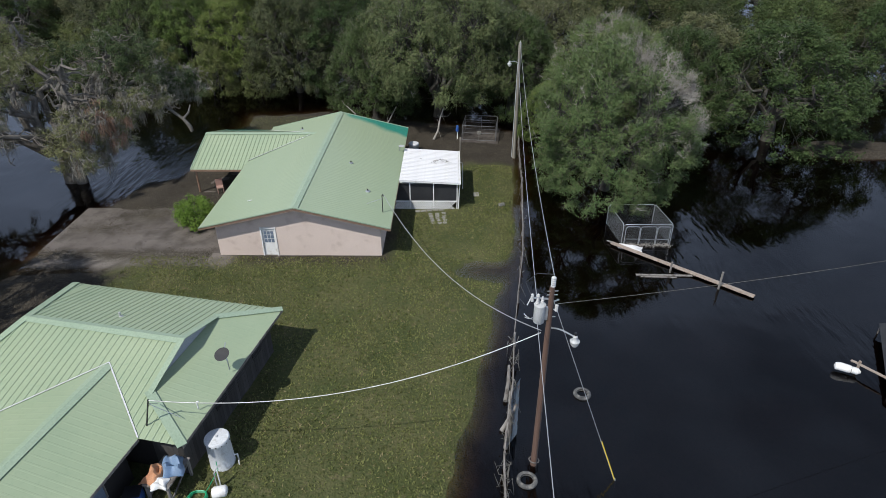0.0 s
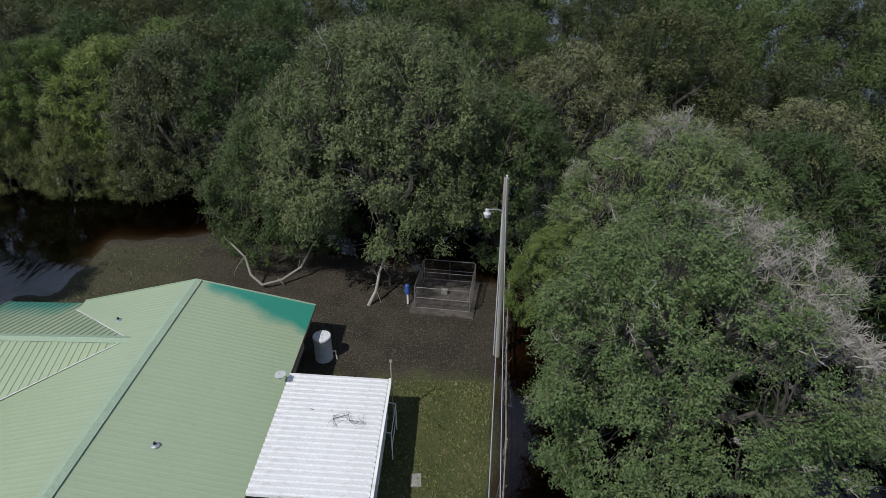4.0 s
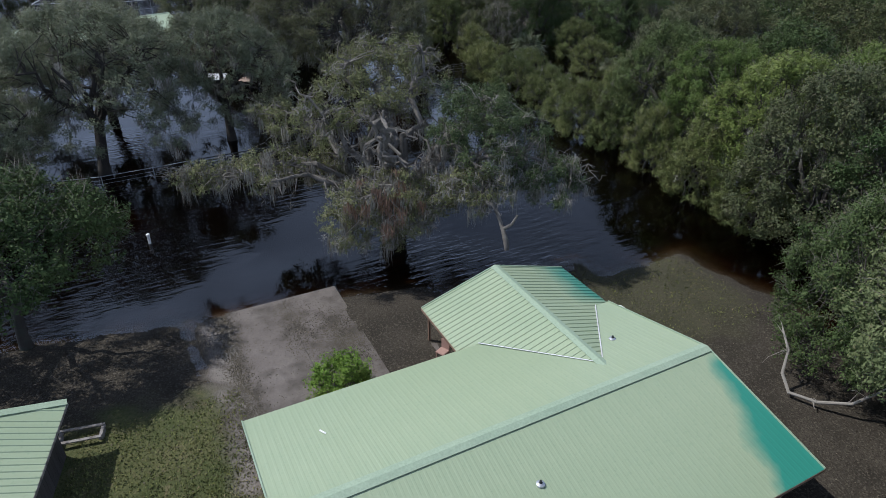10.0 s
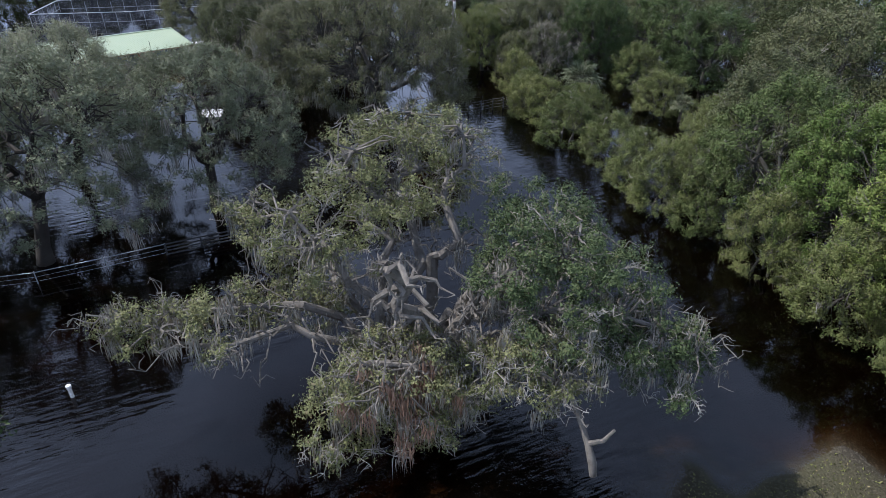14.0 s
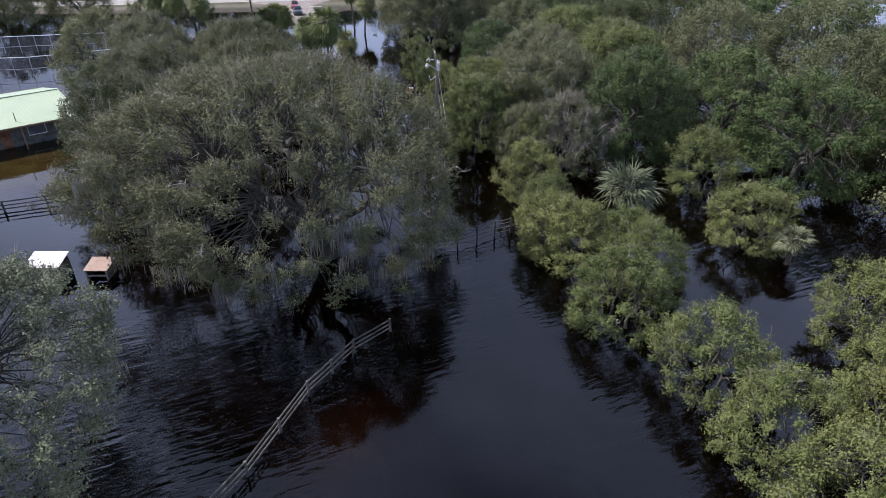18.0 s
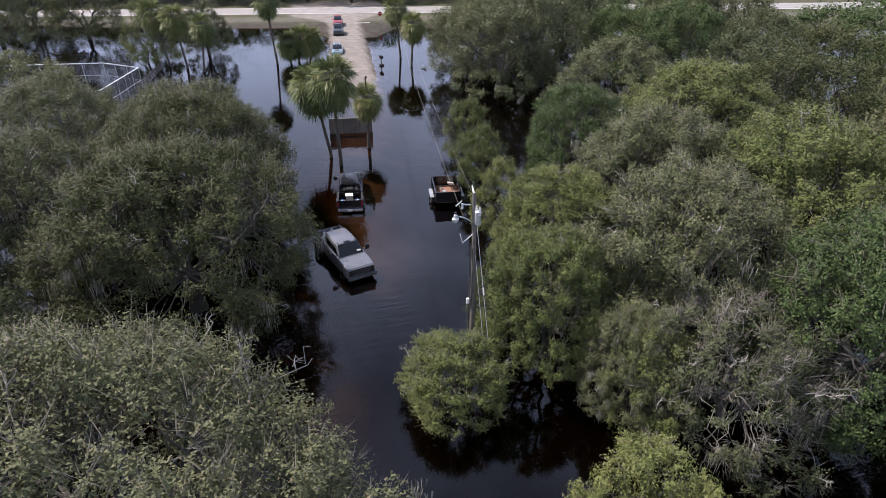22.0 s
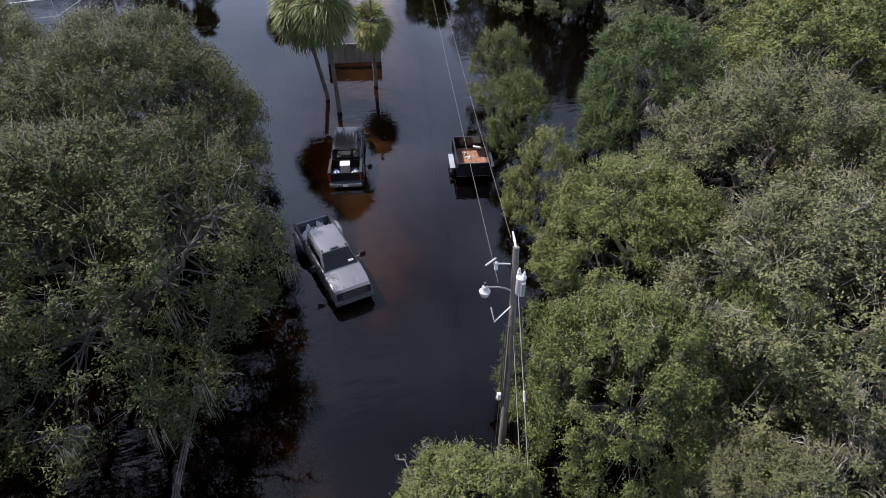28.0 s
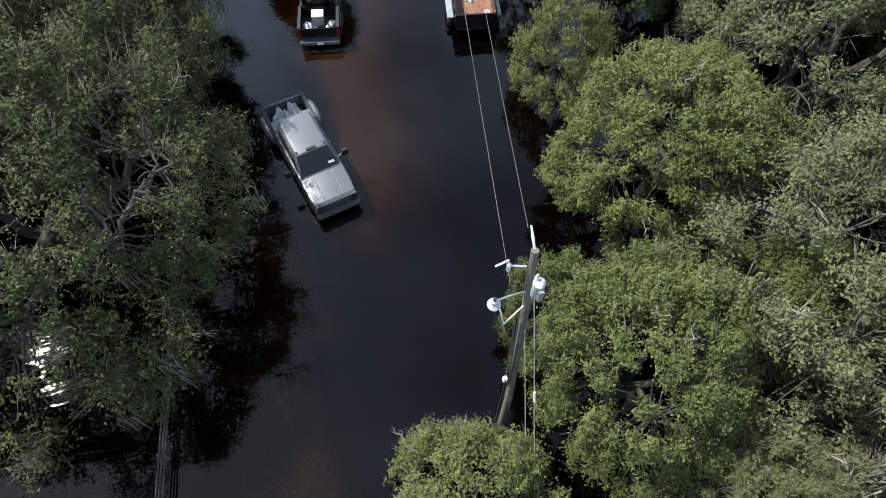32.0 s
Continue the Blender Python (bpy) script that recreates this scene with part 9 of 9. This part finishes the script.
wd.parent = plate_ob
wd.matrix_local = pose(0, -0.045, 2.05, 90, 0, 0)
mail = thing("mailbox", (-150.6, 82.2, 0), 0, "dark mailbox on a post in the flood", "mailbox")
part("post", Shape().box((0, 0, 0.3), (0.1, 0.1, 1.6)), M_BLACKBOARD, mail)
part("box", Shape().box((0, 0, 1.25), (0.9, 0.5, 0.4)), M_BLACK, mail, bevel=0.05)
part("flag", Shape().box((0.1, -0.27, 1.35), (0.2, 0.02, 0.1)), M_TAIL, mail)
part("footing", Shape().box((0, 0, 0.08), (0.8, 0.6, 0.3)), M_BLACKBOARD, mail)
lowwall = thing("timber_screen", (-121.5, 72.4, 0), math.degrees(math.atan2(4.4, 0.75)), "low brown timber screen standing in the flooded drive", "screen")
brown = surface("brown_boards", (0.12, 0.108, 0.094), (0.165, 0.15, 0.13), 0.85, 0, 1.5, 20, (0.1, 0.075, 0.06), 0.4, 0.3, (1, 1, 0.2), 0.08)
for i in range(16):
    part("board", Shape().box((-2.1 + 0.28 * i, 0, 0.79), (0.278, 0.03, 1.62)), brown, lowwall)
for x in (-2.2, 0, 2.2):
    part("post", Shape().box((x, -0.08, 0.5), (0.1, 0.1, 2.2)), brown, lowwall)
part("cap_rail", Shape().box((0, 0, 1.62), (4.5, 0.14, 0.04)), brown, lowwall)
sign = single("plastic_crate", Shape().box((0, 0, 0), (1.0, 0.3, 0.25)), M_WHITE, "white plastic crate caught in the bushes by the drive", "crate", bevel=0.02, at=(-147.0, 87.8, 0.2), rz=15)

# ---- leaf litter and grass tufts ----
def scatter_leaves():
    rng = np.random.default_rng(77)
    p = np.concatenate([np.stack([rng.uniform(-20, 8, 9000), rng.uniform(47, 64, 9000)], -1), np.stack([rng.uniform(-24, -12, 2500), rng.uniform(28, 42, 2500)], -1), np.stack([rng.uniform(-24, 6, 2500), rng.uniform(8, 50, 2500)], -1),
                        np.stack([rng.normal(-19.3, 1.5, 5000), rng.normal(38.0, 0.7, 5000)], -1), np.stack([rng.normal(-21.5, 1.6, 2000), rng.normal(36.0, 0.5, 2000)], -1), np.stack([rng.uniform(-24.6, -13, 7000), rng.normal(32.6, 0.35, 7000)], -1)])
    z = ground_height(p[:, 0], p[:, 1])
    z = np.where((np.abs(p[:, 0] + 18.5) < 5.7) & (np.abs(p[:, 1] - 35.9) < 3.1), 0.175 + 0.03 * (p[:, 0] > -18.5), z)
    keep = z > 0.0
    inside = (p[:, 0] > -13.2) & (p[:, 0] < -2.0) & (p[:, 1] > 32) & (p[:, 1] < 49.8)
    p, z = p[keep & ~inside], z[keep & ~inside]
    n = len(p)
    a = rng.uniform(0, 6.28, n)
    s = rng.uniform(0.02, 0.05, n)[:, None]
    u = np.stack([np.cos(a), np.sin(a), rng.uniform(-0.4, 0.4, n)], -1)
    w = np.stack([-np.sin(a), np.cos(a), rng.uniform(-0.4, 0.4, n)], -1)
    c = np.concatenate([p, z[:, None] + 0.02], -1)
    v = np.stack([c - u * s, c + w * s * 0.5, c + u * s, c - w * s * 0.5], 1).reshape(-1, 3)
    return tri_mesh("leaf_litter", v, np.arange(4 * n).reshape(-1, 4), M_LITTER)


def grass_tufts():
    rng = np.random.default_rng(78)
    p = np.concatenate([np.stack([rng.uniform(-18, 6, 110000), rng.uniform(4, 32.4, 110000)], -1), np.stack([rng.uniform(-1.8, 7, 26000), rng.uniform(32, 47, 26000)], -1), np.stack([rng.uniform(-19.5, -11, 2200), rng.uniform(51.5, 59.5, 2200)], -1)])
    z = ground_height(p[:, 0], p[:, 1])
    ok = (z > 0.03) & (wobble(p[:, 0], p[:, 1], 0.8, 2.2) > rng.uniform(-1.2, 0.4, len(p)))
    ok &= ~((p[:, 0] > -2.6) & (p[:, 0] < 2.2) & (p[:, 1] > 38.9) & (p[:, 1] < 44.7))
    lx, ly = p[:, 0] + 6.4, p[:, 1] - 23.9
    u, w_ = lx * c11 + ly * s11, -lx * s11 + ly * c11
    ok &= ~((u < -0.2) & (w_ < -0.2) & (w_ > -8.4)) & ~((u < -1.7) & (w_ < -8))
    p, z = p[ok], z[ok]
    n = len(p)
    a = rng.uniform(0, 6.28, n)
    h = rng.uniform(0.04, 0.11, n)
    side = np.stack([np.cos(a), np.sin(a), 0 * a], -1) * rng.uniform(0.02, 0.05, n)[:, None]
    lean = np.stack([rng.normal(0, 0.05, n), rng.normal(0, 0.05, n), h], -1)
    c = np.concatenate([p, z[:, None] + 0.0], -1)
    v = np.stack([c - side, c + side, c + lean], 1).reshape(-1, 3)
    return tri_mesh("grass", v, np.arange(3 * n).reshape(-1, 3), M_GRASS)


M_LITTER = leaf_material("fallen_leaves", (0.035, 0.030, 0.022), (0.105, 0.092, 0.070), (0.18, 0.155, 0.12), 0.08, 0.8)
M_GRASS = leaf_material("grass_blades", (0.075, 0.098, 0.028), (0.15, 0.168, 0.058), (0.22, 0.19, 0.1), 0.08, 0.7)
tagged(new("leaf_litter", scatter_leaves()), "scattered dry brown leaves on the ground", "leaf litter", kind="stuff")
tagged(new("grass", grass_tufts()), "rough tufts of green lawn grass", "grass", kind="stuff")


# ---- pale limbs that hang out of the trees, and the sawn stub ----
def bare_limb(pts, radii, seed, at, label, sprigs=10):
    r = np.random.default_rng(seed)
    s = Shape()
    pts = [np.array(p, float) for p in pts]
    s.tube([tuple(p) for p in pts], radii, 8)
    t = thing("hanging_limb", at, 0, label, "branch", "pale limbs hanging from the oaks")
    part("limb", s, M_DEADWOOD, t, smooth=True)
    tw2 = Shape()
    for _ in range(sprigs):
        i = r.integers(1, len(pts))
        q = pts[i - 1] + (pts[i] - pts[i - 1]) * r.random()
        limb(tw2, r, q, q + r.normal(size=3) * 0.45, 0.02, 0.006, 4, 3, 0.0, 0.5)
    tagged(part("twig", tw2, M_DEADWOOD, t), kind="stuff")


bare_limb([(0.9, 2.2, 2.4), (0.55, 1.1, 1.6), (0.4, 0.5, 0.8), (0, 0, 0.1)], [0.06, 0.07, 0.085, 0.11], 1, (0.1, 52.9, 0.1), "pale sawn limb hanging to the ground")
bare_limb([(-1.9, 1.1, 2.4), (-1.1, 0.7, 1.8), (-0.75, 0.2, 0.9), (-0.1, 0, 0.35), (0.9, 0.5, 0.4), (1.9, 1.2, 0.85), (2.6, 2.2, 2.0)], [0.04, 0.06, 0.075, 0.085, 0.08, 0.07, 0.05], 2, (-6.1, 54.4, 0.1), "pale crooked limb drooping from an oak")
